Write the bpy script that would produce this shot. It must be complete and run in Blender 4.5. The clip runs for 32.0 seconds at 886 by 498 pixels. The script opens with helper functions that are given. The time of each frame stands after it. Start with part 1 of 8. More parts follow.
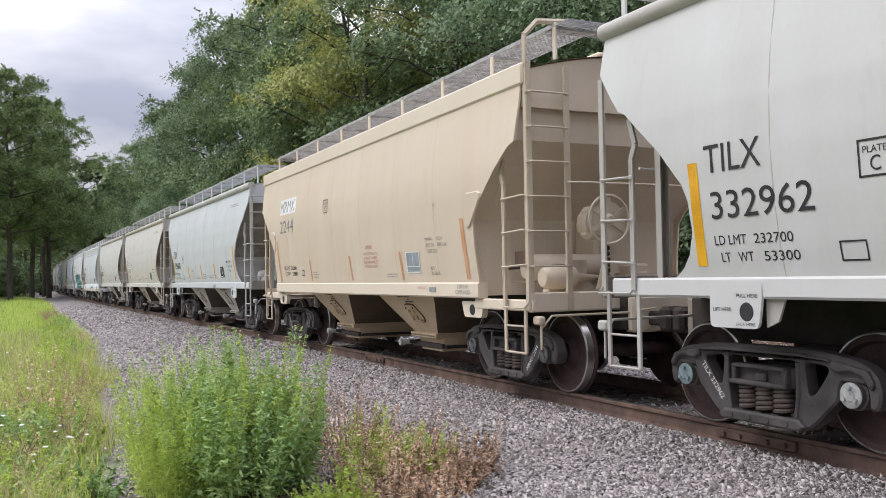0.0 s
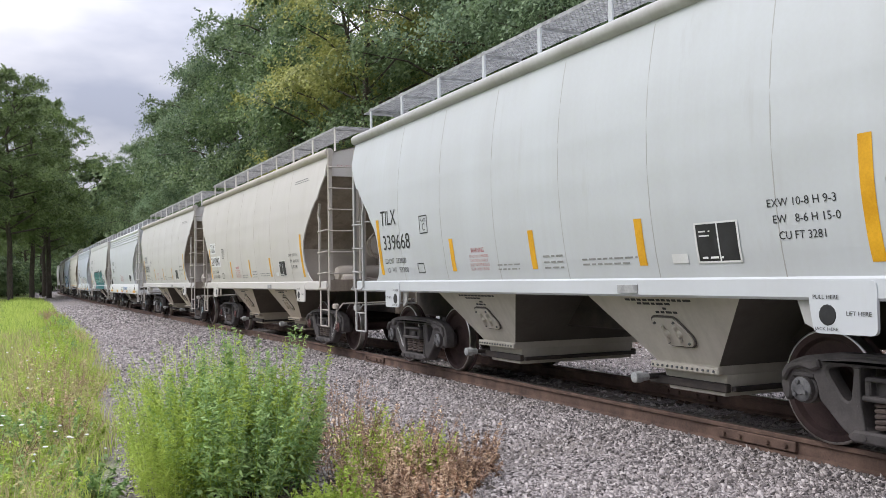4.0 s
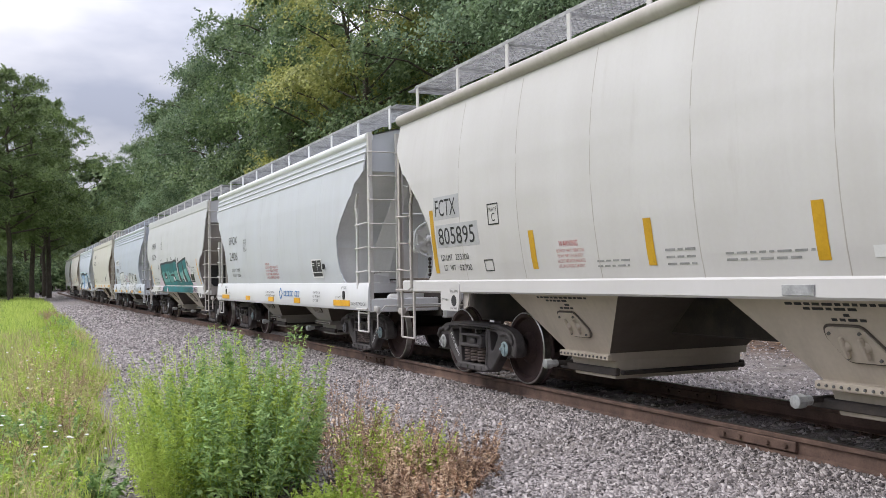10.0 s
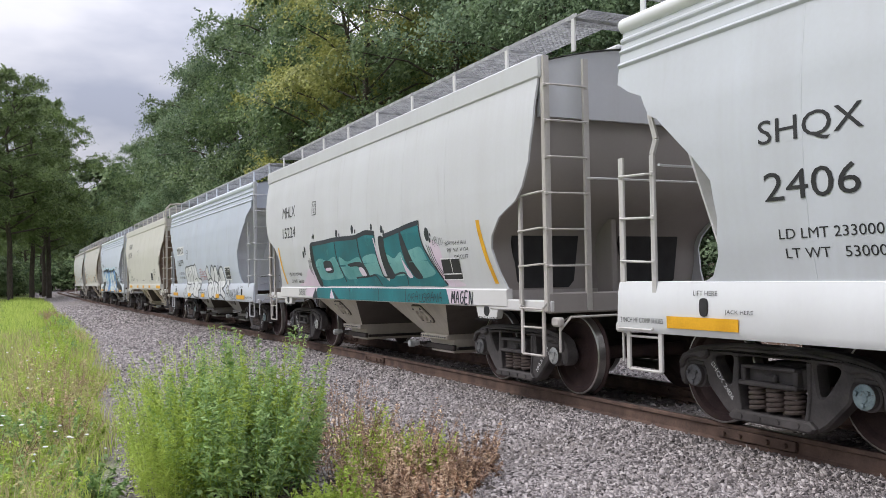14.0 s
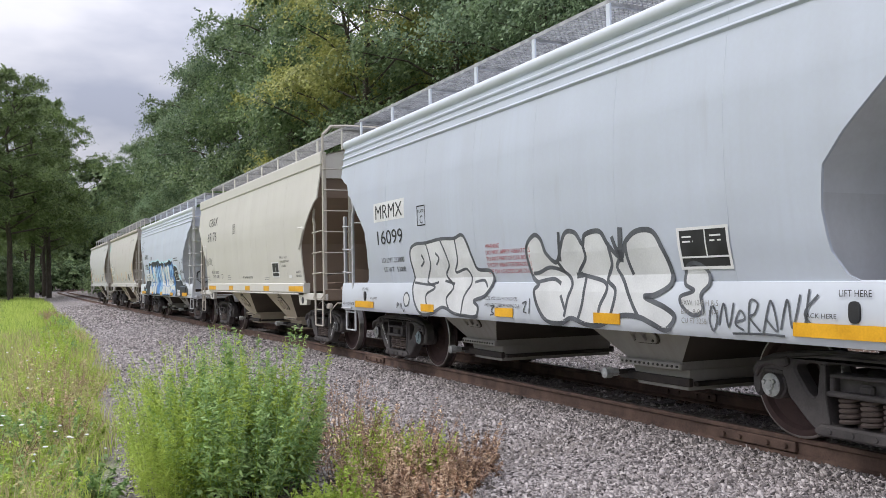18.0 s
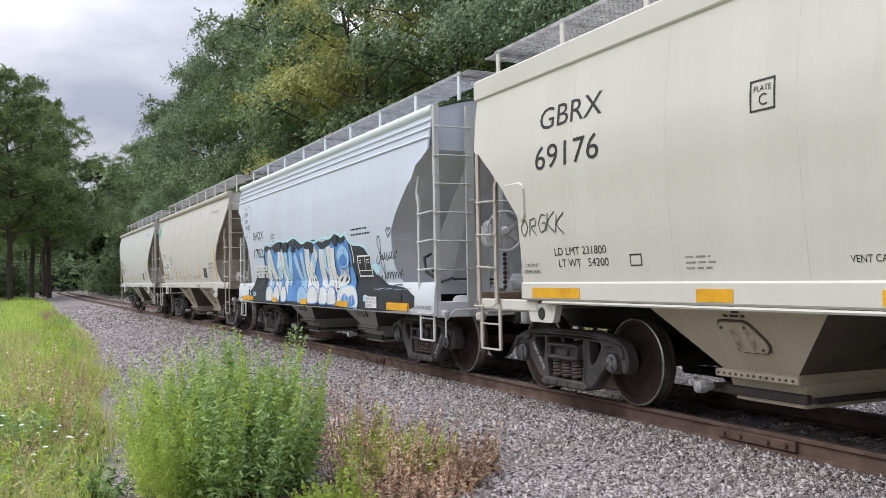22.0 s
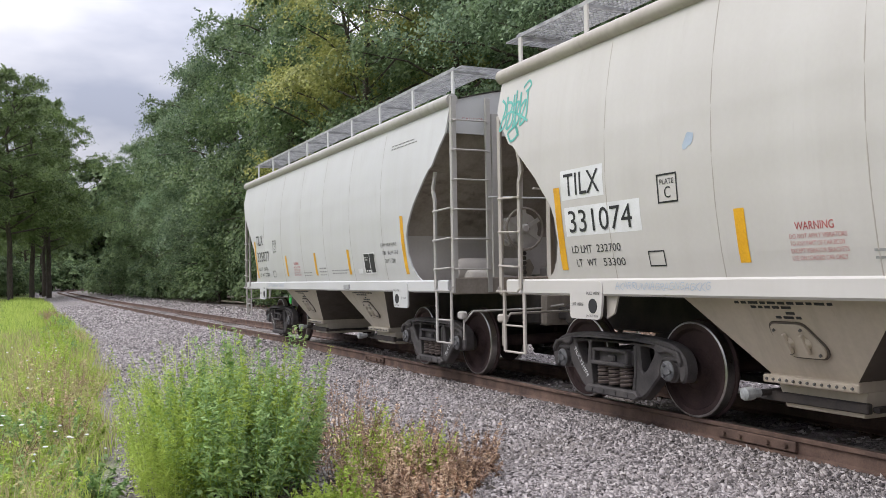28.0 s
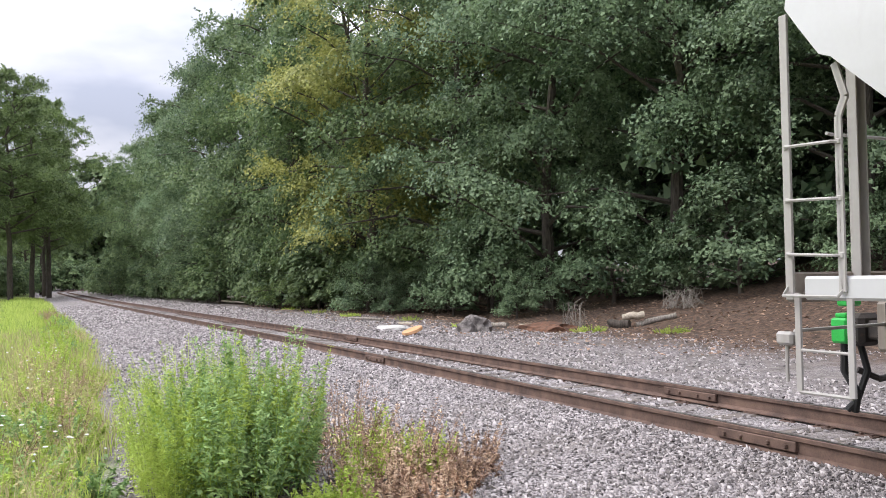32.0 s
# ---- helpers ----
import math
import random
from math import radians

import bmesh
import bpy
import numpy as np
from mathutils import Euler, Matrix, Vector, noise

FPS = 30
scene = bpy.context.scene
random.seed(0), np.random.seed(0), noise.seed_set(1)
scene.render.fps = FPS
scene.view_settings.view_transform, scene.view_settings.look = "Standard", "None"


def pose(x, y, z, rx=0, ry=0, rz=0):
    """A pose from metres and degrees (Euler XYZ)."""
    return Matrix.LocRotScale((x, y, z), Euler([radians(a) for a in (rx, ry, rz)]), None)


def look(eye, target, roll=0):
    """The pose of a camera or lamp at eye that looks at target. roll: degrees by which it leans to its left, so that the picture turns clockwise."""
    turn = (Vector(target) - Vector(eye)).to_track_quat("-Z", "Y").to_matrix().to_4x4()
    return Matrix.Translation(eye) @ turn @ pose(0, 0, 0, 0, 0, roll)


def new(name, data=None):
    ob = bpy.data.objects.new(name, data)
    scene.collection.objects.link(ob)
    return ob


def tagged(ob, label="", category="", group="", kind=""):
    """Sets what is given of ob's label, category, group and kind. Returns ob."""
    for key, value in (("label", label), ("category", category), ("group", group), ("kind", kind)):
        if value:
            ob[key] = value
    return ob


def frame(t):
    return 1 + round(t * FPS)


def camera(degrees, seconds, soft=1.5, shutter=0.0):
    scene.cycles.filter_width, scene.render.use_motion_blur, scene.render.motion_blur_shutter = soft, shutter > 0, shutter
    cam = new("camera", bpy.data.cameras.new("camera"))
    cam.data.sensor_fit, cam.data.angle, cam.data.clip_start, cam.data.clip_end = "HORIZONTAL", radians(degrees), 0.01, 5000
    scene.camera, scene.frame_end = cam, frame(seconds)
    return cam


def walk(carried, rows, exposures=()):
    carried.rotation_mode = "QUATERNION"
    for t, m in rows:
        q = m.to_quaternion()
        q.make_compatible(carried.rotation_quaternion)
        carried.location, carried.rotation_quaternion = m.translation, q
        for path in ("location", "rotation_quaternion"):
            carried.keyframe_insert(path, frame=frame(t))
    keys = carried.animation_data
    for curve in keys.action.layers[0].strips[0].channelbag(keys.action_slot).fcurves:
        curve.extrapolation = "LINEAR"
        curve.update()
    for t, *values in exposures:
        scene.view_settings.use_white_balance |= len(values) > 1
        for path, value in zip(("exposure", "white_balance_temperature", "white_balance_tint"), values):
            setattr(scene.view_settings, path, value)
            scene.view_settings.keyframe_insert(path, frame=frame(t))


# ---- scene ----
import mathutils.geometry

# ------------------------------------------------------------ camera
cam = camera(52.84, 32.0, soft=0.6, shutter=0.0)
EYE = (0.0, 0.0, 1.36)
YAW, PITCH = radians(64.43), radians(1.847)
AIM = (-math.sin(YAW) * math.cos(PITCH), math.cos(YAW) * math.cos(PITCH), EYE[2] + math.sin(PITCH))
VIEW = look(EYE, AIM, -0.906)
EXPOSURES = ((0.0, 0.22), (9.5, 0.22), (12.0, 0.10), (19.0, 0.10), (21.0, 0.17), (24.0, 0.13), (28.0, 0.19), (30.5, 0.24), (31.2, 0.32), (32.0, 0.56))
walk(cam, [(0.0, VIEW), (32.0, VIEW)], EXPOSURES)

# ------------------------------------------------------------ sky and sun
SUN_EL, SUN_AZ = radians(52), radians(205)
world = bpy.data.worlds.new("sky")
scene.world = world
world.use_nodes = True


def build_sky():
    nt = world.node_tree
    nt.nodes.clear()
    n = nt.nodes.new
    out, bg = n("ShaderNodeOutputWorld"), n("ShaderNodeBackground")
    sky = n("ShaderNodeTexSky")
    sky.sky_type, sky.sun_disc = "NISHITA", False
    sky.sun_elevation, sky.sun_rotation = SUN_EL, SUN_AZ
    sky.air_density, sky.dust_density = 1.0, 2.0
    tc, mp = n("ShaderNodeTexCoord"), n("ShaderNodeMapping")
    mp.inputs["Scale"].default_value = (1.0, 1.0, 2.6)
    noi = n("ShaderNodeTexNoise")
    noi.inputs["Scale"].default_value, noi.inputs["Detail"].default_value, noi.inputs["Roughness"].default_value = 3.4, 5, 0.5
    ramp = n("ShaderNodeValToRGB")
    ramp.color_ramp.elements[0].position, ramp.color_ramp.elements[0].color = 0.36, (5.3, 5.6, 7.0, 1)
    ramp.color_ramp.elements[1].position, ramp.color_ramp.elements[1].color = 0.62, (10.0, 9.9, 10.8, 1)
    mix = n("ShaderNodeMix")
    mix.data_type = "RGBA"
    mix.inputs[0].default_value = 0.88
    nt.links.new(tc.outputs["Generated"], mp.inputs[0])
    nt.links.new(mp.outputs[0], noi.inputs[0])
    nt.links.new(noi.outputs[0], ramp.inputs[0])
    nt.links.new(sky.outputs[0], mix.inputs[6])
    nt.links.new(ramp.outputs[0], mix.inputs[7])
    # an overcast sky is brighter overhead than at the horizon
    sep, lift, shade = n("ShaderNodeSeparateXYZ"), n("ShaderNodeMapRange"), n("ShaderNodeVectorMath")
    lift.inputs[1].default_value, lift.inputs[2].default_value, lift.inputs[3].default_value, lift.inputs[4].default_value = 0.0, 1.0, 0.44, 2.55
    shade.operation = "SCALE"
    nt.links.new(tc.outputs["Generated"], sep.inputs[0])
    nt.links.new(sep.outputs[2], lift.inputs[0])
    nt.links.new(mix.outputs[2], shade.inputs[0])
    nt.links.new(lift.outputs[0], shade.inputs["Scale"])
    nt.links.new(shade.outputs[0], bg.inputs[0])
    bg.inputs[1].default_value = 0.10
    nt.links.new(bg.outputs[0], out.inputs[0])


build_sky()
sun_data = bpy.data.lights.new("sun", "SUN")
sun_data.energy, sun_data.angle, sun_data.color = 1.5, radians(30), (1.0, 0.965, 0.91)
sun = new("sun", sun_data)
sun.matrix_world = look((math.cos(SUN_EL) * math.sin(SUN_AZ) * 50, math.cos(SUN_EL) * math.cos(SUN_AZ) * 50, math.sin(SUN_EL) * 50), (0, 0, 0))

# ------------------------------------------------------------ materials


def surf(name, c1, c2, rough=0.7, metal=0.0, scale=6.0, stretch=(1, 1, 1), fine=60.0, bump=0.15, vary=0.0, c3=None, c3_at=0.62, spec=0.5):
    """A surface of two colours mixed by broad noise, with grain, patches of a third colour, relief and roughness that vary."""
    m = bpy.data.materials.new(name)
    m.use_nodes = True
    nt = m.node_tree
    n, ln = nt.nodes.new, nt.links.new
    b = nt.nodes["Principled BSDF"]
    tc, mp = n("ShaderNodeTexCoord"), n("ShaderNodeMapping")
    mp.inputs["Scale"].default_value = stretch
    ln(tc.outputs["Object"], mp.inputs[0])
    big, small = n("ShaderNodeTexNoise"), n("ShaderNodeTexNoise")
    big.inputs["Scale"].default_value, big.inputs["Detail"].default_value = scale, 6
    small.inputs["Scale"].default_value, small.inputs["Detail"].default_value = fine, 4
    ln(mp.outputs[0], big.inputs[0]), ln(tc.outputs["Object"], small.inputs[0])
    add = n("ShaderNodeMath")
    add.operation = "MULTIPLY_ADD"
    add.inputs[1].default_value = 0.35
    ln(small.outputs[0], add.inputs[0]), ln(big.outputs[0], add.inputs[2])
    ramp = n("ShaderNodeValToRGB")
    ramp.color_ramp.elements[0].position, ramp.color_ramp.elements[0].color = 0.48, (*c1, 1)
    ramp.color_ramp.elements[1].position, ramp.color_ramp.elements[1].color = 0.86, (*c2, 1)
    ln(add.outputs[0], ramp.inputs[0])
    col = ramp.outputs[0]
    if c3:
        spot, sr = n("ShaderNodeTexNoise"), n("ShaderNodeMapRange")
        spot.inputs["Scale"].default_value, spot.inputs["Detail"].default_value, spot.inputs["Roughness"].default_value = scale * 2.3, 8, 0.7
        ln(mp.outputs[0], spot.inputs[0])
        sr.inputs[1].default_value, sr.inputs[2].default_value = c3_at, c3_at + 0.16
        ln(spot.outputs[0], sr.inputs[0])
        mx = n("ShaderNodeMix")
        mx.data_type = "RGBA"
        ln(sr.outputs[0], mx.inputs[0]), ln(col, mx.inputs[6])
        mx.inputs[7].default_value = (*c3, 1)
        col = mx.outputs[2]
    if vary:
        oi, hs, mr = n("ShaderNodeObjectInfo"), n("ShaderNodeHueSaturation"), n("ShaderNodeMapRange")
        mr.inputs[3].default_value, mr.inputs[4].default_value = 1 - vary, 1 + vary
        ln(oi.outputs["Random"], mr.inputs[0]), ln(mr.outputs[0], hs.inputs["Value"]), ln(col, hs.inputs["Color"])
        col = hs.outputs[0]
    ln(col, b.inputs["Base Color"])
    rr = n("ShaderNodeMapRange")
    rr.inputs[3].default_value, rr.inputs[4].default_value = max(0.05, rough - 0.12), min(1.0, rough + 0.12)
    ln(add.outputs[0], rr.inputs[0]), ln(rr.outputs[0], b.inputs["Roughness"])
    b.inputs["Metallic"].default_value = metal
    b.inputs["Specular IOR Level"].default_value = spec
    if bump:
        bp = n("ShaderNodeBump")
        bp.inputs["Strength"].default_value, bp.inputs["Distance"].default_value = bump, 0.02
        ln(add.outputs[0], bp.inputs["Height"]), ln(bp.outputs[0], b.inputs["Normal"])
    return m


def leaf_mat(name, dark, light, shine=0.5, through_=0.35):
    """Leaves: each one of its own shade, with light coming through."""
    m = bpy.data.materials.new(name)
    m.use_nodes = True
    nt = m.node_tree
    n, ln = nt.nodes.new, nt.links.new
    b, out = nt.nodes["Principled BSDF"], nt.nodes["Material Output"]
    geo, oi, tc, noi = n("ShaderNodeNewGeometry"), n("ShaderNodeObjectInfo"), n("ShaderNodeTexCoord"), n("ShaderNodeTexNoise")
    noi.inputs["Scale"].default_value = 0.7
    ln(tc.outputs["Object"], noi.inputs[0])
    add = n("ShaderNodeMath")
    add.operation = "MULTIPLY_ADD"
    add.inputs[1].default_value = 0.55
    ln(geo.outputs["Random Per Island"], add.inputs[0]), ln(noi.outputs[0], add.inputs[2])
    ramp = n("ShaderNodeValToRGB")
    ramp.color_ramp.elements[0].position, ramp.color_ramp.elements[0].color = 0.4, (*dark, 1)
    ramp.color_ramp.elements[1].position, ramp.color_ramp.elements[1].color = 1.0, (*light, 1)
    ln(add.outputs[0], ramp.inputs[0])
    hs, mr = n("ShaderNodeHueSaturation"), n("ShaderNodeMapRange")
    mr.inputs[3].default_value, mr.inputs[4].default_value = 0.8, 1.2
    ln(oi.outputs["Random"], mr.inputs[0]), ln(mr.outputs[0], hs.inputs["Value"]), ln(ramp.outputs[0], hs.inputs["Color"])
    ln(hs.outputs[0], b.inputs["Base Color"])
    b.inputs["Roughness"].default_value = shine
    b.inputs["Specular IOR Level"].default_value = 0.3
    tr, ms = n("ShaderNodeBsdfTranslucent"), n("ShaderNodeMixShader")
    ms.inputs[0].default_value = through_
    ln(hs.outputs[0], tr.inputs[0]), ln(b.outputs[0], ms.inputs[1]), ln(tr.outputs[0], ms.inputs[2]), ln(ms.outputs[0], out.inputs[0])
    return m


def ground_mat():
    """Grass, gravel and leaf litter, mixed by the distance from the track with ragged borders."""
    m = bpy.data.materials.new("ground")
    m.use_nodes = True
    nt = m.node_tree
    n, ln = nt.nodes.new, nt.links.new
    b = nt.nodes["Principled BSDF"]
    tc, sep = n("ShaderNodeTexCoord"), n("ShaderNodeSeparateXYZ")
    ln(tc.outputs["Object"], sep.inputs[0])

    def noise_(scale, detail=6):
        t = n("ShaderNodeTexNoise")
        t.inputs["Scale"].default_value, t.inputs["Detail"].default_value = scale, detail
        ln(tc.outputs["Object"], t.inputs[0])
        return t.outputs[0]

    def ramp_(src, p0, c0, p1, c1):
        r = n("ShaderNodeValToRGB")
        r.color_ramp.elements[0].position, r.color_ramp.elements[0].color = p0, (*c0, 1)
        r.color_ramp.elements[1].position, r.color_ramp.elements[1].color = p1, (*c1, 1)
        ln(src, r.inputs[0])
        return r.outputs[0]

    def mix_(fac, a, b2):
        x = n("ShaderNodeMix")
        x.data_type = "RGBA"
        ln(fac, x.inputs[0]), ln(a, x.inputs[6]), ln(b2, x.inputs[7])
        return x.outputs[2]

    def border(at, soft, wob, src=None):
        k = n("ShaderNodeMath")
        k.operation = "MULTIPLY_ADD"
        k.inputs[1].default_value = wob
        ln(noise_(0.8), k.inputs[0]), ln(src or sep.outputs[1], k.inputs[2])
        r = n("ShaderNodeMapRange")
        r.inputs[1].default_value, r.inputs[2].default_value = at - soft + wob / 2, at + soft + wob / 2
        ln(k.outputs[0], r.inputs[0])
        return r.outputs[0]

    vor = n("ShaderNodeTexVoronoi")
    vor.inputs["Scale"].default_value = 42
    ln(tc.outputs["Object"], vor.inputs[0])
    vsep = n("ShaderNodeSeparateColor")
    ln(vor.outputs["Color"], vsep.inputs[0])
    gravel = ramp_(vsep.outputs[0], 0.0, (0.07, 0.060, 0.058), 1.0, (0.50, 0.455, 0.445))
    dirt = ramp_(noise_(3.0, 9), 0.35, (0.12, 0.10, 0.088), 0.7, (0.32, 0.285, 0.26))
    stony = mix_(ramp_(noise_(0.9, 5), 0.45, (0, 0, 0), 0.62, (0.75, 0.75, 0.75)), gravel, dirt)
    grass = ramp_(noise_(2.5, 9), 0.35, (0.11, 0.15, 0.045), 0.72, (0.32, 0.40, 0.11))
    litter = ramp_(noise_(7.0, 10), 0.35, (0.05, 0.034, 0.024), 0.7, (0.20, 0.125, 0.085))
    # the grass verge widens up the line
    widen, past = n("ShaderNodeMapRange"), n("ShaderNodeMath")
    widen.inputs[1].default_value, widen.inputs[2].default_value, widen.inputs[3].default_value, widen.inputs[4].default_value = -8.0, -34.0, 0.0, 1.35
    past.operation = "SUBTRACT"
    ln(sep.outputs[0], widen.inputs[0]), ln(sep.outputs[1], past.inputs[0]), ln(widen.outputs[0], past.inputs[1])
    col = mix_(border(0.66, 0.12, 0.45, past.outputs[0]), grass, stony)
    worn = ramp_(noise_(5.0, 10), 0.36, (0.07, 0.058, 0.05), 0.68, (0.30, 0.26, 0.23))
    half = n("ShaderNodeMath")
    half.operation = "MULTIPLY"
    half.inputs[1].default_value = 0.4
    ln(border(9.6, 0.8, 1.6), half.inputs[0])
    col = mix_(half.outputs[0], col, worn)
    col = mix_(border(14.2, 1.4, 4.0), col, litter)
    ln(col, b.inputs["Base Color"])
    b.inputs["Roughness"].default_value = 0.95
    bp = n("ShaderNodeBump")
    bp.inputs["Strength"].default_value, bp.inputs["Distance"].default_value = 0.9, 0.03
    ln(vor.outputs["Distance"], bp.inputs["Height"]), ln(bp.outputs[0], b.inputs["Normal"])
    return m


def paint(name, col, dirt=(0.25, 0.2, 0.15), grime=0.25, rough=0.42):
    """Weathered car paint: broad fading, streaks that run down, and grime."""
    d = tuple(c * (1 - grime * 0.5) + k * grime * 0.5 for c, k in zip(col, dirt))
    e = tuple(c * (1 - grime * 0.95) + k * grime * 0.95 for c, k in zip(col, dirt))
    m = surf(name, d, col, rough, 0.0, 0.9, (2.0, 2.0, 0.25), 25.0, 0.03, 0.0, e, 0.60, 0.4)
    nt = m.node_tree
    n, ln = nt.nodes.new, nt.links.new
    b = nt.nodes["Principled BSDF"]
    col_in = b.inputs["Base Color"].links[0].from_socket
    tc, oi = n("ShaderNodeTexCoord"), n("ShaderNodeObjectInfo")
    # thin rain streaks that run down, gathered in bands, and small chips
    mp, shift = n("ShaderNodeMapping"), n("ShaderNodeVectorMath")
    shift.operation = "MULTIPLY_ADD"
    shift.inputs[1].default_value = (37, 11, 5)
    ln(oi.outputs["Random"], shift.inputs[0]), ln(tc.outputs["Object"], shift.inputs[2])
    mp.inputs["Scale"].default_value = (13.0, 5.0, 0.45)
    ln(shift.outputs[0], mp.inputs[0])
    st, band, chip = n("ShaderNodeTexNoise"), n("ShaderNodeTexNoise"), n("ShaderNodeTexNoise")
    st.inputs["Scale"].default_value, st.inputs["Detail"].default_value = 1.0, 5
    band.inputs["Scale"].default_value, band.inputs["Detail"].default_value = 0.8, 3
    chip.inputs["Scale"].default_value, chip.inputs["Detail"].default_value, chip.inputs["Roughness"].default_value = 7.0, 9, 0.75
    ln(mp.outputs[0], st.inputs[0]), ln(shift.outputs[0], band.inputs[0]), ln(shift.outputs[0], chip.inputs[0])
    r1, r2, r3, mul = n("ShaderNodeMapRange"), n("ShaderNodeMapRange"), n("ShaderNodeMapRange"), n("ShaderNodeMath")
    r1.inputs[1].default_value, r1.inputs[2].default_value = 0.44, 0.72
    r2.inputs[1].default_value, r2.inputs[2].default_value, r2.inputs[3].default_value, r2.inputs[4].default_value = 0.38, 0.66, 0.08, min(1.0, 0.22 + grime * 0.9)
    r3.inputs[1].default_value, r3.inputs[2].default_value, r3.inputs[4].default_value = 0.70, 0.74, 0.55
    ln(st.outputs[0], r1.inputs[0]), ln(band.outputs[0], r2.inputs[0]), ln(chip.outputs[0], r3.inputs[0])
    mul.operation = "MULTIPLY"
    ln(r1.outputs[0], mul.inputs[0]), ln(r2.outputs[0], mul.inputs[1])
    m1, m2 = n("ShaderNodeMix"), n("ShaderNodeMix")
    m1.data_type = m2.data_type = "RGBA"
    ln(mul.outputs[0], m1.inputs[0]), ln(col_in, m1.inputs[6])
    m1.inputs[7].default_value = (*tuple(c * (1 - grime * 0.8) + k * grime * 0.8 for c, k in zip(col, dirt)), 1)
    ln(r3.outputs[0], m2.inputs[0]), ln(m1.outputs[2], m2.inputs[6])
    m2.inputs[7].default_value = (*tuple(c * 0.55 + k * 0.45 for c, k in zip(col, dirt)), 1)
    ln(m2.outputs[2], b.inputs["Base Color"])
    # the sheets are not quite flat
    bend, bp = n("ShaderNodeTexNoise"), n("ShaderNodeBump")
    bend.inputs["Scale"].default_value, bend.inputs["Detail"].default_value = 1.1, 1
    bp.inputs["Strength"].default_value, bp.inputs["Distance"].default_value = 0.5, 0.06
    ln(shift.outputs[0], bend.inputs[0]), ln(bend.outputs[0], bp.inputs["Height"]), ln(bp.outputs[0], b.inputs["Normal"])
    return m


STEEL_DARK = surf("dark_weathered_steel", (0.022, 0.019, 0.018), (0.065, 0.052, 0.045), 0.75, 0.0, 5, bump=0.25, c3=(0.09, 0.05, 0.03))
TRUCK = surf("grimy_cast_steel", (0.034, 0.030, 0.030), (0.092, 0.082, 0.080), 0.66, 0.0, 4, bump=0.3, c3=(0.12, 0.058, 0.036), c3_at=0.70)
WHEEL = surf("wheel_steel", (0.030, 0.018, 0.018), (0.078, 0.050, 0.047), 0.75, 0.0, 3, bump=0.15, spec=0.25)
TREAD = surf("polished_tread", (0.35, 0.34, 0.33), (0.6, 0.58, 0.56), 0.28, 1.0, 6, bump=0.03)
CAP = surf("bearing_cap", (0.06, 0.06, 0.062), (0.17, 0.17, 0.175), 0.6, 0.2, 12, bump=0.2, c3=(0.10, 0.05, 0.03))
CAP_BLUE = surf("blue_bearing_cap", (0.13, 0.19, 0.205), (0.27, 0.345, 0.36), 0.55, 0.1, 12, bump=0.2, c3=(0.10, 0.06, 0.04), c3_at=0.58)
CAP_PALE = surf("pale_bearing_cap", (0.26, 0.27, 0.27), (0.48, 0.49, 0.48), 0.5, 0.2, 12, bump=0.2, c3=(0.12, 0.08, 0.06), c3_at=0.58)
CAP_RED = surf("red_bearing_cap", (0.06, 0.024, 0.024), (0.13, 0.05, 0.046), 0.6, 0.0, 12, bump=0.2, c3=(0.05, 0.035, 0.03), c3_at=0.55)
SPRING = surf("rusty_spring_steel", (0.05, 0.037, 0.032), (0.13, 0.098, 0.085), 0.65, 0.0, 9, bump=0.1)
RAIL_RUST = surf("rusty_rail", (0.075, 0.047, 0.037), (0.19, 0.12, 0.09), 0.8, 0.0, 5, bump=0.2, c3=(0.05, 0.03, 0.025))
RAIL_TOP = surf("rail_head", (0.20, 0.17, 0.155), (0.42, 0.38, 0.36), 0.35, 0.9, 4, (0.2, 1, 1), bump=0.05)
TIE = surf("weathered_tie", (0.055, 0.046, 0.040), (0.21, 0.18, 0.155), 0.9, 0.0, 5, (6, 0.5, 2), 40, 0.6, 0.25)
STONE = surf("ballast_stone", (0.15, 0.14, 0.137), (0.36, 0.345, 0.34), 0.9, 0.0, 9, bump=0.4)
BARK = surf("bark", (0.035, 0.028, 0.022), (0.12, 0.10, 0.08), 0.95, 0.0, 6, (4, 4, 0.6), 30, 0.9)
DEADWOOD = surf("grey_dead_wood", (0.14, 0.12, 0.10), (0.38, 0.34, 0.29), 0.9, 0.0, 6, (4, 4, 1), 30, 0.6)
BLACK = surf("black_lettering", (0.012, 0.012, 0.013), (0.03, 0.03, 0.032), 0.55, fine=80, bump=0)
WHITE = surf("white_panel", (0.66, 0.66, 0.65), (0.8, 0.8, 0.8), 0.5, scale=3, bump=0)
FADED = surf("faded_small_lettering", (0.16, 0.16, 0.155), (0.30, 0.30, 0.29), 0.6, bump=0)
FADED_RED = surf("faded_red_lettering", (0.45, 0.17, 0.16), (0.55, 0.28, 0.26), 0.6, bump=0)
OCHRE = surf("ochre_reflector", (0.46, 0.25, 0.01), (0.62, 0.36, 0.02), 0.4, scale=4, bump=0, c3=(0.30, 0.18, 0.03), c3_at=0.6)
RED = surf("red_lettering", (0.35, 0.045, 0.05), (0.5, 0.09, 0.09), 0.55, bump=0)
YELLOW = surf("yellow_reflector", (0.62, 0.30, 0.008), (0.85, 0.45, 0.02), 0.4, scale=4, bump=0, c3=(0.42, 0.22, 0.03), c3_at=0.6)
ORANGE = surf("faded_orange_reflector", (0.52, 0.25, 0.13), (0.62, 0.35, 0.20), 0.5, scale=4, bump=0)
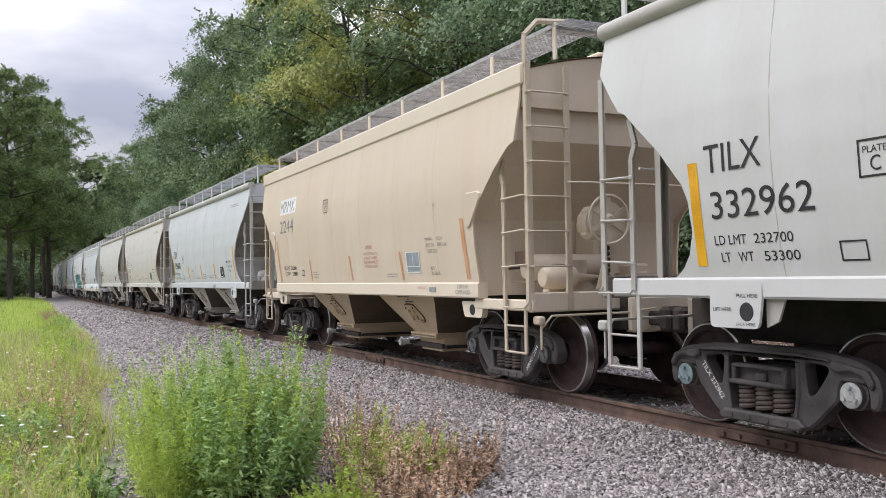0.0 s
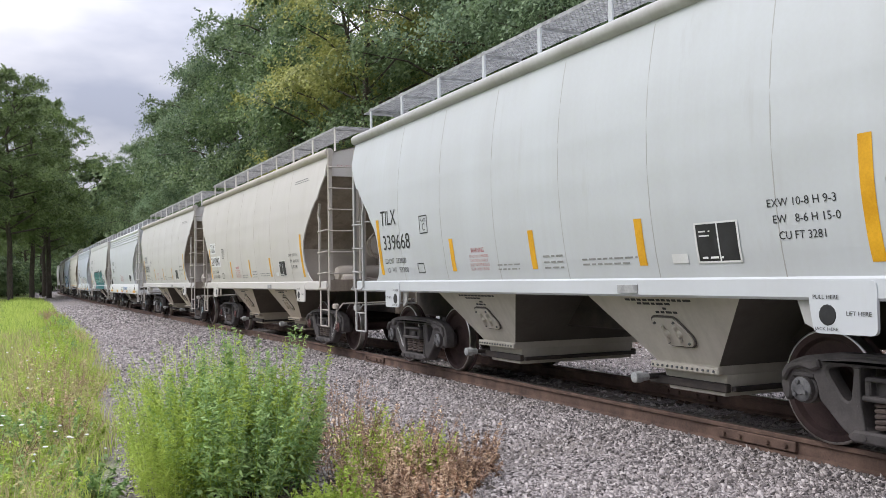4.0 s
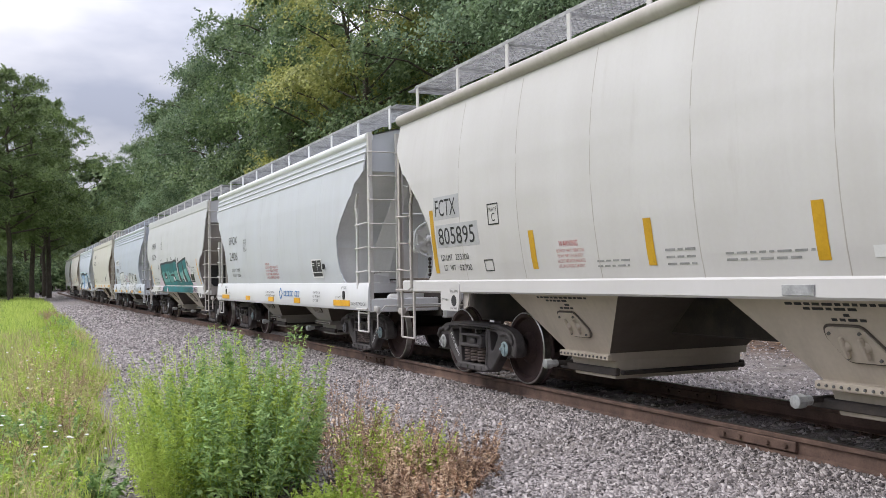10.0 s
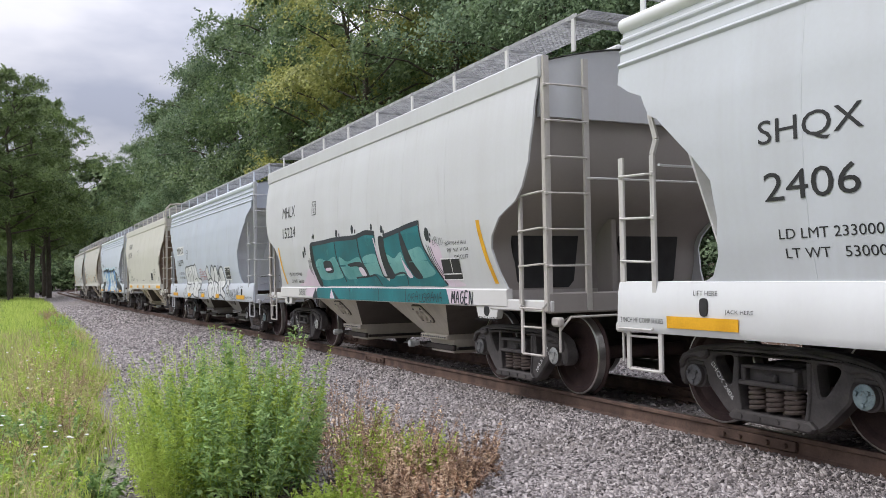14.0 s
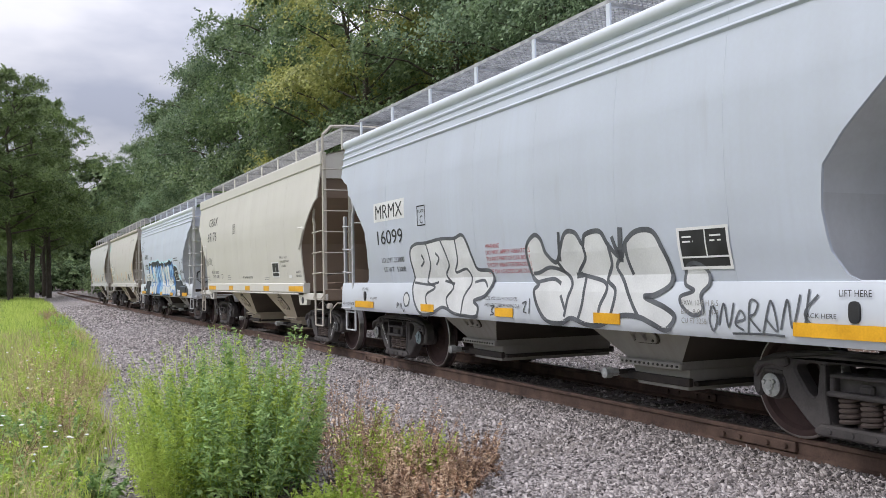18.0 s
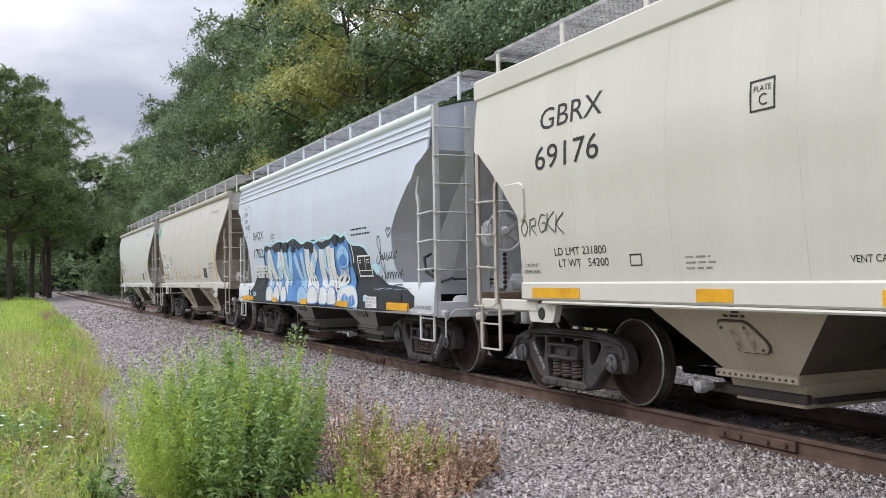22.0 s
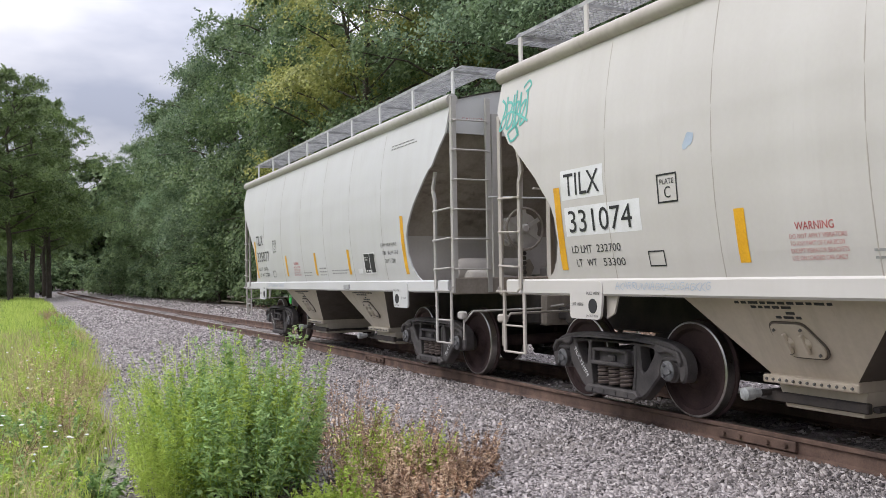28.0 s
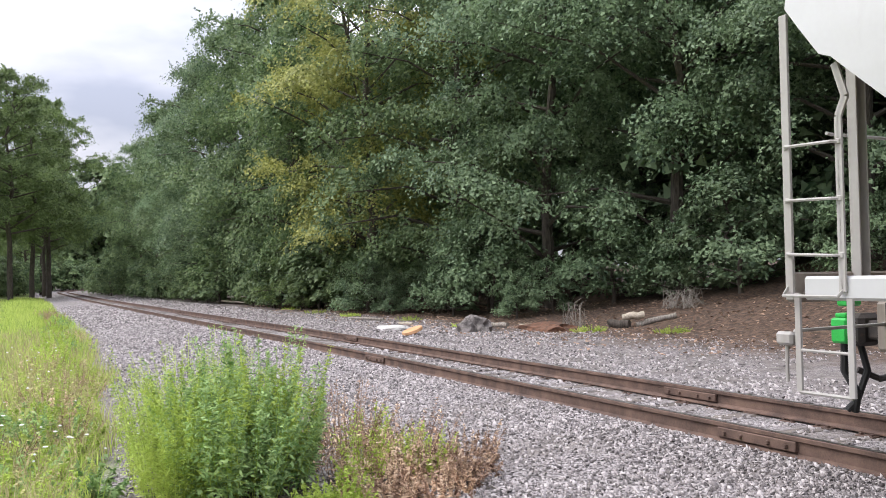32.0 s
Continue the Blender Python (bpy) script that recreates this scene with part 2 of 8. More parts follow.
GRATE = surf("galvanized_grating", (0.26, 0.26, 0.265), (0.48, 0.48, 0.485), 0.5, 0.3, 8, bump=0.05)
FADED_PANEL = surf("faded_grey_blue_panel", (0.20, 0.24, 0.27), (0.30, 0.34, 0.37), 0.6, scale=5, bump=0, c3=(0.48, 0.48, 0.46), c3_at=0.58)
SOIL = surf("dark_damp_soil", (0.035, 0.028, 0.022), (0.11, 0.09, 0.07), 0.95, 0, 9, bump=0.8)
FOIL = surf("dull_grey_panel", (0.36, 0.36, 0.37), (0.46, 0.46, 0.47), 0.5, scale=4, bump=0)
BLUE_LOGO = surf("blue_logo", (0.05, 0.16, 0.38), (0.08, 0.22, 0.46), 0.5, bump=0)
GREEN_BOX = surf("green_plastic", (0.02, 0.35, 0.05), (0.04, 0.52, 0.09), 0.4, bump=0)
RUBBER = surf("black_hose", (0.012, 0.012, 0.012), (0.03, 0.03, 0.03), 0.6, bump=0)

# ------------------------------------------------------------ mesh tools


class Build:
    """Collects vertices and faces of one mesh."""

    def __init__(self):
        self.v, self.f = [], []

    def add(self, v, f):
        k = len(self.v)
        self.v.extend(v)
        self.f.extend([tuple(i + k for i in q) for q in f])
        return self

    def box(self, x0, x1, y0, y1, z0, z1, c=0.0, m=None):
        """A box, with chamfered edges where c is given."""
        if c <= 0:
            v = [(x, y, z) for x in (x0, x1) for y in (y0, y1) for z in (z0, z1)]
            f = [(0, 1, 3, 2), (4, 6, 7, 5), (0, 4, 5, 1), (2, 3, 7, 6), (0, 2, 6, 4), (1, 5, 7, 3)]
        else:
            lo, hi = (x0, y0, z0), (x1, y1, z1)
            v, f, ix = [], [], {}
            for s in ((a, b_, d) for a in (0, 1) for b_ in (0, 1) for d in (0, 1)):
                for ax in range(3):
                    p = [(hi[k] if s[k] else lo[k]) if k == ax else (hi[k] - c if s[k] else lo[k] + c) for k in range(3)]
                    ix[s, ax] = len(v)
                    v.append(tuple(p))
            for ax in range(3):
                o = [k for k in range(3) if k != ax]
                for side in (0, 1):
                    q = []
                    for a, b_ in ((0, 0), (1, 0), (1, 1), (0, 1)):
                        s = [0, 0, 0]
                        s[ax], s[o[0]], s[o[1]] = side, a, b_
                        q.append(ix[tuple(s), ax])
                    f.append(tuple(q))
                for a in (0, 1):
                    for b_ in (0, 1):
                        s0, s1 = [0, 0, 0], [0, 0, 0]
                        s0[ax], s1[ax] = 0, 1
                        s0[o[0]] = s1[o[0]] = a
                        s0[o[1]] = s1[o[1]] = b_
                        f.append((ix[tuple(s0), o[0]], ix[tuple(s1), o[0]], ix[tuple(s1), o[1]], ix[tuple(s0), o[1]]))
            for s in ((a, b_, d) for a in (0, 1) for b_ in (0, 1) for d in (0, 1)):
                f.append((ix[s, 0], ix[s, 1], ix[s, 2]))
        if m is not None:
            v = [tuple(m @ Vector(p)) for p in v]
        return self.add(v, f)

    def tube(self, pts, r, n=6, r1=None, caps=True):
        """A round bar along a line of points, tapering to r1."""
        pts = [Vector(p) for p in pts]
        v, f = [], []
        up = None
        for i, p in enumerate(pts):
            d = (pts[min(i + 1, len(pts) - 1)] - pts[max(i - 1, 0)]).normalized()
            if up is None:
                up = Vector((0, 0, 1)) if abs(d.z) < 0.9 else Vector((1, 0, 0))
            a = d.cross(up).normalized()
            up = a.cross(d).normalized()
            rr = r if r1 is None else r + (r1 - r) * i / (len(pts) - 1)
            for k in range(n):
                t = 2 * math.pi * k / n
                v.append(tuple(p + (a * math.cos(t) + up * math.sin(t)) * rr))
        for i in range(len(pts) - 1):
            for k in range(n):
                f.append((i * n + k, i * n + (k + 1) % n, (i + 1) * n + (k + 1) % n, (i + 1) * n + k))
        if caps:
            f.append(tuple(range(n))[::-1])
            f.append(tuple(range((len(pts) - 1) * n, len(pts) * n)))
        return self.add(v, f)

    def lathe(self, prof, axis="y", n=24, at=(0, 0, 0), caps=True):
        """A turned body: prof is a list of (along, radius)."""
        v, f = [], []
        for h, r in prof:
            for k in range(n):
                t = 2 * math.pi * k / n
                c, s = r * math.cos(t), r * math.sin(t)
                p = {"x": (h, c, s), "y": (s, h, c), "z": (c, s, h)}[axis]
                v.append((p[0] + at[0], p[1] + at[1], p[2] + at[2]))
        for i in range(len(prof) - 1):
            for k in range(n):
                f.append((i * n + k, i * n + (k + 1) % n, (i + 1) * n + (k + 1) % n, (i + 1) * n + k))
        if caps:
            f.append(tuple(range(n))[::-1])
            f.append(tuple(range((len(prof) - 1) * n, len(prof) * n)))
        return self.add(v, f)

    def prism(self, poly, y0, y1, c=0.0):
        """An outline in x and z, pushed from y0 to y1; its rims are chamfered by c."""
        n = len(poly)
        if c > 0:
            area = sum(poly[i][0] * poly[(i + 1) % n][1] - poly[(i + 1) % n][0] * poly[i][1] for i in range(n))
            sg = 1 if area > 0 else -1
            small = []
            for i in range(n):
                p0, p1, p2 = poly[i - 1], poly[i], poly[(i + 1) % n]
                e1, e2 = Vector((p1[0] - p0[0], p1[1] - p0[1])).normalized(), Vector((p2[0] - p1[0], p2[1] - p1[1])).normalized()
                nrm = Vector((-(e1.y + e2.y), e1.x + e2.x))
                nrm = nrm.normalized() * sg if nrm.length > 1e-6 else Vector((0, 0))
                small.append((p1[0] + nrm.x * c, p1[1] + nrm.y * c))
            d = c if y1 > y0 else -c
            rings = [(small, y0), (poly, y0 + d), (poly, y1 - d), (small, y1)]
        else:
            rings = [(poly, y0), (poly, y1)]
        v = [(x, y, z) for ring, y in rings for x, z in ring]
        m = len(rings)
        f = [tuple(range(n)), tuple(range((m - 1) * n, m * n))[::-1]]
        f += [(k * n + i, (k + 1) * n + i, (k + 1) * n + (i + 1) % n, k * n + (i + 1) % n) for k in range(m - 1) for i in range(n)]
        return self.add(v, f)

    def grid(self, rows):
        """A sheet through rows of points of equal length."""
        n = len(rows[0])
        v = [p for r in rows for p in r]
        f = [(i * n + k, i * n + k + 1, (i + 1) * n + k + 1, (i + 1) * n + k) for i in range(len(rows) - 1) for k in range(n - 1)]
        return self.add(v, f)

    def mesh(self, name, mat, smooth=True):
        me = bpy.data.meshes.new(name)
        me.from_pydata([tuple(p) for p in self.v], [], self.f)
        me.materials.append(mat)
        if smooth:
            me.polygons.foreach_set("use_smooth", [True] * len(me.polygons))
            me.set_sharp_from_angle(angle=radians(38))
        bm = bmesh.new()
        bm.from_mesh(me)
        bmesh.ops.recalc_face_normals(bm, faces=bm.faces)
        bm.to_mesh(me)
        bm.free()
        return me


def part(name, build, mat, parent, label="", smooth=True, m=None):
    """Links a mesh (or the faces collected in a Build) as one object under a thing."""
    me = build if isinstance(build, bpy.types.Mesh) else build.mesh(name, mat, smooth)
    ob = new(name, me)
    ob.parent = parent
    if m is not None:
        ob.matrix_basis = m
    if label:
        ob["label"] = label
    return ob


def thing(name, label, category, group="", kind="", m=None):
    ob = new(name)
    ob.empty_display_size = 0.3
    if m is not None:
        ob.matrix_basis = m
    return tagged(ob, label, category, group, kind)


def solid(name, build, mat, label, category, group="", kind="", smooth=True, m=None):
    ob = new(name, build.mesh(name, mat, smooth))
    if m is not None:
        ob.matrix_basis = m
    return tagged(ob, label, category, group, kind)


# ------------------------------------------------------------ the line of the track
KNOTS = (-420.0, -166.0, -146.0, -110.0, -75.0, -50.0, -32.0, -20.0, -10.0, 0.0, 10.0, 12.0)
CURVE = (0.0042, 0.0042, 0.0, 0.0, 0.00063, -0.00011, 0.00052, -0.00192, -0.00012, 0.00122, 0.00117, 0.0)
STEP = 0.25
LINE_S = np.arange(-420.0, 230.0, STEP)


def lay_line():
    k = np.interp(LINE_S, KNOTS, CURVE)
    th = np.concatenate([[0], np.cumsum((k[1:] + k[:-1]) / 2 * STEP)])
    i0 = int(np.argmin(abs(LINE_S)))
    th -= th[i0]
    x = np.concatenate([[0], np.cumsum((np.cos(th[1:]) + np.cos(th[:-1])) / 2 * STEP)])
    y = np.concatenate([[0], np.cumsum((np.sin(th[1:]) + np.sin(th[:-1])) / 2 * STEP)])
    return x - x[i0], y - y[i0] + 6.587, th


LINE_X, LINE_Y, LINE_TH = lay_line()


def on_line(s, off=0.0, z=0.0):
    """A point s metres along the track, off metres to its left (away from the camera)."""
    x, y, th = (float(np.interp(s, LINE_S, a)) for a in (LINE_X, LINE_Y, LINE_TH))
    return Vector((x - off * math.sin(th), y + off * math.cos(th), z))


def line_y(x):
    return np.interp(x, LINE_X, LINE_Y)


def verge_y(x):
    """How far the grass reaches towards the track."""
    return np.interp(x, (-160, -120, -77, -55, -42, -32, -26, -19.6, -17, -14, -11.3, -9, -6, 20), (2.6, 2.55, 2.4, 2.0, 2.15, 2.0, 1.75, 1.45, 1.5, 1.12, 0.98, 0.72, 0.5, 0.5))


def ground_z(x, y):
    """Height of the ground: the track bed, the flat beside it and the wooded slope beyond."""
    x, y = np.asarray(x, float), np.asarray(y, float)
    d = y - line_y(x)
    bed = np.interp(d, (-60, -14, -5.4, -4.2, -3.0, -1.9, -1.5, -0.92, -0.66, 0.66, 0.92, 1.5, 1.9, 2.9, 4.2, 7, 60),
                    (-0.25, -0.25, -0.30, -0.40, -0.36, -0.235, -0.185, -0.155, -0.205, -0.205, -0.165, -0.19, -0.24, -0.32, -0.36, -0.34, -0.3))
    slope = np.clip(x + 40, 0, 22) / 22
    hill = np.clip(y - 17, 0, 60) * 0.05 + slope * np.clip(y - 17.5, 0, 40) * 0.22
    return bed + hill + 0.03 * np.sin(x * 1.7) * np.cos(y * 2.1) * np.clip(abs(d) - 2.5, 0, 1)

# ------------------------------------------------------------ ground and track


def build_ground():
    xs = np.unique(np.concatenate([np.linspace(-4000, -300, 12), np.linspace(-300, -60, 60), np.linspace(-60, 30, 150), np.linspace(30, 300, 30), np.linspace(300, 4000, 8)]))
    ys = np.unique(np.concatenate([np.linspace(-4000, -120, 8), np.linspace(-120, -12, 24), np.linspace(-12, 4, 44), np.linspace(4, 9, 44), np.linspace(9, 26, 46), np.linspace(26, 120, 24), np.linspace(120, 4000, 8)]))
    X, Y = np.meshgrid(xs, ys, indexing="ij")
    Z = ground_z(X, Y)
    n, k = len(xs), len(ys)
    me = bpy.data.meshes.new("ground")
    idx = np.arange(n * k).reshape(n, k)
    quads = np.stack([idx[:-1, :-1], idx[1:, :-1], idx[1:, 1:], idx[:-1, 1:]], -1).reshape(-1, 4)
    me.from_pydata(np.stack([X, Y, Z], -1).reshape(-1, 3).tolist(), [], quads.tolist())
    me.polygons.foreach_set("use_smooth", [True] * len(me.polygons))
    me.materials.append(ground_mat())
    tagged(new("ground", me), "grey gravel verge with grass and brown leaf litter", "ground", kind="structure")


build_ground()

RAIL_PROFILE = ((-0.07, -0.18), (0.07, -0.18), (0.07, -0.168), (0.014, -0.145), (0.010, -0.05), (0.036, -0.038), (0.036, -0.006), (0.028, 0.0),
                (-0.028, 0.0), (-0.036, -0.006), (-0.036, -0.038), (-0.010, -0.05), (-0.014, -0.145), (-0.07, -0.168))


def build_track():
    track = thing("track", "rusty standard gauge railway track on grey stone ballast", "railway track", kind="structure")
    stations = list(np.arange(-330, -60, 6.0)) + list(np.arange(-60, 40, 2.0)) + list(np.arange(40, 225, 12.0))
    for off in (-0.752, 0.752):
        b, head = Build(), Build()
        n = len(RAIL_PROFILE)
        rings = []
        for s in stations:
            rings.append([tuple(on_line(s, off + dy, dz)) for dy, dz in RAIL_PROFILE])
        b.grid([r + [r[0]] for r in rings])
        part("rail", b, RAIL_RUST, track, "rust-brown steel rail")
        head.grid([[tuple(on_line(s, off - 0.026, 0.003)), tuple(on_line(s, off + 0.026, 0.003))] for s in stations])
        part("rail_head", head, RAIL_TOP, track, "worn running surface of the rail")
    for off, where in ((-0.752, (-5.9, -15.2, -27.3, -38.8, 6.1)), (0.752, (-8.5, -20.7, -33.0, -44.6, 3.4))):
        for s in where:
            p, q = on_line(s, off), on_line(s + 0.1, off)
            a = math.atan2(q.y - p.y, q.x - p.x)
            jb = Build()
            for sd in (-1, 1):
                jb.box(-0.46, 0.46, sd * 0.030 - 0.018, sd * 0.030 + 0.018, -0.135, -0.045, 0.008)
            bar = part("joint_bar", jb, RAIL_RUST, track, "bolted rail joint bar", m=Matrix.Translation(p) @ Matrix.Rotation(a, 4, "Z"))
            for k in (-0.36, -0.16, 0.16, 0.36):
                nb = Build()
                for sd in (-1, 1):
                    nb.lathe([(sd * 0.045, 0.022), (sd * 0.075, 0.020)], "y", 6, (k, 0, -0.09))
                part("bolt", nb, RAIL_RUST, bar)
    tie = Build().box(-0.115, 0.115, -1.3, 1.3, -0.36, -0.185, 0.015).mesh("tie", TIE)
    plate = Build().box(-0.1, 0.1, -0.13, 0.13, -0.19, -0.172, 0.006)
    for sx in (-1, 1):
        for sy in (-1, 1):
            plate.box(sx * 0.06 - 0.015, sx * 0.06 + 0.015, sy * 0.09 - 0.02, sy * 0.09 + 0.02, -0.178, -0.152, 0.004)
    plate = plate.mesh("tie_plate", RAIL_RUST)
    rng = random.Random(5)
    for i in range(230):
        s = -112 + i * 0.52 + rng.uniform(-0.03, 0.03)
        p, q = on_line(s), on_line(s + 0.1)
        m = Matrix.Translation(p + Vector((0, rng.uniform(-0.06, 0.06), rng.uniform(-0.03, -0.005)))) @ Matrix.Rotation(math.atan2(q.y - p.y, q.x - p.x) + rng.uniform(-0.02, 0.02), 4, "Z")
        t = part("tie", tie, None, track, m=m)
        if -45 < s < 8:
            for off in (-0.752, 0.752):
                part("tie_plate", plate, None, t, m=Matrix.Translation((0, off, 0)))


build_track()

# ------------------------------------------------------------ covered hopper cars
# Local space of a car: x towards the front, y away from the camera, z up from the rail head; middle of the car at x = 0.
PROFILE = {
    "round": ((1.30, 1.49), (1.55, 1.545), (1.9, 1.595), (2.3, 1.625), (2.7, 1.62), (3.05, 1.59), (3.35, 1.54), (3.66, 1.475)),
    "flat": ((1.28, 1.53), (1.8, 1.585), (2.4, 1.625), (2.7, 1.62), (3.1, 1.575), (3.66, 1.50)),
    "skirt": ((1.26, 1.50), (1.6, 1.57), (2.0, 1.61), (2.4, 1.625), (2.8, 1.61), (3.2, 1.56), (3.45, 1.52), (3.66, 1.48)),
    "bell": ((1.20, 1.47), (1.6, 1.56), (2.0, 1.61), (2.4, 1.625), (2.8, 1.615), (3.2, 1.58), (3.66, 1.50)),
}
CUT = {  # height of the side sheet's end edge, and how far from the middle of the car it lies
    "round": ((1.30, 4.85), (1.40, 4.68), (1.52, 4.57), (1.7, 4.50), (1.95, 4.51), (2.1, 4.57), (2.4, 4.83), (2.7, 5.18), (2.82, 5.32), (2.86, 5.42), (3.27, 5.76), (3.66, 5.76)),
    "flat": ((1.28, 4.72), (1.7, 4.69), (2.05, 4.70), (2.2, 4.82), (2.6, 5.28), (2.84, 5.60), (2.88, 5.72), (3.3, 5.76), (3.66, 5.76)),
    "skirt": ((1.26, 4.80), (1.34, 4.62), (1.5, 4.52), (1.8, 4.48), (2.1, 4.52), (2.3, 4.70), (2.7, 5.16), (2.76, 5.28), (2.95, 5.40), (3.02, 5.58), (3.10, 5.72), (3.12, 5.76), (3.66, 5.76)),
    "bell": ((1.20, 4.95), (1.4, 4.83), (1.7, 4.73), (1.85, 4.78), (2.05, 5.00), (2.1, 5.12), (2.2, 5.38), (2.35, 5.55), (2.6, 5.68), (3.0, 5.75), (3.66, 5.77)),
}
BOARD_Z = {"round": 4.27, "flat": 4.20, "skirt": 4.17, "bell": 4.19}
SILL = {"round": (1.16, 1.33, 1.515), "flat": (1.10, 1.30, 1.55), "skirt": (0.84, 1.30, 1.54), "bell": (1.0, 1.22, 1.50)}


def table(rows, z):
    return float(np.interp(z, [r[0] for r in rows], [r[1] for r in rows]))


def side_w(kind, z):
    return table(PROFILE[kind], z)


def side_sheet(kind, sgn):
    """One side of the body, 25 mm thick, with its cut-out ends."""
    z0, z1 = PROFILE[kind][0][0], 3.66
    zs = sorted(set(list(np.linspace(z0, z1, 22)) + [r[0] for r in CUT[kind]]))
    b = Build()
    ts = np.linspace(-1, 1, 15)
    outer = [[(t * table(CUT[kind], z), sgn * side_w(kind, z), z) for t in ts] for z in zs]
    inner = [[(p[0], p[1] - sgn * 0.025, p[2]) for p in r] for r in outer]
    b.grid(outer).grid(inner)
    for col in (0, -1):
        b.grid([[o[col], i[col]] for o, i in zip(outer, inner)])
    b.grid([outer[0], inner[0]])
    b.grid([outer[-1], inner[-1]])
    return b


CREASE = {"round": 1.97, "flat": 2.07, "skirt": 1.92, "bell": 1.20}


def end_sheet(kind, e, upper):
    """The overhanging slope sheet (upper) or the bulkhead below its crease, at one end (e = 1 front, -1 rear)."""
    z0 = PROFILE[kind][0][0] - 0.15
    zs = list(np.linspace(CREASE[kind], 3.3, 20)) if upper else list(np.linspace(z0, CREASE[kind], 8))
    rows = []
    for z in zs:
        c = table(CUT[kind], max(z, 1.55)) - 0.09
        w = side_w(kind, max(z, PROFILE[kind][0][0])) - 0.02
        rows.append([(e * c, y * w, z) for y in np.linspace(-1, 1, 9)])
    return Build().grid(rows)


def conform(kind, x0, x1, z0, z1, off, sgn=-1, nx=2, nz=9):
    """A thin panel that follows the side of the car."""
    rows = [[(x, sgn * (side_w(kind, z) + off), z) for x in np.linspace(x0, x1, nx)] for z in np.linspace(z0, z1, nz)]
    return Build().grid(rows)


def letters(txt, width, height, mat, name="lettering"):
    """Flat lettering of the built-in font as a mesh, its lower left corner at the origin, upright in x and z, facing -y."""
    key = (txt, round(width, 3), round(height, 3), mat.name)
    if key in LETTER_CACHE:
        return LETTER_CACHE[key]
    cu = bpy.data.curves.new(name, "FONT")
    cu.body, cu.size, cu.resolution_u = txt, 1.0, 3
    ob = bpy.data.objects.new(name, cu)
    scene.collection.objects.link(ob)
    dg = bpy.context.evaluated_depsgraph_get()
    me = bpy.data.meshes.new_from_object(ob.evaluated_get(dg))
    bpy.data.objects.remove(ob)
    bpy.data.curves.remove(cu)
    co = np.empty(len(me.vertices) * 3)
    me.vertices.foreach_get("co", co)
    co = co.reshape(-1, 3)
    lo, hi = co.min(0), co.max(0)
    out = np.zeros_like(co)
    out[:, 0] = (co[:, 0] - lo[0]) / (hi[0] - lo[0]) * width
    out[:, 2] = (co[:, 1] - lo[1]) / (hi[1] - lo[1]) * height
    me.vertices.foreach_set("co", out.ravel())
    me.materials.clear()
    me.materials.append(mat)
    me.name = name
    LETTER_CACHE[key] = me
    return me


LETTER_CACHE = {}
MESH_CACHE = {}


def cached(key, maker):
    if key not in MESH_CACHE:
        MESH_CACHE[key] = maker()
    return MESH_CACHE[key]


def write(car, kind, txt, x, z, width, height, mat=None, name="lettering", off=0.0034, w=None):
    """Lettering painted on the near side of a car, leaning with the side sheet."""
    wl, wh = (side_w(kind, z), side_w(kind, z + height)) if w is None else (w, w)
    mid = side_w(kind, z + height / 2) if w is None else w
    bulge = max(0.0, mid - (wl + wh) / 2)
    m = Matrix.Translation((x, -(wl + bulge + off), z)) @ Matrix.Rotation(math.atan2(wh - wl, height), 4, "X")
    return tagged(part(name, letters(txt, width, height, mat or BLACK, name), None, car, m=m), kind="stuff")


def bars(car, kind, x, z, width, rows, height, mat, off=0.003, w=None):
    """Lines of small lettering too fine to read, as plain bars."""
    b = Build()
    rng = random.Random(int(abs(x * 100) + z * 1000))
    pitch = height / rows
    for r in range(rows):
        zz = z + height - (r + 1) * pitch
        x0 = x
        end = x + width * rng.uniform(0.75, 1.0)
        while x0 < end:
            step = rng.uniform(0.05, 0.14)
            ww = (side_w(kind, zz) if w is None else w) + off
            b.add([(x0, -ww, zz), (min(x0 + step, end), -ww, zz), (min(x0 + step, end), -ww - 0.001, zz + pitch * 0.34), (x0, -ww - 0.001, zz + pitch * 0.34)], [(0, 1, 2, 3)])
            x0 += step + 0.03
    return part("lettering", b, mat, car, smooth=False)


def outline_box(car, kind, x0, x1, z0, z1, mat, t=0.015, off=0.004):
    b = Build()
    for q in ((x0, x1, z0, z0 + t), (x0, x1, z1 - t, z1), (x0, x0 + t, z0, z1), (x1 - t, x1, z0, z1)):
        g = conform(kind, *q, off)
        b.add(g.v, g.f)
    return part("stencil_frame", b, mat, car, smooth=False)


def inset(poly, c):
    """An outline moved inwards by c (outwards where c is negative)."""
    n = len(poly)
    sg = 1 if sum(poly[i][0] * poly[(i + 1) % n][1] - poly[(i + 1) % n][0] * poly[i][1] for i in range(n)) > 0 else -1
    res = []
    for i in range(n):
        p0, p1, p2 = poly[i - 1], poly[i], poly[(i + 1) % n]
        e1, e2 = Vector((p1[0] - p0[0], p1[1] - p0[1])).normalized(), Vector((p2[0] - p1[0], p2[1] - p1[1])).normalized()
        nrm = Vector((-(e1.y + e2.y), e1.x + e2.x))
        nrm = nrm.normalized() * sg if nrm.length > 1e-6 else Vector((0, 0))
        res.append((p1[0] + nrm.x * c, p1[1] + nrm.y * c))
    return res


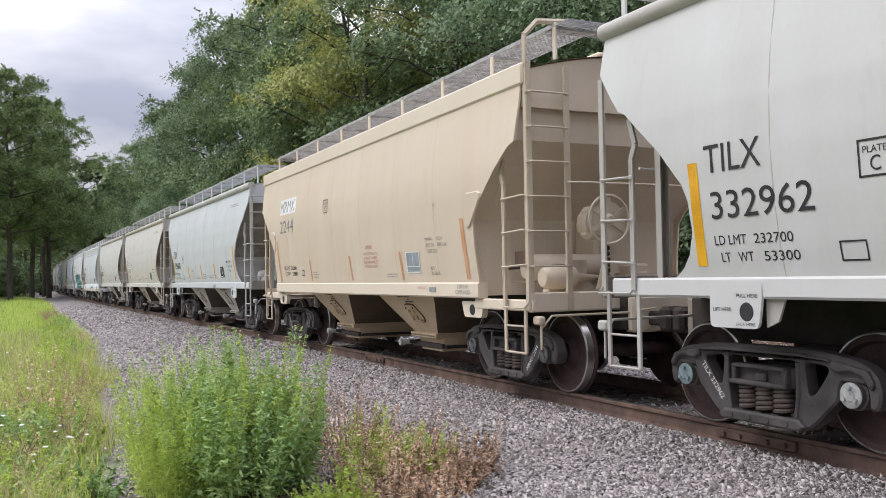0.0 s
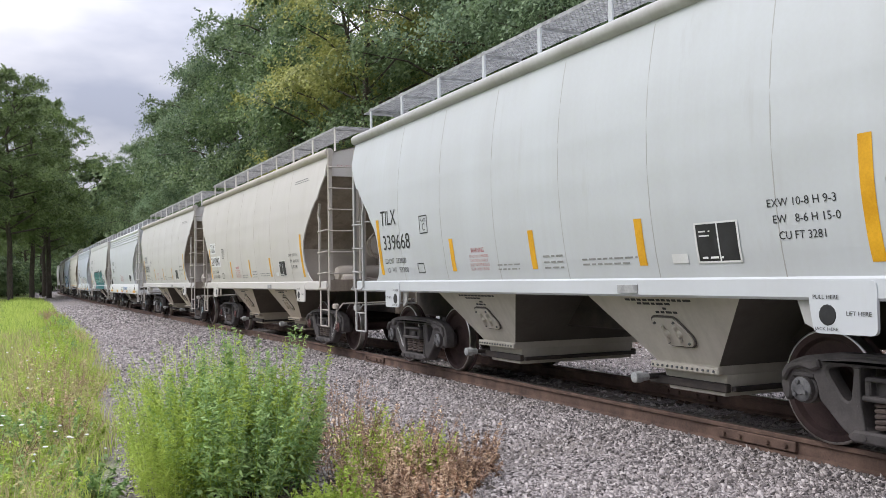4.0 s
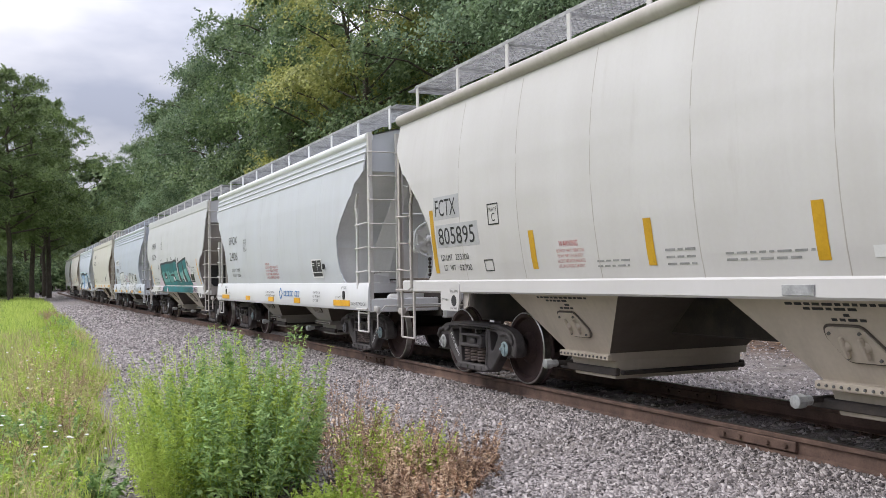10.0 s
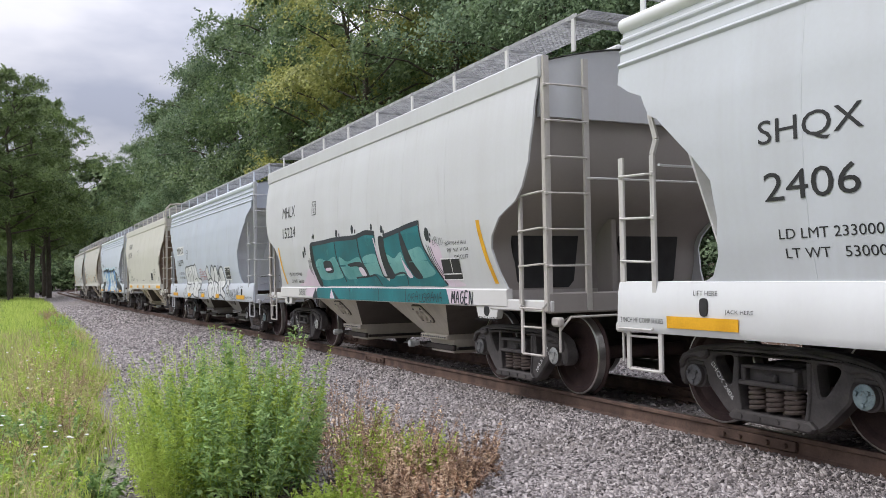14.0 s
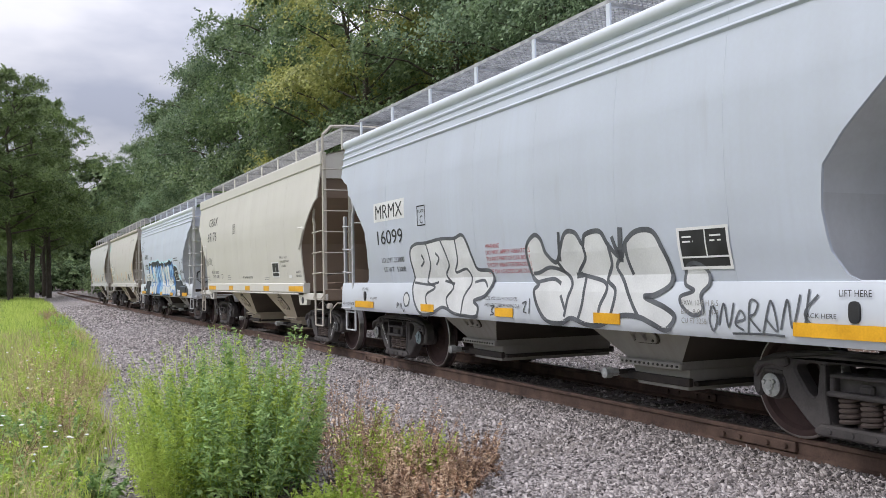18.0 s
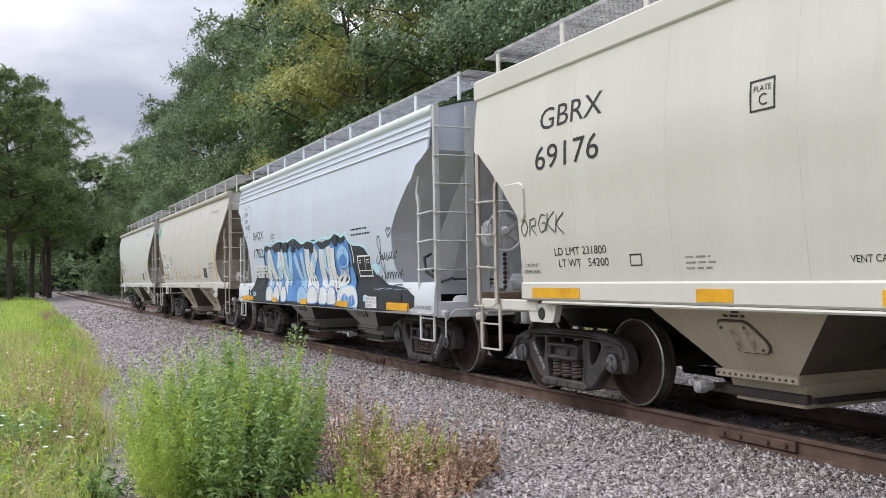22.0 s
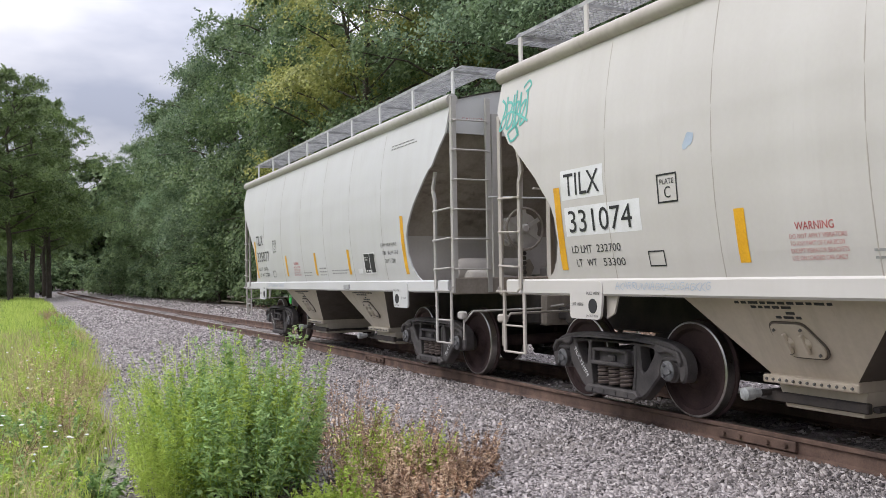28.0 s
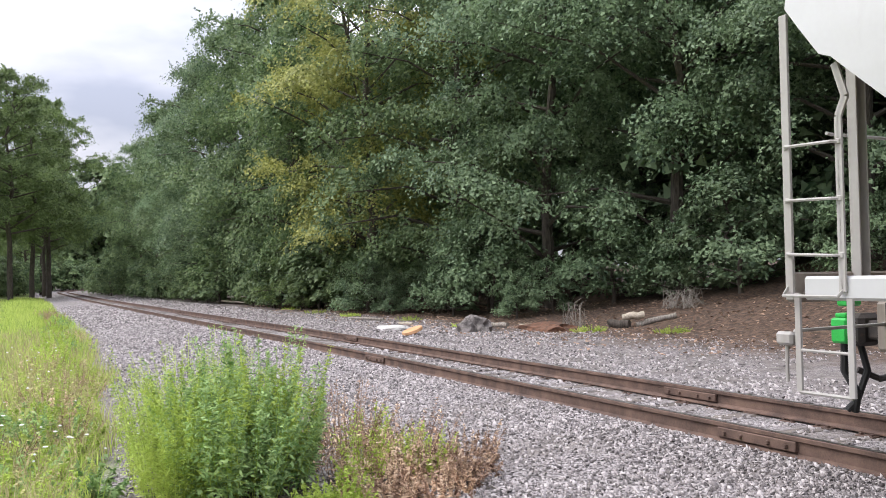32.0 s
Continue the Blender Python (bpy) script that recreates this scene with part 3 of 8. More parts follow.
def rounded(poly, r, n=3):
    """An outline with its corners rounded."""
    res = []
    for i in range(len(poly)):
        p0, p1, p2 = Vector(poly[i - 1]), Vector(poly[i]), Vector(poly[(i + 1) % len(poly)])
        a = p1 + (p0 - p1).normalized() * min(r, (p0 - p1).length * 0.45)
        b = p1 + (p2 - p1).normalized() * min(r, (p2 - p1).length * 0.45)
        for k in range(n + 1):
            t = k / n
            q = a * (1 - t) ** 2 + p1 * 2 * t * (1 - t) + b * t * t
            res.append((q.x, q.y))
    return res


def plate(outer, holes, y0, y1, c):
    """A cast plate in x and z from y0 to y1 with holes through it and rounded rims."""
    b = Build()
    for y, ya in ((y0, y0 + c), (y1, y1 - c)):
        loops = [inset(outer, c)] + [inset(h, -c) for h in holes]
        flat = [(p[0], y, p[1]) for lp in loops for p in lp]
        b.add(flat, [tuple(t) for t in mathutils.geometry.tessellate_polygon([[Vector((p[0], p[1], 0)) for p in lp] for lp in loops])])
        for lp, full in zip(loops, [outer] + list(holes)):
            b.grid([[(p[0], y, p[1]) for p in lp + lp[:1]], [(p[0], ya, p[1]) for p in full + full[:1]]])
    for full in [outer] + list(holes):
        b.grid([[(p[0], yy, p[1]) for p in full + full[:1]] for yy in (y0 + c, y1 - c)])
    return b


def side_frame_mesh():
    """Cast frame: arched top chord, hooked pedestals over the bearings, small three-cornered windows beside the spring opening, deep sloping arms."""
    half = [(0.30, 0.765), (0.62, 0.752), (0.88, 0.715), (1.02, 0.665), (1.10, 0.585), (1.125, 0.47), (1.10, 0.375), (1.045, 0.345), (1.015, 0.38), (1.02, 0.47), (0.985, 0.555), (0.89, 0.588),
            (0.795, 0.555), (0.76, 0.47), (0.755, 0.395), (0.69, 0.335), (0.55, 0.20), (0.45, 0.135), (0.30, 0.115)]
    outer = rounded(half + [(-x, z) for x, z in reversed(half)], 0.035, 2)
    win = [(0.43, 0.665), (0.655, 0.645), (0.665, 0.60), (0.53, 0.415), (0.465, 0.40)]
    holes = [rounded(win, 0.05), rounded([(-x, z) for x, z in win], 0.05), rounded([(-0.365, 0.665), (0.365, 0.665), (0.36, 0.40), (0.33, 0.205), (-0.33, 0.205), (-0.36, 0.40)], 0.04)]
    b = plate(outer, holes, -0.075, 0.075, 0.018)
    # rims of the chord, the arms and the pedestals stand out
    for s in (-1, 1):
        b.prism([(s * 0.36, 0.66), (s * 0.405, 0.66), (s * 0.40, 0.40), (s * 0.37, 0.21), (s * 0.33, 0.21), (s * 0.36, 0.40)], -0.086, 0.085, 0.008)
        b.prism(rounded([(s * 0.72, 0.70), (s * 1.03, 0.645), (s * 1.085, 0.56), (s * 1.06, 0.50), (s * 0.99, 0.60), (s * 0.89, 0.63), (s * 0.78, 0.605), (s * 0.70, 0.64)], 0.02, 2), -0.115, 0.09, 0.015)
    b.prism(rounded([(-0.70, 0.70), (-0.40, 0.735), (0.40, 0.735), (0.70, 0.70), (0.70, 0.675), (0.40, 0.695), (-0.40, 0.695), (-0.70, 0.675)], 0.01, 1), -0.10, 0.085, 0.012)
    b.prism([(-0.42, 0.125), (0.42, 0.125), (0.46, 0.165), (0.40, 0.215), (-0.40, 0.215), (-0.46, 0.165)], -0.125, 0.11, 0.018)
    for x in (-0.30, -0.10, 0.10, 0.30):
        b.lathe([(-0.135, 0.018), (-0.12, 0.022)], "y", 6, (x, 0, 0.17))
    return b.mesh("side_frame", TRUCK)


def spring_mesh():
    """A coil spring as a round bar wound upwards."""
    turns, k = 5.2, 11
    pts = [(0.072 * math.cos(2 * math.pi * i / k), 0.072 * math.sin(2 * math.pi * i / k), 0.225 + 0.205 * i / (turns * k)) for i in range(int(turns * k) + 1)]
    return Build().tube(pts, 0.0185, 6).mesh("spring", SPRING)


def wheel_mesh():
    """Wheel with its outer face to +y; gauge side at y = 0."""
    prof = [(0.0, 0.10), (-0.005, 0.15), (0.02, 0.17), (0.05, 0.34), (0.0, 0.37), (0.0, 0.46), (0.012, 0.478), (0.028, 0.478), (0.042, 0.462), (0.055, 0.4575)]
    face = [(0.052, 0.4575), (0.138, 0.452), (0.143, 0.445), (0.143, 0.385), (0.10, 0.36), (0.09, 0.20), (0.13, 0.16), (0.16, 0.14), (0.16, 0.0)]
    return Build().lathe(prof, "y", 40).mesh("wheel", WHEEL), Build().lathe(face, "y", 40).mesh("wheel_face", WHEEL), Build().lathe([(0.053, 0.4585), (0.137, 0.4535), (0.1435, 0.4455), (0.1442, 0.434)], "y", 40, caps=False).mesh("tread", TREAD)


def make_truck(car, xc, mark, cap_mats):
    """A three-piece truck: frames and springs stay on the car, the wheelsets turn."""
    sf = cached("side_frame", side_frame_mesh)
    sp = cached("spring", spring_mesh)
    bolster_end = cached("bolster_end", lambda: Build().box(-0.33, 0.33, -0.06, 0.10, 0.44, 0.60, 0.02).box(-0.31, 0.31, -0.145, -0.05, 0.435, 0.475, 0.012).box(-0.29, 0.29, -0.13, -0.05, 0.575, 0.605, 0.01)
                         .box(-0.30, -0.25, -0.12, -0.05, 0.46, 0.59, 0.01).box(0.25, 0.30, -0.12, -0.05, 0.46, 0.59, 0.01).box(-0.06, 0.06, -0.10, -0.05, 0.47, 0.54, 0.015).mesh("bolster_end", TRUCK))
    bearing = cached("bearing", lambda: Build().lathe([(-0.16, 0.115), (0.05, 0.115), (0.06, 0.10), (0.10, 0.10)], "y", 18).box(-0.12, 0.12, -0.08, 0.08, 0.08, 0.14, 0.02).mesh("bearing", TRUCK))
    for s in (-1, 1):
        f = part("side_frame", sf, None, car, "grimy dark grey cast steel side frame", m=pose(xc, s * 1.03, 0))
        for k in (-0.19, 0.0, 0.19):
            part("spring", sp, None, f, "rust-brown coil spring", m=pose(k, -0.02 if s < 0 else 0.02, 0))
        part("bolster_end", bolster_end, None, f, m=pose(0, 0, 0, 0, 0, 180 if s > 0 else 0))
        for k in (-0.889, 0.889):
            part("bearing", bearing, None, f, m=pose(k, 0, 0.457, 0, 0, 180 if s < 0 else 0))
        # stencilled marks on the slanting arm
        if s < 0:
            tagged(part("lettering", letters(mark, 0.38, 0.05, WHITE), None, f, m=pose(-0.70, -0.079, 0.565, 0, 50, 0) if xc < 0 else pose(0.50, -0.079, 0.235, 0, -50, 0)), kind="stuff")
    beam = Build().box(-0.19, 0.19, -0.92, 0.92, 0.42, 0.62, 0.03).box(-0.3, 0.3, -0.35, 0.35, 0.55, 0.72, 0.03)
    for s in (-1, 1):
        beam.box(s * 0.40 - 0.05, s * 0.40 + 0.05, -0.85, 0.85, 0.34, 0.46, 0.02)
        for y in (-0.74, 0.74):
            beam.box(s * 0.44 - 0.03, s * 0.44 + 0.05, y - 0.06, y + 0.06, 0.30, 0.56, 0.015)
    part("bolster", cached("bolster", lambda: beam.mesh("bolster", STEEL_DARK)), None, car, m=pose(xc, 0, 0))
    w_back, w_face, w_tread = cached("wheel", wheel_mesh)
    axle = cached("axle", lambda: Build().lathe([(-1.0, 0.075), (-0.72, 0.085), (-0.3, 0.075), (0.3, 0.075), (0.72, 0.085), (1.0, 0.075)], "y", 12).mesh("axle", WHEEL))

    def cap_mesh(cap_mat):
        c = Build().lathe([(1.08, 0.095), (1.135, 0.095), (1.145, 0.08), (1.145, 0.045), (1.155, 0.04), (1.155, 0.0)], "y", 18)
        for k in range(3):
            a = 2 * math.pi * k / 3
            c.lathe([(1.14, 0.02), (1.165, 0.018)], "y", 6, (0.058 * math.sin(a), 0, 0.058 * math.cos(a)))
        return c.mesh("bearing_cap", cap_mat)
    caps = [cached(("cap", q.name), lambda: cap_mesh(q)) for q in cap_mats]
    sets = []
    for k in (-0.889, 0.889):
        ws = part("wheelset", axle, None, car, "pair of steel wheels on an axle", m=pose(xc + k, 0, 0.457))
        for s in (-1, 1):
            m = pose(0, s * 0.685, 0, 0, 0, 180 if s < 0 else 0)
            w = part("wheel", w_back, None, ws, "brown grimy steel wheel", m=m)
            part("wheel_face", w_face, None, ws, m=m)
            part("tread", w_tread, None, ws, "bright worn tread", m=m)
            part("bearing_cap", caps[0 if k < 0 else 1], None, ws, m=pose(0, 0, 0, 0, 0, 180 if s < 0 else 0))
        sets.append((ws, xc + k))
    return sets


def grating_mesh(x1):
    b = Build()
    for i in range(10):
        y = -0.28 + i * 0.0622
        b.box(-5.95, x1, y - 0.006, y + 0.006, -0.022, 0.0)
    for i in range(150):
        x = -5.95 + i * (x1 + 5.95) / 149
        b.box(x - 0.007, x + 0.007, -0.28, 0.28, -0.02, -0.004)
    return b.mesh("running_board", GRATE, False)


def ladder(car, kind, e, sgn, mat, tall, plat_z):
    """Ladders at one corner: the corner stile, the bent inner stile, rungs, and the end ladder where there is one."""
    s = Build()
    xo, y = e * 5.86, sgn * 1.50
    top = 3.74 if tall else 3.25
    low = kind == "skirt"
    if low and not tall:
        top = 2.45
    sw = 0.07
    s.box(min(xo, xo - e * sw), max(xo, xo - e * sw), y - 0.012, y + 0.012, plat_z, top, 0.003)
    s.box(xo - 0.006, xo + 0.006, min(y, y - sgn * 0.055), max(y, y - sgn * 0.055), plat_z, top, 0.002)
    if tall and kind == "flat":
        s.box(min(xo, xo - e * sw), max(xo, xo - e * sw), y - 0.012, y + 0.012, 3.70, 4.08, 0.003)
        s.tube([(xo - e * 0.04, y, 4.06), (xo - e * 0.02, y - sgn * 0.16, 4.23), (xo, y - sgn * 0.45, 4.25), (xo, sgn * 0.3, 4.25)], 0.035, 6)
    stile = part("ladder_stile", s, mat, car, "steel corner ladder stile")
    xi = e * 5.34
    t = Build()
    yi = sgn * 1.53
    zt = 2.74
    b_pts = [(xi, plat_z + 0.06), (xi, 2.42), (xi - e * 0.06, 2.55), (xi + e * 0.02, zt + 0.05)]
    for (xa, za), (xb, zb) in zip(b_pts, b_pts[1:]):
        d = math.hypot(xb - xa, zb - za)
        m = Matrix.Translation((xa, yi, za)) @ Matrix.Rotation(math.atan2(xb - xa, zb - za), 4, "Y")
        t.box(-0.028, 0.028, -0.01, 0.01, 0, d, 0.002, m)
        t.box(-0.005, 0.005, -0.01, 0.035, 0, d, 0, m)
    part("ladder_stile", t, mat, car, "bent steel ladder stile")
    for z in (1.47, 1.86, 2.25):
        rg_ = Build().tube([(xo - e * 0.04, y, z + 0.02), (xo - e * 0.06, y + sgn * 0.045, z + 0.02), (xi + e * 0.03, yi + sgn * 0.045, z), (xi, yi, z)], 0.0125, 6)
        part("rung", rg_.box(xo - e * 0.04 - 0.022, xo - e * 0.04 + 0.022, y - 0.02, y + 0.02, z, z + 0.04, 0.006).box(xi - 0.022, xi + 0.022, yi - 0.02, yi + 0.02, z - 0.02, z + 0.02, 0.006), mat, stile)
    if tall:
        yf = sgn * 0.98
        hw = 0.06 if kind == "skirt" else 0.035
        u = Build().box(xo - 0.02, xo + 0.02, yf - hw, yf + hw, plat_z, top, 0.004)
        part("ladder_stile", u, mat, car, "steel end ladder stile")
        z = 1.47
        while z < top:
            rg_ = Build().tube([(xo, y, z), (xo + e * 0.05, y - sgn * 0.03, z), (xo + e * 0.05, yf + sgn * 0.03, z), (xo, yf, z)], 0.0125, 6)
            part("rung", rg_.box(xo - 0.02, xo + 0.02, y - 0.022, y + 0.022, z - 0.02, z + 0.02, 0.006).box(xo - 0.02, xo + 0.025, yf - 0.022, yf + 0.022, z - 0.02, z + 0.02, 0.006), mat, stile)
            z += 0.39
    # hanging step and corner handhold
    h = Build()
    zb = 0.50
    for xx in (xo - e * 0.10, xo - e * 0.55):
        h.box(xx - 0.025, xx + 0.025, y - 0.012, y + 0.012, zb, plat_z + 0.05, 0.003)
    h.tube([(xo - e * 0.10, y, zb), (xo - e * 0.55, y, zb)], 0.014, 6)
    h.tube([(xo - e * 0.10, y, zb + 0.3), (xo - e * 0.55, y, zb + 0.3)], 0.012, 6)
    part("sill_step", h, mat, car, "hanging steel sill step")
    g = Build()
    yy = y + sgn * 0.06
    g.tube([(xo - e * 0.02, y, plat_z + 0.10), (xo - e * 0.02, yy, plat_z + 0.03), (xo - e * 0.5, yy, plat_z + 0.03), (xo - e * 0.54, y, plat_z + 0.12)], 0.012, 6)
    part("handhold", g, mat, car, "bent steel handhold")


def brake_end(car, mat, dull, e, deep):
    """Hand brake with its wheel, drum and chain, air reservoir and pipes on an end platform."""
    x, yw, zw = e * 5.85, -0.48, 2.0
    b = Build()
    ring = [(x + e * 0.10, yw + 0.28 * math.cos(2 * math.pi * k / 20), zw + 0.28 * math.sin(2 * math.pi * k / 20)) for k in range(21)]
    b.tube(ring, 0.018, 6, caps=False)
    spokes = []
    for k in range(6):
        a = 2 * math.pi * k / 6
        spokes.append(Build().box(-0.006, 0.006, -0.028, 0.028, 0.0, 0.265, 0, Matrix.Translation((x + e * 0.09, yw, zw)) @ Matrix.Rotation(a, 4, "X")))
    wheel_ = part("brake_wheel", b, dull, car, "round spoked brake wheel")
    for sp_ in spokes:
        part("spoke", sp_, mat, wheel_)
    part("hub", Build().lathe([(0.0, 0.09), (0.10, 0.07), (0.13, 0.04)] if e > 0 else [(0.0, 0.09), (-0.10, 0.07), (-0.13, 0.04)], "x", 12, (x, yw, zw)), mat, wheel_)
    part("wheel_dish", Build().lathe([(-0.006, 0.10), (-0.006, 0.215), (0.006, 0.215), (0.006, 0.10)], "x", 18, (x + e * 0.075, yw, zw), caps=False), mat, wheel_)
    h = Build().box(min(x, x - e * 0.2), max(x, x - e * 0.2), yw - 0.22, yw + 0.10, 1.78, 2.16, 0.05)
    h.lathe([(-0.1, 0.2), (0.08, 0.2)], "x", 14, (x - e * 0.10, yw - 0.05, 1.97))
    part("brake_housing", h, mat, car, "steel hand brake housing")
    part("brake_post", Build().box(x - 0.02, x + 0.02, yw - 0.03, yw + 0.03, 2.1, 3.3, 0.006), mat, car, "slim upright steel post above the hand brake")
    ch = Build()
    for k in range(9):
        z = 1.74 - k * 0.065
        ch.lathe([(-0.012, 0.03), (0.012, 0.03)], "x" if k % 2 else "y", 8, (x - e * 0.03, yw + 0.06, z))
    tagged(part("brake_chain", ch, STEEL_DARK, car, "dark hanging brake chain"), kind="stuff")
    part("air_reservoir", Build().lathe([(-0.62, 0.03), (-0.58, 0.13), (-0.5, 0.165), (0.5, 0.165), (0.58, 0.13), (0.62, 0.03)], "y", 16, (e * 5.15, -0.55 if deep else 0.35, 1.46 if deep else 1.25)), mat, car, "steel air reservoir tank")
    part("brake_cylinder", Build().lathe([(-0.30, 0.10), (-0.26, 0.13), (0.12, 0.13), (0.16, 0.06), (0.5, 0.02)], "y", 12, (e * 5.55, -0.85 if deep else 0.1, 1.34 if deep else 1.2)), mat, car, "steel brake cylinder with its push rod")
    part("valve_block", Build().box(e * 5.3 - 0.12, e * 5.3 + 0.12, 0.2, 0.5, 1.2, 1.5, 0.03).box(e * 5.3 - 0.2, e * 5.3 + 0.2, 0.25, 0.42, 1.3, 1.4, 0.02), mat, car)
    part("brake_lever", Build().prism([(-0.05, 1.2), (0.10, 1.2), (0.22, 1.48), (0.16, 1.60), (0.05, 1.56)], -0.02, 0.02, 0.005), dull, car, "rusty slanting brake lever", m=Matrix.Translation((e * 5.7, -0.45, 0)) @ Matrix.Rotation(1.2, 4, "Z"))
    brake_pipes(car, e, mat)


def brake_pipes(car, e, mat):
    rng = random.Random(3)
    for k in range(5):
        y0, y1 = rng.uniform(-1.1, 0.6), rng.uniform(-0.6, 1.0)
        z0 = rng.uniform(1.24, 1.45)
        part("brake_pipe", Build().tube([(e * 4.75, y0, z0), (e * 5.2, y0, z0), (e * 5.3, y1, z0 - 0.05), (e * 5.75, y1, z0 - 0.12)], 0.014, 5), STEEL_DARK if k % 2 else mat, car, "thin steel brake pipe")


def plain_end(car, mat, kind, e, pz, hose):
    """End platform with a small tank, a bracket plate, a hose and a retainer rod."""
    part("auxiliary_tank", Build().lathe([(-0.20, 0.02), (-0.18, 0.075), (-0.14, 0.095), (0.14, 0.095), (0.18, 0.075), (0.20, 0.02)], "y", 14, (e * 5.35, -0.80, pz + 0.17)), mat, car, "small painted steel tank")
    part("bracket_plate", Build().box(e * 5.5 - 0.012, e * 5.5 + 0.012, -0.80, -0.50, pz + 0.05, 1.92 if kind == "skirt" else 1.55, 0.004), mat, car, "upright steel bracket plate")
    part("retainer_rod", Build().tube([(e * 4.62, -1.05, 1.46), (e * 5.2, -1.02, 1.48), (e * 5.45, -0.6, 1.48)], 0.018, 6), STEEL_DARK, car, "dark retainer valve rod")
    if hose:
        part("hose", Build().tube([(e * 4.62, -1.0, 1.72), (e * 4.75, -1.18, 1.66), (e * 4.9, -1.22, 1.45), (e * 5.15, -1.1, 1.30), (e * 5.3, -0.98, 1.36)], 0.022, 7), RUBBER, car, "black bent rubber hose")
    part("valve_body", Build().box(e * 5.1 - 0.14, e * 5.1 + 0.14, -0.3, 0.1, pz + 0.1, pz + 0.36, 0.04).lathe([(-0.2, 0.07), (0.2, 0.07)], "x", 10, (e * 5.1, -0.35, pz + 0.24)), mat, car, "grimy valve body")
    brake_pipes(car, e, mat)


def make_car(spec):
    kind, body, endm, sillm = spec["kind"], spec["body"], spec["ends"], spec["sill"]
    car = thing("hopper_car", spec["label"], "hopper car", "freight train")
    P = PROFILE[kind]
    for sgn in (-1, 1):
        part("side_sheet", side_sheet(kind, sgn), body, car, "painted steel side sheet")
        z0, z1, w = SILL[kind]
        L = {"round": 5.68, "flat": 4.72, "skirt": 5.86, "bell": 4.95}[kind]
        b = Build()
        if kind == "skirt":
            sec = [(1.49, z1), (1.52, z1 - 0.01), (w, z1 - 0.10), (w + 0.015, z0 + 0.06), (w - 0.02, z0), (w - 0.08, z0), (w - 0.05, z0 + 0.1), (1.47, z1 - 0.12)]
        else:
            sec = [(1.42, z1), (w - 0.02, z1), (w, z1 - 0.02), (w, z0 + 0.02), (w - 0.02, z0), (1.42, z0)]
        b.grid([[(x, sgn * y, z) for y, z in sec + [sec[0]]] for x in (-L, -L * 0.5, 0, L * 0.5, L)])
        for x in (-L, L):
            b.add([(x, sgn * y, z) for y, z in sec], [tuple(range(len(sec)))])
        part("side_sill", b, sillm, car, "long painted steel side sill")
        # eave rail
        e = Build()
        if kind == "skirt":
            for za, zb, wo in ((3.50, 3.56, 1.500), (3.40, 3.45, 1.518), (3.27, 3.32, 1.540)):
                part("eave_rib", Build().box(-5.78, 5.78, sgn * wo - 0.03, sgn * wo + 0.03, za, zb, 0.022), body, car, "pressed rib below the eave")
            e.tube([(-5.78, sgn * 1.46, 3.68), (5.78, sgn * 1.46, 3.68)], 0.075, 12)
        elif kind == "round":
            e.tube([(-5.8, sgn * 1.465, 3.70), (5.8, sgn * 1.465, 3.70)], 0.085, 12)
        else:
            e.box(-5.82, 5.82, sgn * 1.50 - 0.045, sgn * 1.50 + 0.045, 3.51, 3.76, 0.02)
        part("eave_rail", e, spec["trim"] if kind == "round" else sillm if kind != "bell" else body, car, "rounded eave rail along the roof edge")
        for k in range(spec.get("seams", 6)):
            x = -4.3 + 8.6 * (k + 0.5) / spec.get("seams", 6)
            g = Build().grid([[(x + dx, sgn * (side_w(kind, z) + o), z) for dx, o in ((-0.006, 0.0005), (0, 0.003), (0.006, 0.0005))] for z in np.linspace(P[0][0] + 0.02, 3.58, 12)])
            part("weld_seam", g, spec["trim"] if kind == "round" else body, car)
    # roof, hatches and running boards
    roof = Build()
    rows = []
    for x in np.linspace(-5.78, 5.78, 9):
        rows.append([(x, y * 1.47, 3.70 + 0.26 * (1 - abs(y) ** 1.8)) for y in np.linspace(-1, 1, 15)])
    roof.grid(rows)
    part("roof", roof, body, car, "shallow arched steel roof")
    for k in range(5):
        x = -4.6 + k * 2.3
        hb = Build().box(x - 0.95, x + 0.95, -0.3, 0.3, 3.93, 4.06, 0.03)
        hatch = part("roof_hatch", hb, body, car)
        part("hatch_latch", Build().box(x - 0.04, x + 0.04, -0.36, 0.36, 4.06, 4.09, 0.01), GRATE, hatch)
    bx = 5.22 if kind == "round" else 5.95
    gm = cached(("grating", bx), lambda: grating_mesh(bx))
    for sgn in (-1, 1):
        rb = part("running_board", gm, None, car, "galvanized expanded metal running board", m=pose(0, sgn * 0.86, BOARD_Z[kind]))
        n = spec.get("posts", 9)
        for k in range(n):
            x = -5.9 + (bx + 5.85) * k / (n - 1)
            part("post", Build().box(x - 0.035, x + 0.035, sgn * 0.28 - 0.012, sgn * 0.28 + 0.012, 3.80 - BOARD_Z[kind], 0.02, 0.004), sillm, rb)
            part("bracket", Build().box(x - 0.02, x + 0.02, -0.28, 0.28, -0.055, -0.025), GRATE, rb)
        part("edge_rail", Build().box(-5.97, bx + 0.02, sgn * 0.285 - 0.008, sgn * 0.285 + 0.008, -0.03, 0.012), GRATE, rb)
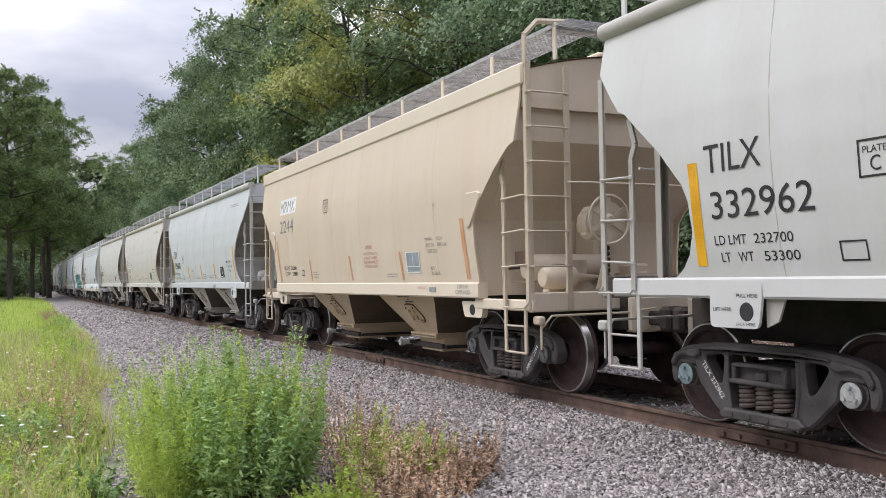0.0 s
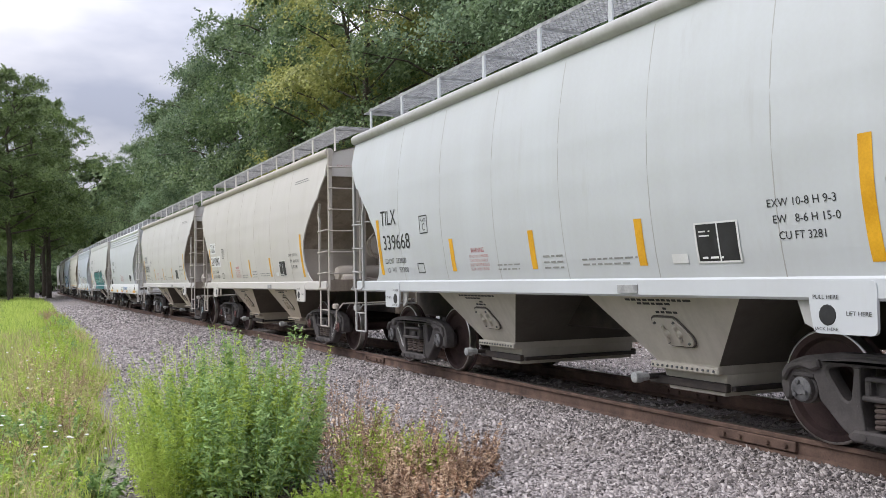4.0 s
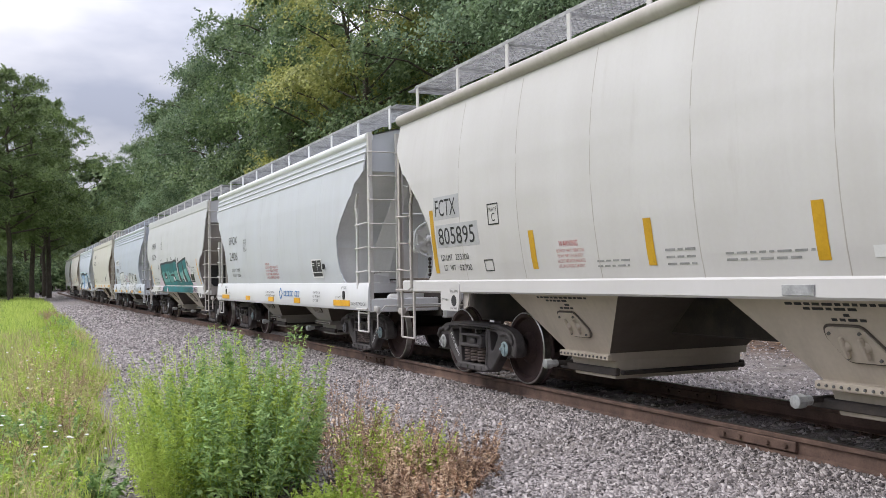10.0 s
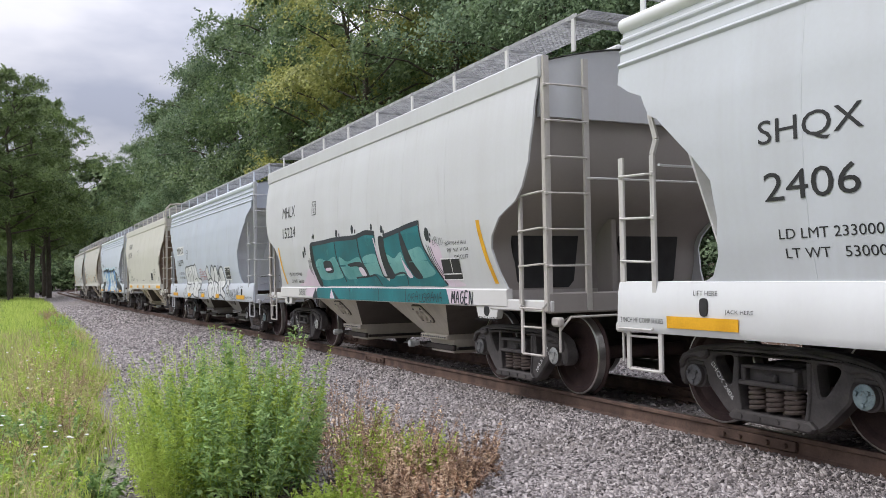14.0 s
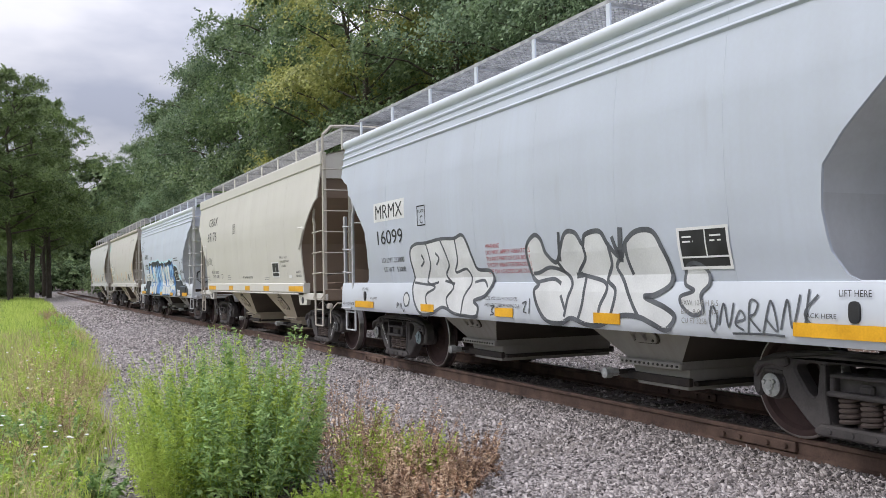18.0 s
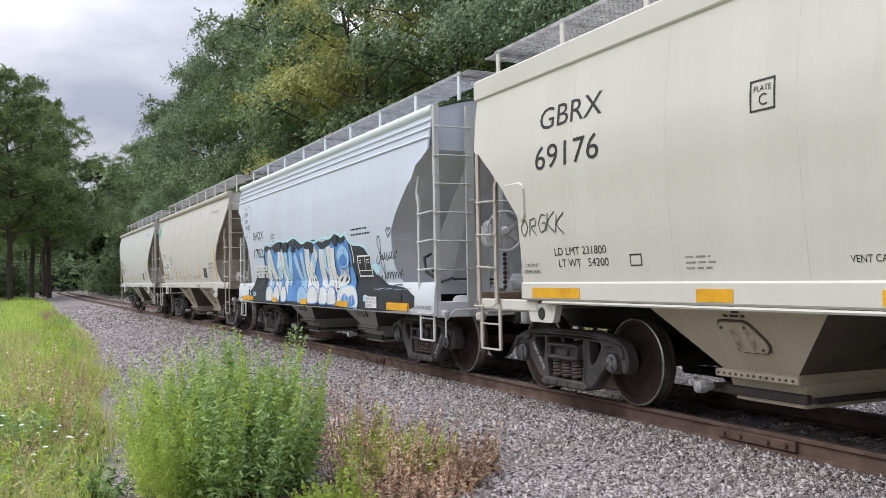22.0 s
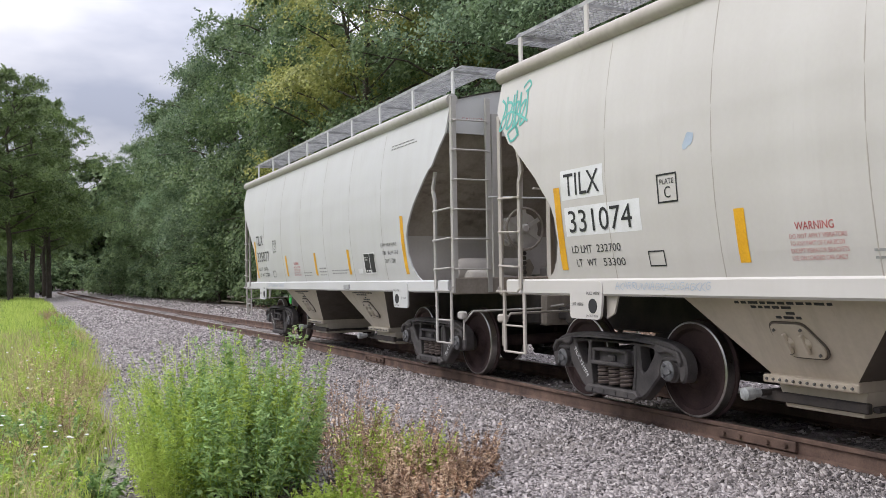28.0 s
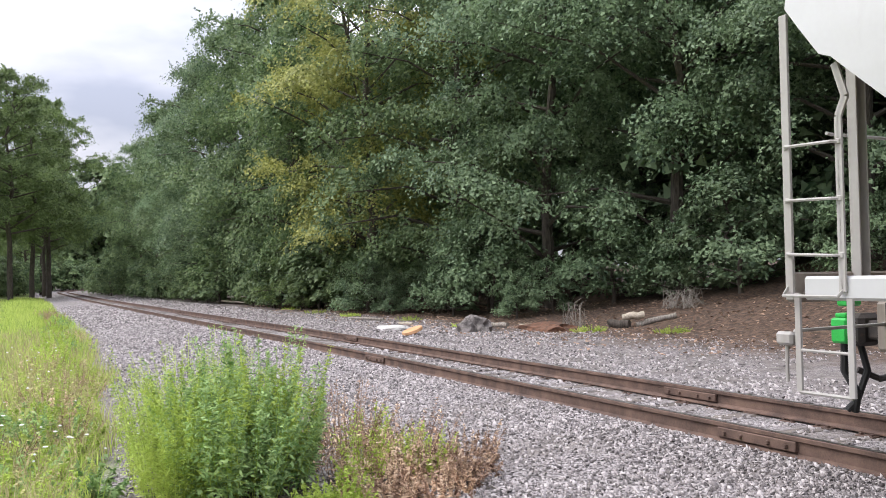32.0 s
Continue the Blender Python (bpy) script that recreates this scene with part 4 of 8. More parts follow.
    for e in (-1, 1):
        wk = Build()
        xw = bx if e > 0 else -5.95
        for i in range(10):
            wk.box(xw - 0.28 + i * 0.056, xw - 0.27 + i * 0.056, -1.15, 1.15, -0.02, 0.0)
        for i in range(30):
            wk.box(xw - 0.28, xw + 0.24, -1.15 + i * 0.078, -1.14 + i * 0.078, -0.018, -0.003)
        part("end_walkway", wk, GRATE, car, "galvanized cross walkway", smooth=False, m=pose(0, 0, BOARD_Z[kind] - 0.008))
        # end panel, slope sheet, platform
        zlow = 3.27 if kind in ("round", "flat") else 3.12 if kind == "skirt" else 3.10
        ys = np.linspace(-1, 1, 15)
        rim = [(y * 1.47, 3.69 + 0.25 * (1 - abs(y) ** 1.8)) for y in ys] + [(1.50, zlow), (-1.50, zlow)]
        n_ = len(rim)
        ep = Build().add([(e * xx, y, z) for xx in (5.70, 5.75) for y, z in rim],
                         [tuple(range(n_)), tuple(range(n_, 2 * n_))] + [(i, (i + 1) % n_, (i + 1) % n_ + n_, i + n_) for i in range(n_)])
        part("end_panel", ep, body, car, "painted steel end panel")
        # on most cars the end paint mixes grime with shade below the overhang
        part("slope_sheet", end_sheet(kind, e, True), endm, car, "grimy sloping end sheet, shade painted in on most cars")
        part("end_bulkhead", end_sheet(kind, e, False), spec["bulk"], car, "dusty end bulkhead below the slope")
        pz = SILL[kind][0] if kind in ("round", "skirt") else 0.98
        pl = Build().box(min(e * 4.4, e * 5.85), max(e * 4.4, e * 5.85), -1.42, 1.42, pz + 0.02, pz + 0.06, 0.01)
        pl.box(e * 5.83 - 0.04, e * 5.83 + 0.04, -1.5, 1.5, pz - 0.02, pz + 0.20, 0.015)
        pl.box(min(e * 5.9, e * 6.1), max(e * 5.9, e * 6.1), -0.28, 0.28, 0.70, 1.12, 0.03)
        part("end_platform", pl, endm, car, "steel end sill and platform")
        if kind in ("flat", "bell"):
            for sgn in (-1, 1):
                q = Build().box(min(e * 4.5, e * 5.88), max(e * 4.5, e * 5.88), sgn * 1.46 - 0.03, sgn * 1.46 + 0.03, pz - 0.01, pz + 0.12, 0.015)
                part("end_sill_beam", q, sillm, car, "painted side beam of the end platform")
        # channel posts, crosswise grab rail and stiffeners of the end
        if kind == "round":
            for yp in (-0.83, 0.83):
                ep_ = Build().box(e * 5.80 - 0.008, e * 5.80 + 0.008, yp - 0.055, yp + 0.055, pz, 3.55, 0.003).box(e * 5.76 - 0.04, e * 5.76 + 0.04, yp - 0.055, yp - 0.043, pz, 3.55, 0.003).box(e * 5.76 - 0.04, e * 5.76 + 0.04, yp + 0.043, yp + 0.055, pz, 3.55, 0.003)
                part("end_post", ep_, spec["trim"], car, "tall channel-shaped steel end post")
        part("grab_rail", Build().tube([(e * 5.90, -1.0, 2.42), (e * 5.93, -0.9, 2.42), (e * 5.93, 0.9, 2.42), (e * 5.90, 1.0, 2.42)], 0.014, 6), sillm, car, "crosswise grab rail")
        if kind == "skirt":
            for sg in (-1, 1):
                part("slope_brace", Build().prism([(-0.30, 0.0), (0.10, 0.0), (0.10, 1.75), (-0.08, 1.75)], -0.02, 0.02), spec["bulk"], car, "slanting tapered end brace", m=Matrix.Translation((e * 4.78, sg * 0.85, 1.42)) @ Matrix.Rotation(e * 0.55, 4, "Y") @ Matrix.Rotation(radians(70), 4, "Z"))
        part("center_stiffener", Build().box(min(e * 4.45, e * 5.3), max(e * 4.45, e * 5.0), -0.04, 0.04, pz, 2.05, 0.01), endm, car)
        if kind == "bell":
            # openings are solid black plates; their dark inside is only painted
            for y in (-0.78, 0.78):
                part("end_opening", Build().prism([(-0.34, 1.22), (0.30, 1.22), (0.38, 1.30), (0.46, 1.88), (0.38, 1.98), (-0.42, 1.98), (-0.50, 1.88), (-0.42, 1.30)], -0.02, 0.02), BLACK, car, "black plate painted as an opening in the end bulkhead",
                     m=Matrix.Translation((e * 4.68, y, 0)) @ Matrix.Rotation(radians(90), 4, "Z"))
        # coupler
        cp = Build().box(min(e * 6.05, e * 6.42), max(e * 6.05, e * 6.42), -0.07, 0.07, 0.78, 0.94, 0.02)
        cp.box(min(e * 6.34, e * 6.52), max(e * 6.34, e * 6.52), -0.14, 0.12, 0.72, 1.0, 0.04)
        cp.tube([(e * 5.95, 0.35, 0.75), (e * 6.2, 0.36, 0.5), (e * 6.45, 0.2, 0.42), (e * 6.55, 0.05, 0.5)], 0.03, 7)
        part("coupler", cp, STEEL_DARK, car, "rusty steel knuckle coupler with air hose")
        lv = Build().tube([(e * 5.95, -1.42, 0.78), (e * 5.98, -1.3, 0.92), (e * 6.0, -0.3, 0.93), (e * 6.2, -0.05, 0.98)], 0.014, 6).tube([(e * 5.95, -1.42, 0.92), (e * 5.95, -1.42, 0.55)], 0.014, 6)
        lv.box(e * 5.93 - 0.1, e * 5.93 + 0.06, -1.46, -1.38, 0.82, 0.92, 0.02)
        part("uncoupling_lever", lv, spec["trim"], car, "bent steel uncoupling lever")
        for sgn in (-1, 1):
            ladder(car, kind, e, sgn, spec["trim"], (e > 0) == (sgn < 0), pz)
    be = spec["brake"]
    for e in (-1, 1):
        if e == be:
            brake_end(car, spec["bulk"], spec["ends"], e, kind != "skirt")
        if e > 0 and spec["gear"]:
            plain_end(car, spec["bulk"], kind, e, pz, spec["mark"].endswith("1782"))
    # center sill, hoppers, gates
    part("center_sill", Build().box(-6.0, 6.0, -0.3, 0.3, 0.72, 1.12, 0.02), STEEL_DARK, car)
    zt = SILL[kind][0] + 0.04 if kind != "skirt" else 1.10
    for xc in (-1.82, 1.82):
        hb = Build()
        lvl = [(zt, 1.12, 1.33), (0.53, 0.43, 0.95), (0.45, 0.43, 0.95)]
        loops = [[(xc - a, -w, z), (xc + a, -w, z), (xc + a, w, z), (xc - a, w, z), (xc - a, -w, z)] for z, a, w in lvl]
        hb.grid(loops)
        # slanted end faces get a darker paint for the shade below the car
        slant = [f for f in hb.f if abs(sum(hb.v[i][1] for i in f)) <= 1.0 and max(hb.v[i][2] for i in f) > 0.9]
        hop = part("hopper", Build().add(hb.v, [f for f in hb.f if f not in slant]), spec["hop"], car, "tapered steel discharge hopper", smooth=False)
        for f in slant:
            part("hopper_end_sheet", Build().add([hb.v[i] for i in f], [(0, 1, 2, 3)]), spec["grime_shade"], hop, "grimy sloping hopper end sheet with under-car shade painted in", smooth=False)
        gt = Build().prism([(xc - 0.44, 0.45), (xc + 0.44, 0.45), (xc + 0.40, 0.25), (xc - 0.36, 0.25)], -0.86, 0.86, 0.01)
        part("outlet_gate", gt, spec["hop"], hop, "grimy boxed outlet gate below the hopper")
        gf = Build()
        for yy in (-0.90, 0.84):
            gf.box(xc - 0.62, xc + 0.46, yy, yy + 0.06, 0.29, 0.37, 0.01)
        for k in range(4):
            gf.box(xc - 0.60 + 0.36 * k - 0.03, xc - 0.60 + 0.36 * k + 0.03, -0.84, 0.84, 0.30, 0.345, 0.008)
        part("gate_frame", gf, STEEL_DARK, hop, "dark sliding gate frame")
        part("gate_shaft", Build().tube([(xc - 0.50, -1.10, 0.36), (xc - 0.50, 1.10, 0.36)], 0.028, 8), STEEL_DARK, hop, "gate operating shaft")
        part("capstan", Build().lathe([(-1.19, 0.035), (-1.18, 0.055), (-1.10, 0.058), (-1.09, 0.04), (-1.02, 0.04)], "y", 8, (xc - 0.50, 0, 0.36)), CAP_PALE, hop, "grey capstan on the gate shaft")
        rv = Build()
        for k in range(13):
            rv.lathe([(-1.022, 0.0), (-1.018, 0.011), (-1.005, 0.013)], "y", 6, (xc - 0.42 + k * 0.07, 0, 0.487))
        tagged(part("rivet", rv, spec["gate"], hop), kind="stuff")
        # access plate on the hopper's side, leaning with it
        ang = math.atan2(1.33 - 0.95, zt - 0.53)
        m = Matrix.Translation((xc + 0.05, -(0.95 + (0.83 - 0.53) * math.tan(ang)) - 0.014, 0.83)) @ Matrix.Rotation(ang, 4, "X")
        rim_ = rounded([(-0.13, -0.15), (0.20, -0.15), (0.24, -0.06), (0.10, 0.15), (-0.22, 0.15), (-0.24, 0.05)], 0.05)
        # plate outline drawn in the same shade-darkened hopper paint
        part("plate_rim", Build().prism([(x_ * 1.07, z_ * 1.1) for x_, z_ in rim_], -0.004, 0.010), spec["grime_shade"], hop, m=m)
        plate_ = part("access_plate", Build().prism(rim_, -0.018, 0.012, 0.005), spec["hop"], hop, "bolted vibrator access plate", m=m)
        for bx_, bz_ in ((-0.11, -0.11), (0.17, -0.11), (-0.19, 0.10), (0.08, 0.11)):
            part("bolt", Build().lathe([(-0.034, 0.012), (-0.016, 0.015)], "y", 6, (bx_, 0, bz_)), spec["gate"], hop, m=m)
        for k in (-0.09, 0.08):
            boss = Build().lathe([(-0.045, 0.030), (-0.018, 0.050), (0.0, 0.055)], "y", 10)
            boss.box(-0.015, 0.015, -0.055, -0.02, -0.09, 0.09, 0.006)
            part("lug", boss, spec["hop"], hop, m=m @ Matrix.Translation((k, 0, -0.01)))
        lw = Build()
        rgl = random.Random(int(xc * 10) + len(SCHEMES))
        for r_, (lx, lz, ll) in enumerate(((-0.14, 0.19, 0.26), (-0.02, 0.23, 0.03), (-0.52, 0.32, 0.95), (-0.36, 0.28, 0.42))):
            q = lx
            while q < lx + ll:
                st = rgl.uniform(0.04, 0.10)
                lw.box(q, q + st, 0.008, 0.012, lz, lz + 0.022)
                q += st + 0.025
        tagged(part("lettering", lw, BLACK, hop, smooth=False, m=m), kind="stuff")
        part("hopper_rim", Build().box(xc - 0.47, xc + 0.47, -1.005, -0.945, 0.455, 0.52, 0.01), spec["hop"], hop)
    # jacking pads or brackets over the trucks
    for e in (-1, 1):
        for sgn in (-1, 1):
            if kind == "round":
                jp = Build().prism(rounded([(e * 4.36, 1.30), (e * 4.36, 0.93), (e * 3.84, 0.93), (e * 3.80, 1.16), (e * 3.80, 1.30)], 0.05), sgn * 1.50, sgn * 1.525)
                pad = part("jacking_pad", jp, sillm, car, "steel jacking pad with pull hole")
                part("pull_hole", Build().lathe([(sgn * 1.524, 0.075), (sgn * 1.530, 0.07)], "y", 14, (e * 3.96, 0, 1.06)), BLACK, pad)
                part("pad_web", Build().prism([(e * 3.82, 1.20), (e * 3.82, 0.94), (e * 3.70, 0.99), (e * 3.62, 1.20)], sgn * 1.44, sgn * 1.46), spec["trim"], pad)
            elif kind != "skirt":
                jp = Build().prism(rounded([(e * 4.72, 1.06), (e * 4.66, 0.86), (e * 4.20, 0.86), (e * 4.12, 1.06)], 0.04), sgn * 1.40, sgn * 1.478)
                pad = part("jacking_pad", jp, sillm, car, "steel jacking pad with pull hole")
                part("pull_hole", Build().lathe([(sgn * 1.479, 0.07), (sgn * 1.487, 0.065)], "y", 14, (e * 4.42, 0, 0.955)), BLACK, pad)
            else:
                part("lift_hole", Build().prism(rounded([(e * 4.7 - 0.045, 1.01), (e * 4.7 + 0.045, 1.01), (e * 4.7 + 0.045, 1.16), (e * 4.7 - 0.045, 1.16)], 0.05), sgn * 1.545, sgn * 1.562), BLACK, car, "dark oval lifting hole")
    sets = []
    half = spec["half"]
    for e in (-1, 1):
        sets += make_truck(car, e * half, spec["mark"], spec["caps"])
    return car, sets

# ------------------------------------------------------------ the train
LEAD = (3.0, -9.72, -23.20, -36.19, -49.28, -62.06, -75.04, -88.18, -100.94, -113.99, -127.10, -140.05)
TAIL = (-5.49, -18.97, -31.66, -44.77, -57.76, -70.92, -83.97, -97.01, -110.03, -122.87, -135.57, -148.55)


def run(t):
    """Metres that the train has gone after t seconds; it slows a little."""
    return 4.79 * t - 0.00775 * t * t


def scheme(name, col, ends=None, sill=None, hop=None, grime=0.22, dirt=(0.25, 0.2, 0.15), bulk=None):
    body = paint(name + "_paint", col, dirt, grime)
    # default end paint is darkened for overhang shade as well as for grime
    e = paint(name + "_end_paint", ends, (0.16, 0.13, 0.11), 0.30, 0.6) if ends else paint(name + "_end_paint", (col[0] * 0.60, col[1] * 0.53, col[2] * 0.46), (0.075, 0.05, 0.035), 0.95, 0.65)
    s = paint(name + "_sill_paint", sill or col, dirt, grime * 0.6)
    h = paint(name + "_hopper_paint", hop or (col[0] * 0.92, col[1] * 0.83, col[2] * 0.70), (0.14, 0.11, 0.08), 0.5, 0.6)
    g = paint(name + "_gate_paint", tuple(c * 0.26 for c in (hop or col)), (0.06, 0.045, 0.035), 0.6, 0.7)
    # hopper paint darkened to under-car shade, with some grime in it
    k = paint(name + "_hopper_grime_shade", tuple(c * f for c, f in zip(hop or col, (0.22, 0.19, 0.165))), (0.03, 0.025, 0.02), 0.7, 0.8)
    tr = paint(name + "_trim_paint", tuple(c * f for c, f in zip(sill or col, (0.82, 0.79, 0.75))), (0.16, 0.11, 0.08), 0.5, 0.55)
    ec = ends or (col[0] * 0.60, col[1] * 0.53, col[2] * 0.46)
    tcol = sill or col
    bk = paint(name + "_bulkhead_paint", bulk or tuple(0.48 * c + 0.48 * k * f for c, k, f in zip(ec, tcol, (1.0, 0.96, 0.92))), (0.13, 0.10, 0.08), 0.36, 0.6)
    return {"bulk": bk, "trim": tr, "body": body, "ends": e, "sill": s, "hop": h, "gate": g, "grime_shade": k}


SCHEMES = {
    "grey": scheme("light_grey", (0.575, 0.575, 0.57)),
    "bluegrey": scheme("pale_blue_grey", (0.56, 0.585, 0.605)),
    "beige": scheme("pale_beige_grey", (0.595, 0.57, 0.54)),
    "pale": scheme("pale_grey", (0.595, 0.58, 0.57)),
    "tan": scheme("cream_tan", (0.63, 0.54, 0.435), ends=(0.68, 0.58, 0.47), sill=(0.70, 0.615, 0.505), dirt=(0.50, 0.27, 0.12), grime=0.30),
    "cream": scheme("warm_cream_grey", (0.63, 0.61, 0.555), ends=(0.26, 0.19, 0.14), sill=(0.64, 0.62, 0.57), bulk=(0.27, 0.20, 0.15)),
    "white": scheme("white_grey", (0.575, 0.60, 0.635), sill=(0.76, 0.77, 0.78), ends=(0.76, 0.77, 0.78), hop=(0.36, 0.34, 0.31)),
    "silver": scheme("silver_grey", (0.52, 0.565, 0.645), sill=(0.62, 0.66, 0.72), ends=(0.68, 0.70, 0.74), hop=(0.36, 0.35, 0.33)),
    "icy": scheme("icy_white", (0.57, 0.62, 0.71), sill=(0.70, 0.74, 0.78), ends=(0.70, 0.73, 0.76), hop=(0.36, 0.35, 0.33)),
    # bone ends: darker paint for the dim underside of the slope
    "bone": scheme("bone_white", (0.60, 0.607, 0.62), sill=(0.66, 0.65, 0.64), ends=(0.34, 0.31, 0.29)),
}
# kind of body, paint, reporting mark, number, load limit, light weight, white panels behind the marks
CARS = (
    ("round", "grey", "TILX", "332962", "232700", "53300", False, "light grey covered hopper car with rounded sides and yellow reflectors"),
    ("flat", "tan", "MRMX", "2244", "233200", "52800", True, "cream tan covered hopper car with faded stencils and rusty streaks"),
    ("round", "bluegrey", "TILX", "339668", "232800", "53200", False, "pale blue-grey covered hopper car with rounded sides"),
    ("round", "beige", "TILX", "331090", "233000", "53000", True, "pale beige-grey covered hopper car with marks on white panels"),
    ("round", "pale", "FCTX", "805895", "233300", "52700", False, "pale grey covered hopper car with thin orange reflectors"),
    ("skirt", "white", "SHQX", "2406", "233000", "53000", False, "white-grey covered hopper car with a deep white side sill"),
    ("bell", "bone", "MHLX", "15224", "227900", "58100", False, "bone white covered hopper car with teal graffiti"),
    ("skirt", "silver", "MRMX", "16099", "233000", "53000", True, "silver-grey covered hopper car with white bubble graffiti"),
    ("flat", "cream", "GBRX", "69176", "231800", "54200", False, "warm cream covered hopper car with rust-brown ends and yellow reflectors"),
    ("skirt", "icy", "SHQX", "1782", "231700", "54300", False, "icy white covered hopper car with blue and black graffiti"),
    ("round", "beige", "TILX", "331074", "232700", "53300", True, "pale beige-grey covered hopper car with a green spray tag"),
    ("round", "grey", "TILX", "335077", "232700", "53300", False, "light grey last covered hopper car with green tail box"),
)


WARNING_LINES = ("DO NOT APPLY VIBRATORS", "TO ANY PART OF CAR BODY", "EXCEPT VIBRATOR BRACKETS", "USE ON LOADED CAR ONLY")


def mark_round(car, c):
    kind = c[0]
    refl = OCHRE if c[2] == "FCTX" else YELLOW
    for x, zt in ((-4.44, 2.26), (4.40, 2.26)):
        b = Build().grid([[(x + dx + (0.06 * math.copysign(1, x)) * (0.35 - (z - 1.9) ** 2) * -1.2, -(side_w(kind, z) + 0.003), z) for dx in (-0.055, 0.055)] for z in np.linspace(1.42, zt, 10)])
        part("reflector_stripe", b, refl, car, "tall yellow reflective stripe")
    for x in (-1.91, 0.08, 1.95):
        part("reflector_stripe", conform(kind, x - 0.05, x + 0.06, 1.44, 1.86, 0.003), refl, car, "short yellow reflective stripe")
    if c[6]:
        part("white_panel", conform(kind, -4.34, -3.62, 2.12, 2.42, 0.001), WHITE, car, "white panel behind the marks")
        part("white_panel", conform(kind, -4.31, -3.10, 1.755, 2.045, 0.001), WHITE, car, "white panel behind the number")
    if c[2] == "FCTX":
        part("grey_panel", conform(kind, -4.34, -3.58, 2.12, 2.42, 0.002), FOIL, car, "dull grey panel behind the marks")
        part("grey_panel", conform(kind, -4.31, -3.12, 1.755, 2.05, 0.002), FOIL, car, "dull grey panel behind the number")
    write(car, kind, c[2], -4.28, 2.16, 0.60, 0.22)
    write(car, kind, c[3], -4.24, 1.79, 1.02, 0.22)
    write(car, kind, "LD LMT", -4.25, 1.585, 0.34, 0.075)
    write(car, kind, c[4], -3.83, 1.585, 0.38, 0.075)
    write(car, kind, "LT   WT", -4.20, 1.45, 0.34, 0.075)
    write(car, kind, c[5], -3.75, 1.45, 0.34, 0.075)
    outline_box(car, kind, -2.84, -2.58, 1.97, 2.22, BLACK)
    write(car, kind, "PLATE", -2.80, 2.13, 0.18, 0.045)
    write(car, kind, "C", -2.75, 2.01, 0.08, 0.10)
    outline_box(car, kind, -3.06, -2.84, 1.43, 1.57, BLACK, 0.012)
    write(car, kind, "WARNING", -1.38, 1.66, 0.34, 0.06, RED)
    for k, txt in enumerate(WARNING_LINES):
        write(car, kind, txt, -1.44, 1.60 - 0.052 * k, 0.50 - 0.02 * (k % 2), 0.034, FADED_RED)
    bars(car, kind, 2.73, 1.66, 0.16, 2, 0.07, WHITE, 0.008)
    bars(car, kind, 2.74, 1.48, 0.30, 1, 0.05, WHITE, 0.008)
    bars(car, kind, 0.28, 1.44, 0.42, 3, 0.18, FADED)
    bars(car, kind, -0.75, 1.44, 0.55, 2, 0.10, FADED)
    bars(car, kind, 1.0, 1.46, 0.9, 2, 0.10, FADED)
    part("data_panel", conform(kind, 2.70, 3.16, 1.46, 1.76, 0.005), BLACK, car, "black consolidated data panel")
    for q in ((2.68, 3.18, 1.445, 1.46), (2.68, 3.18, 1.76, 1.775), (2.68, 2.70, 1.445, 1.775), (3.16, 3.18, 1.445, 1.775), (2.94, 2.955, 1.46, 1.76)):
        part("panel_line", conform(kind, *q, 0.008), WHITE, car)
    part("white_label", conform(kind, 2.36, 2.56, 1.45, 1.53, 0.006), WHITE, car)
    write(car, kind, "EXW 10-8 H 9-3", 3.50, 1.84, 0.62, 0.06)
    write(car, kind, "EW   8-6 H 15-0", 3.54, 1.72, 0.60, 0.06)
    write(car, kind, "CU FT 3281", 3.58, 1.60, 0.42, 0.06)
    bars(car, kind, 3.9, 3.28, 0.95, 2, 0.09, FADED)
    for e in (-1, 1):
        write(car, kind, "PULL HERE", e * 3.95 - 0.11, 1.17, 0.22, 0.03, w=1.527, off=0.002)
        write(car, kind, "JACK HERE", e * 3.96 - 0.11, 0.945, 0.2, 0.03, w=1.527, off=0.002)
        write(car, kind, "LIFT HERE", e * 4.22 - 0.10, 1.06, 0.2, 0.03, w=1.527, off=0.002)
    part("lettering", letters("CAUTION", 0.34, 0.04, FADED_RED), None, car, m=pose(5.75, -1.3, 3.45, 0, 0, 90))
    part("sill_label", Build().box(1.55, 1.85, -1.527, -1.515, 1.19, 1.27, 0.003), GRATE, car)


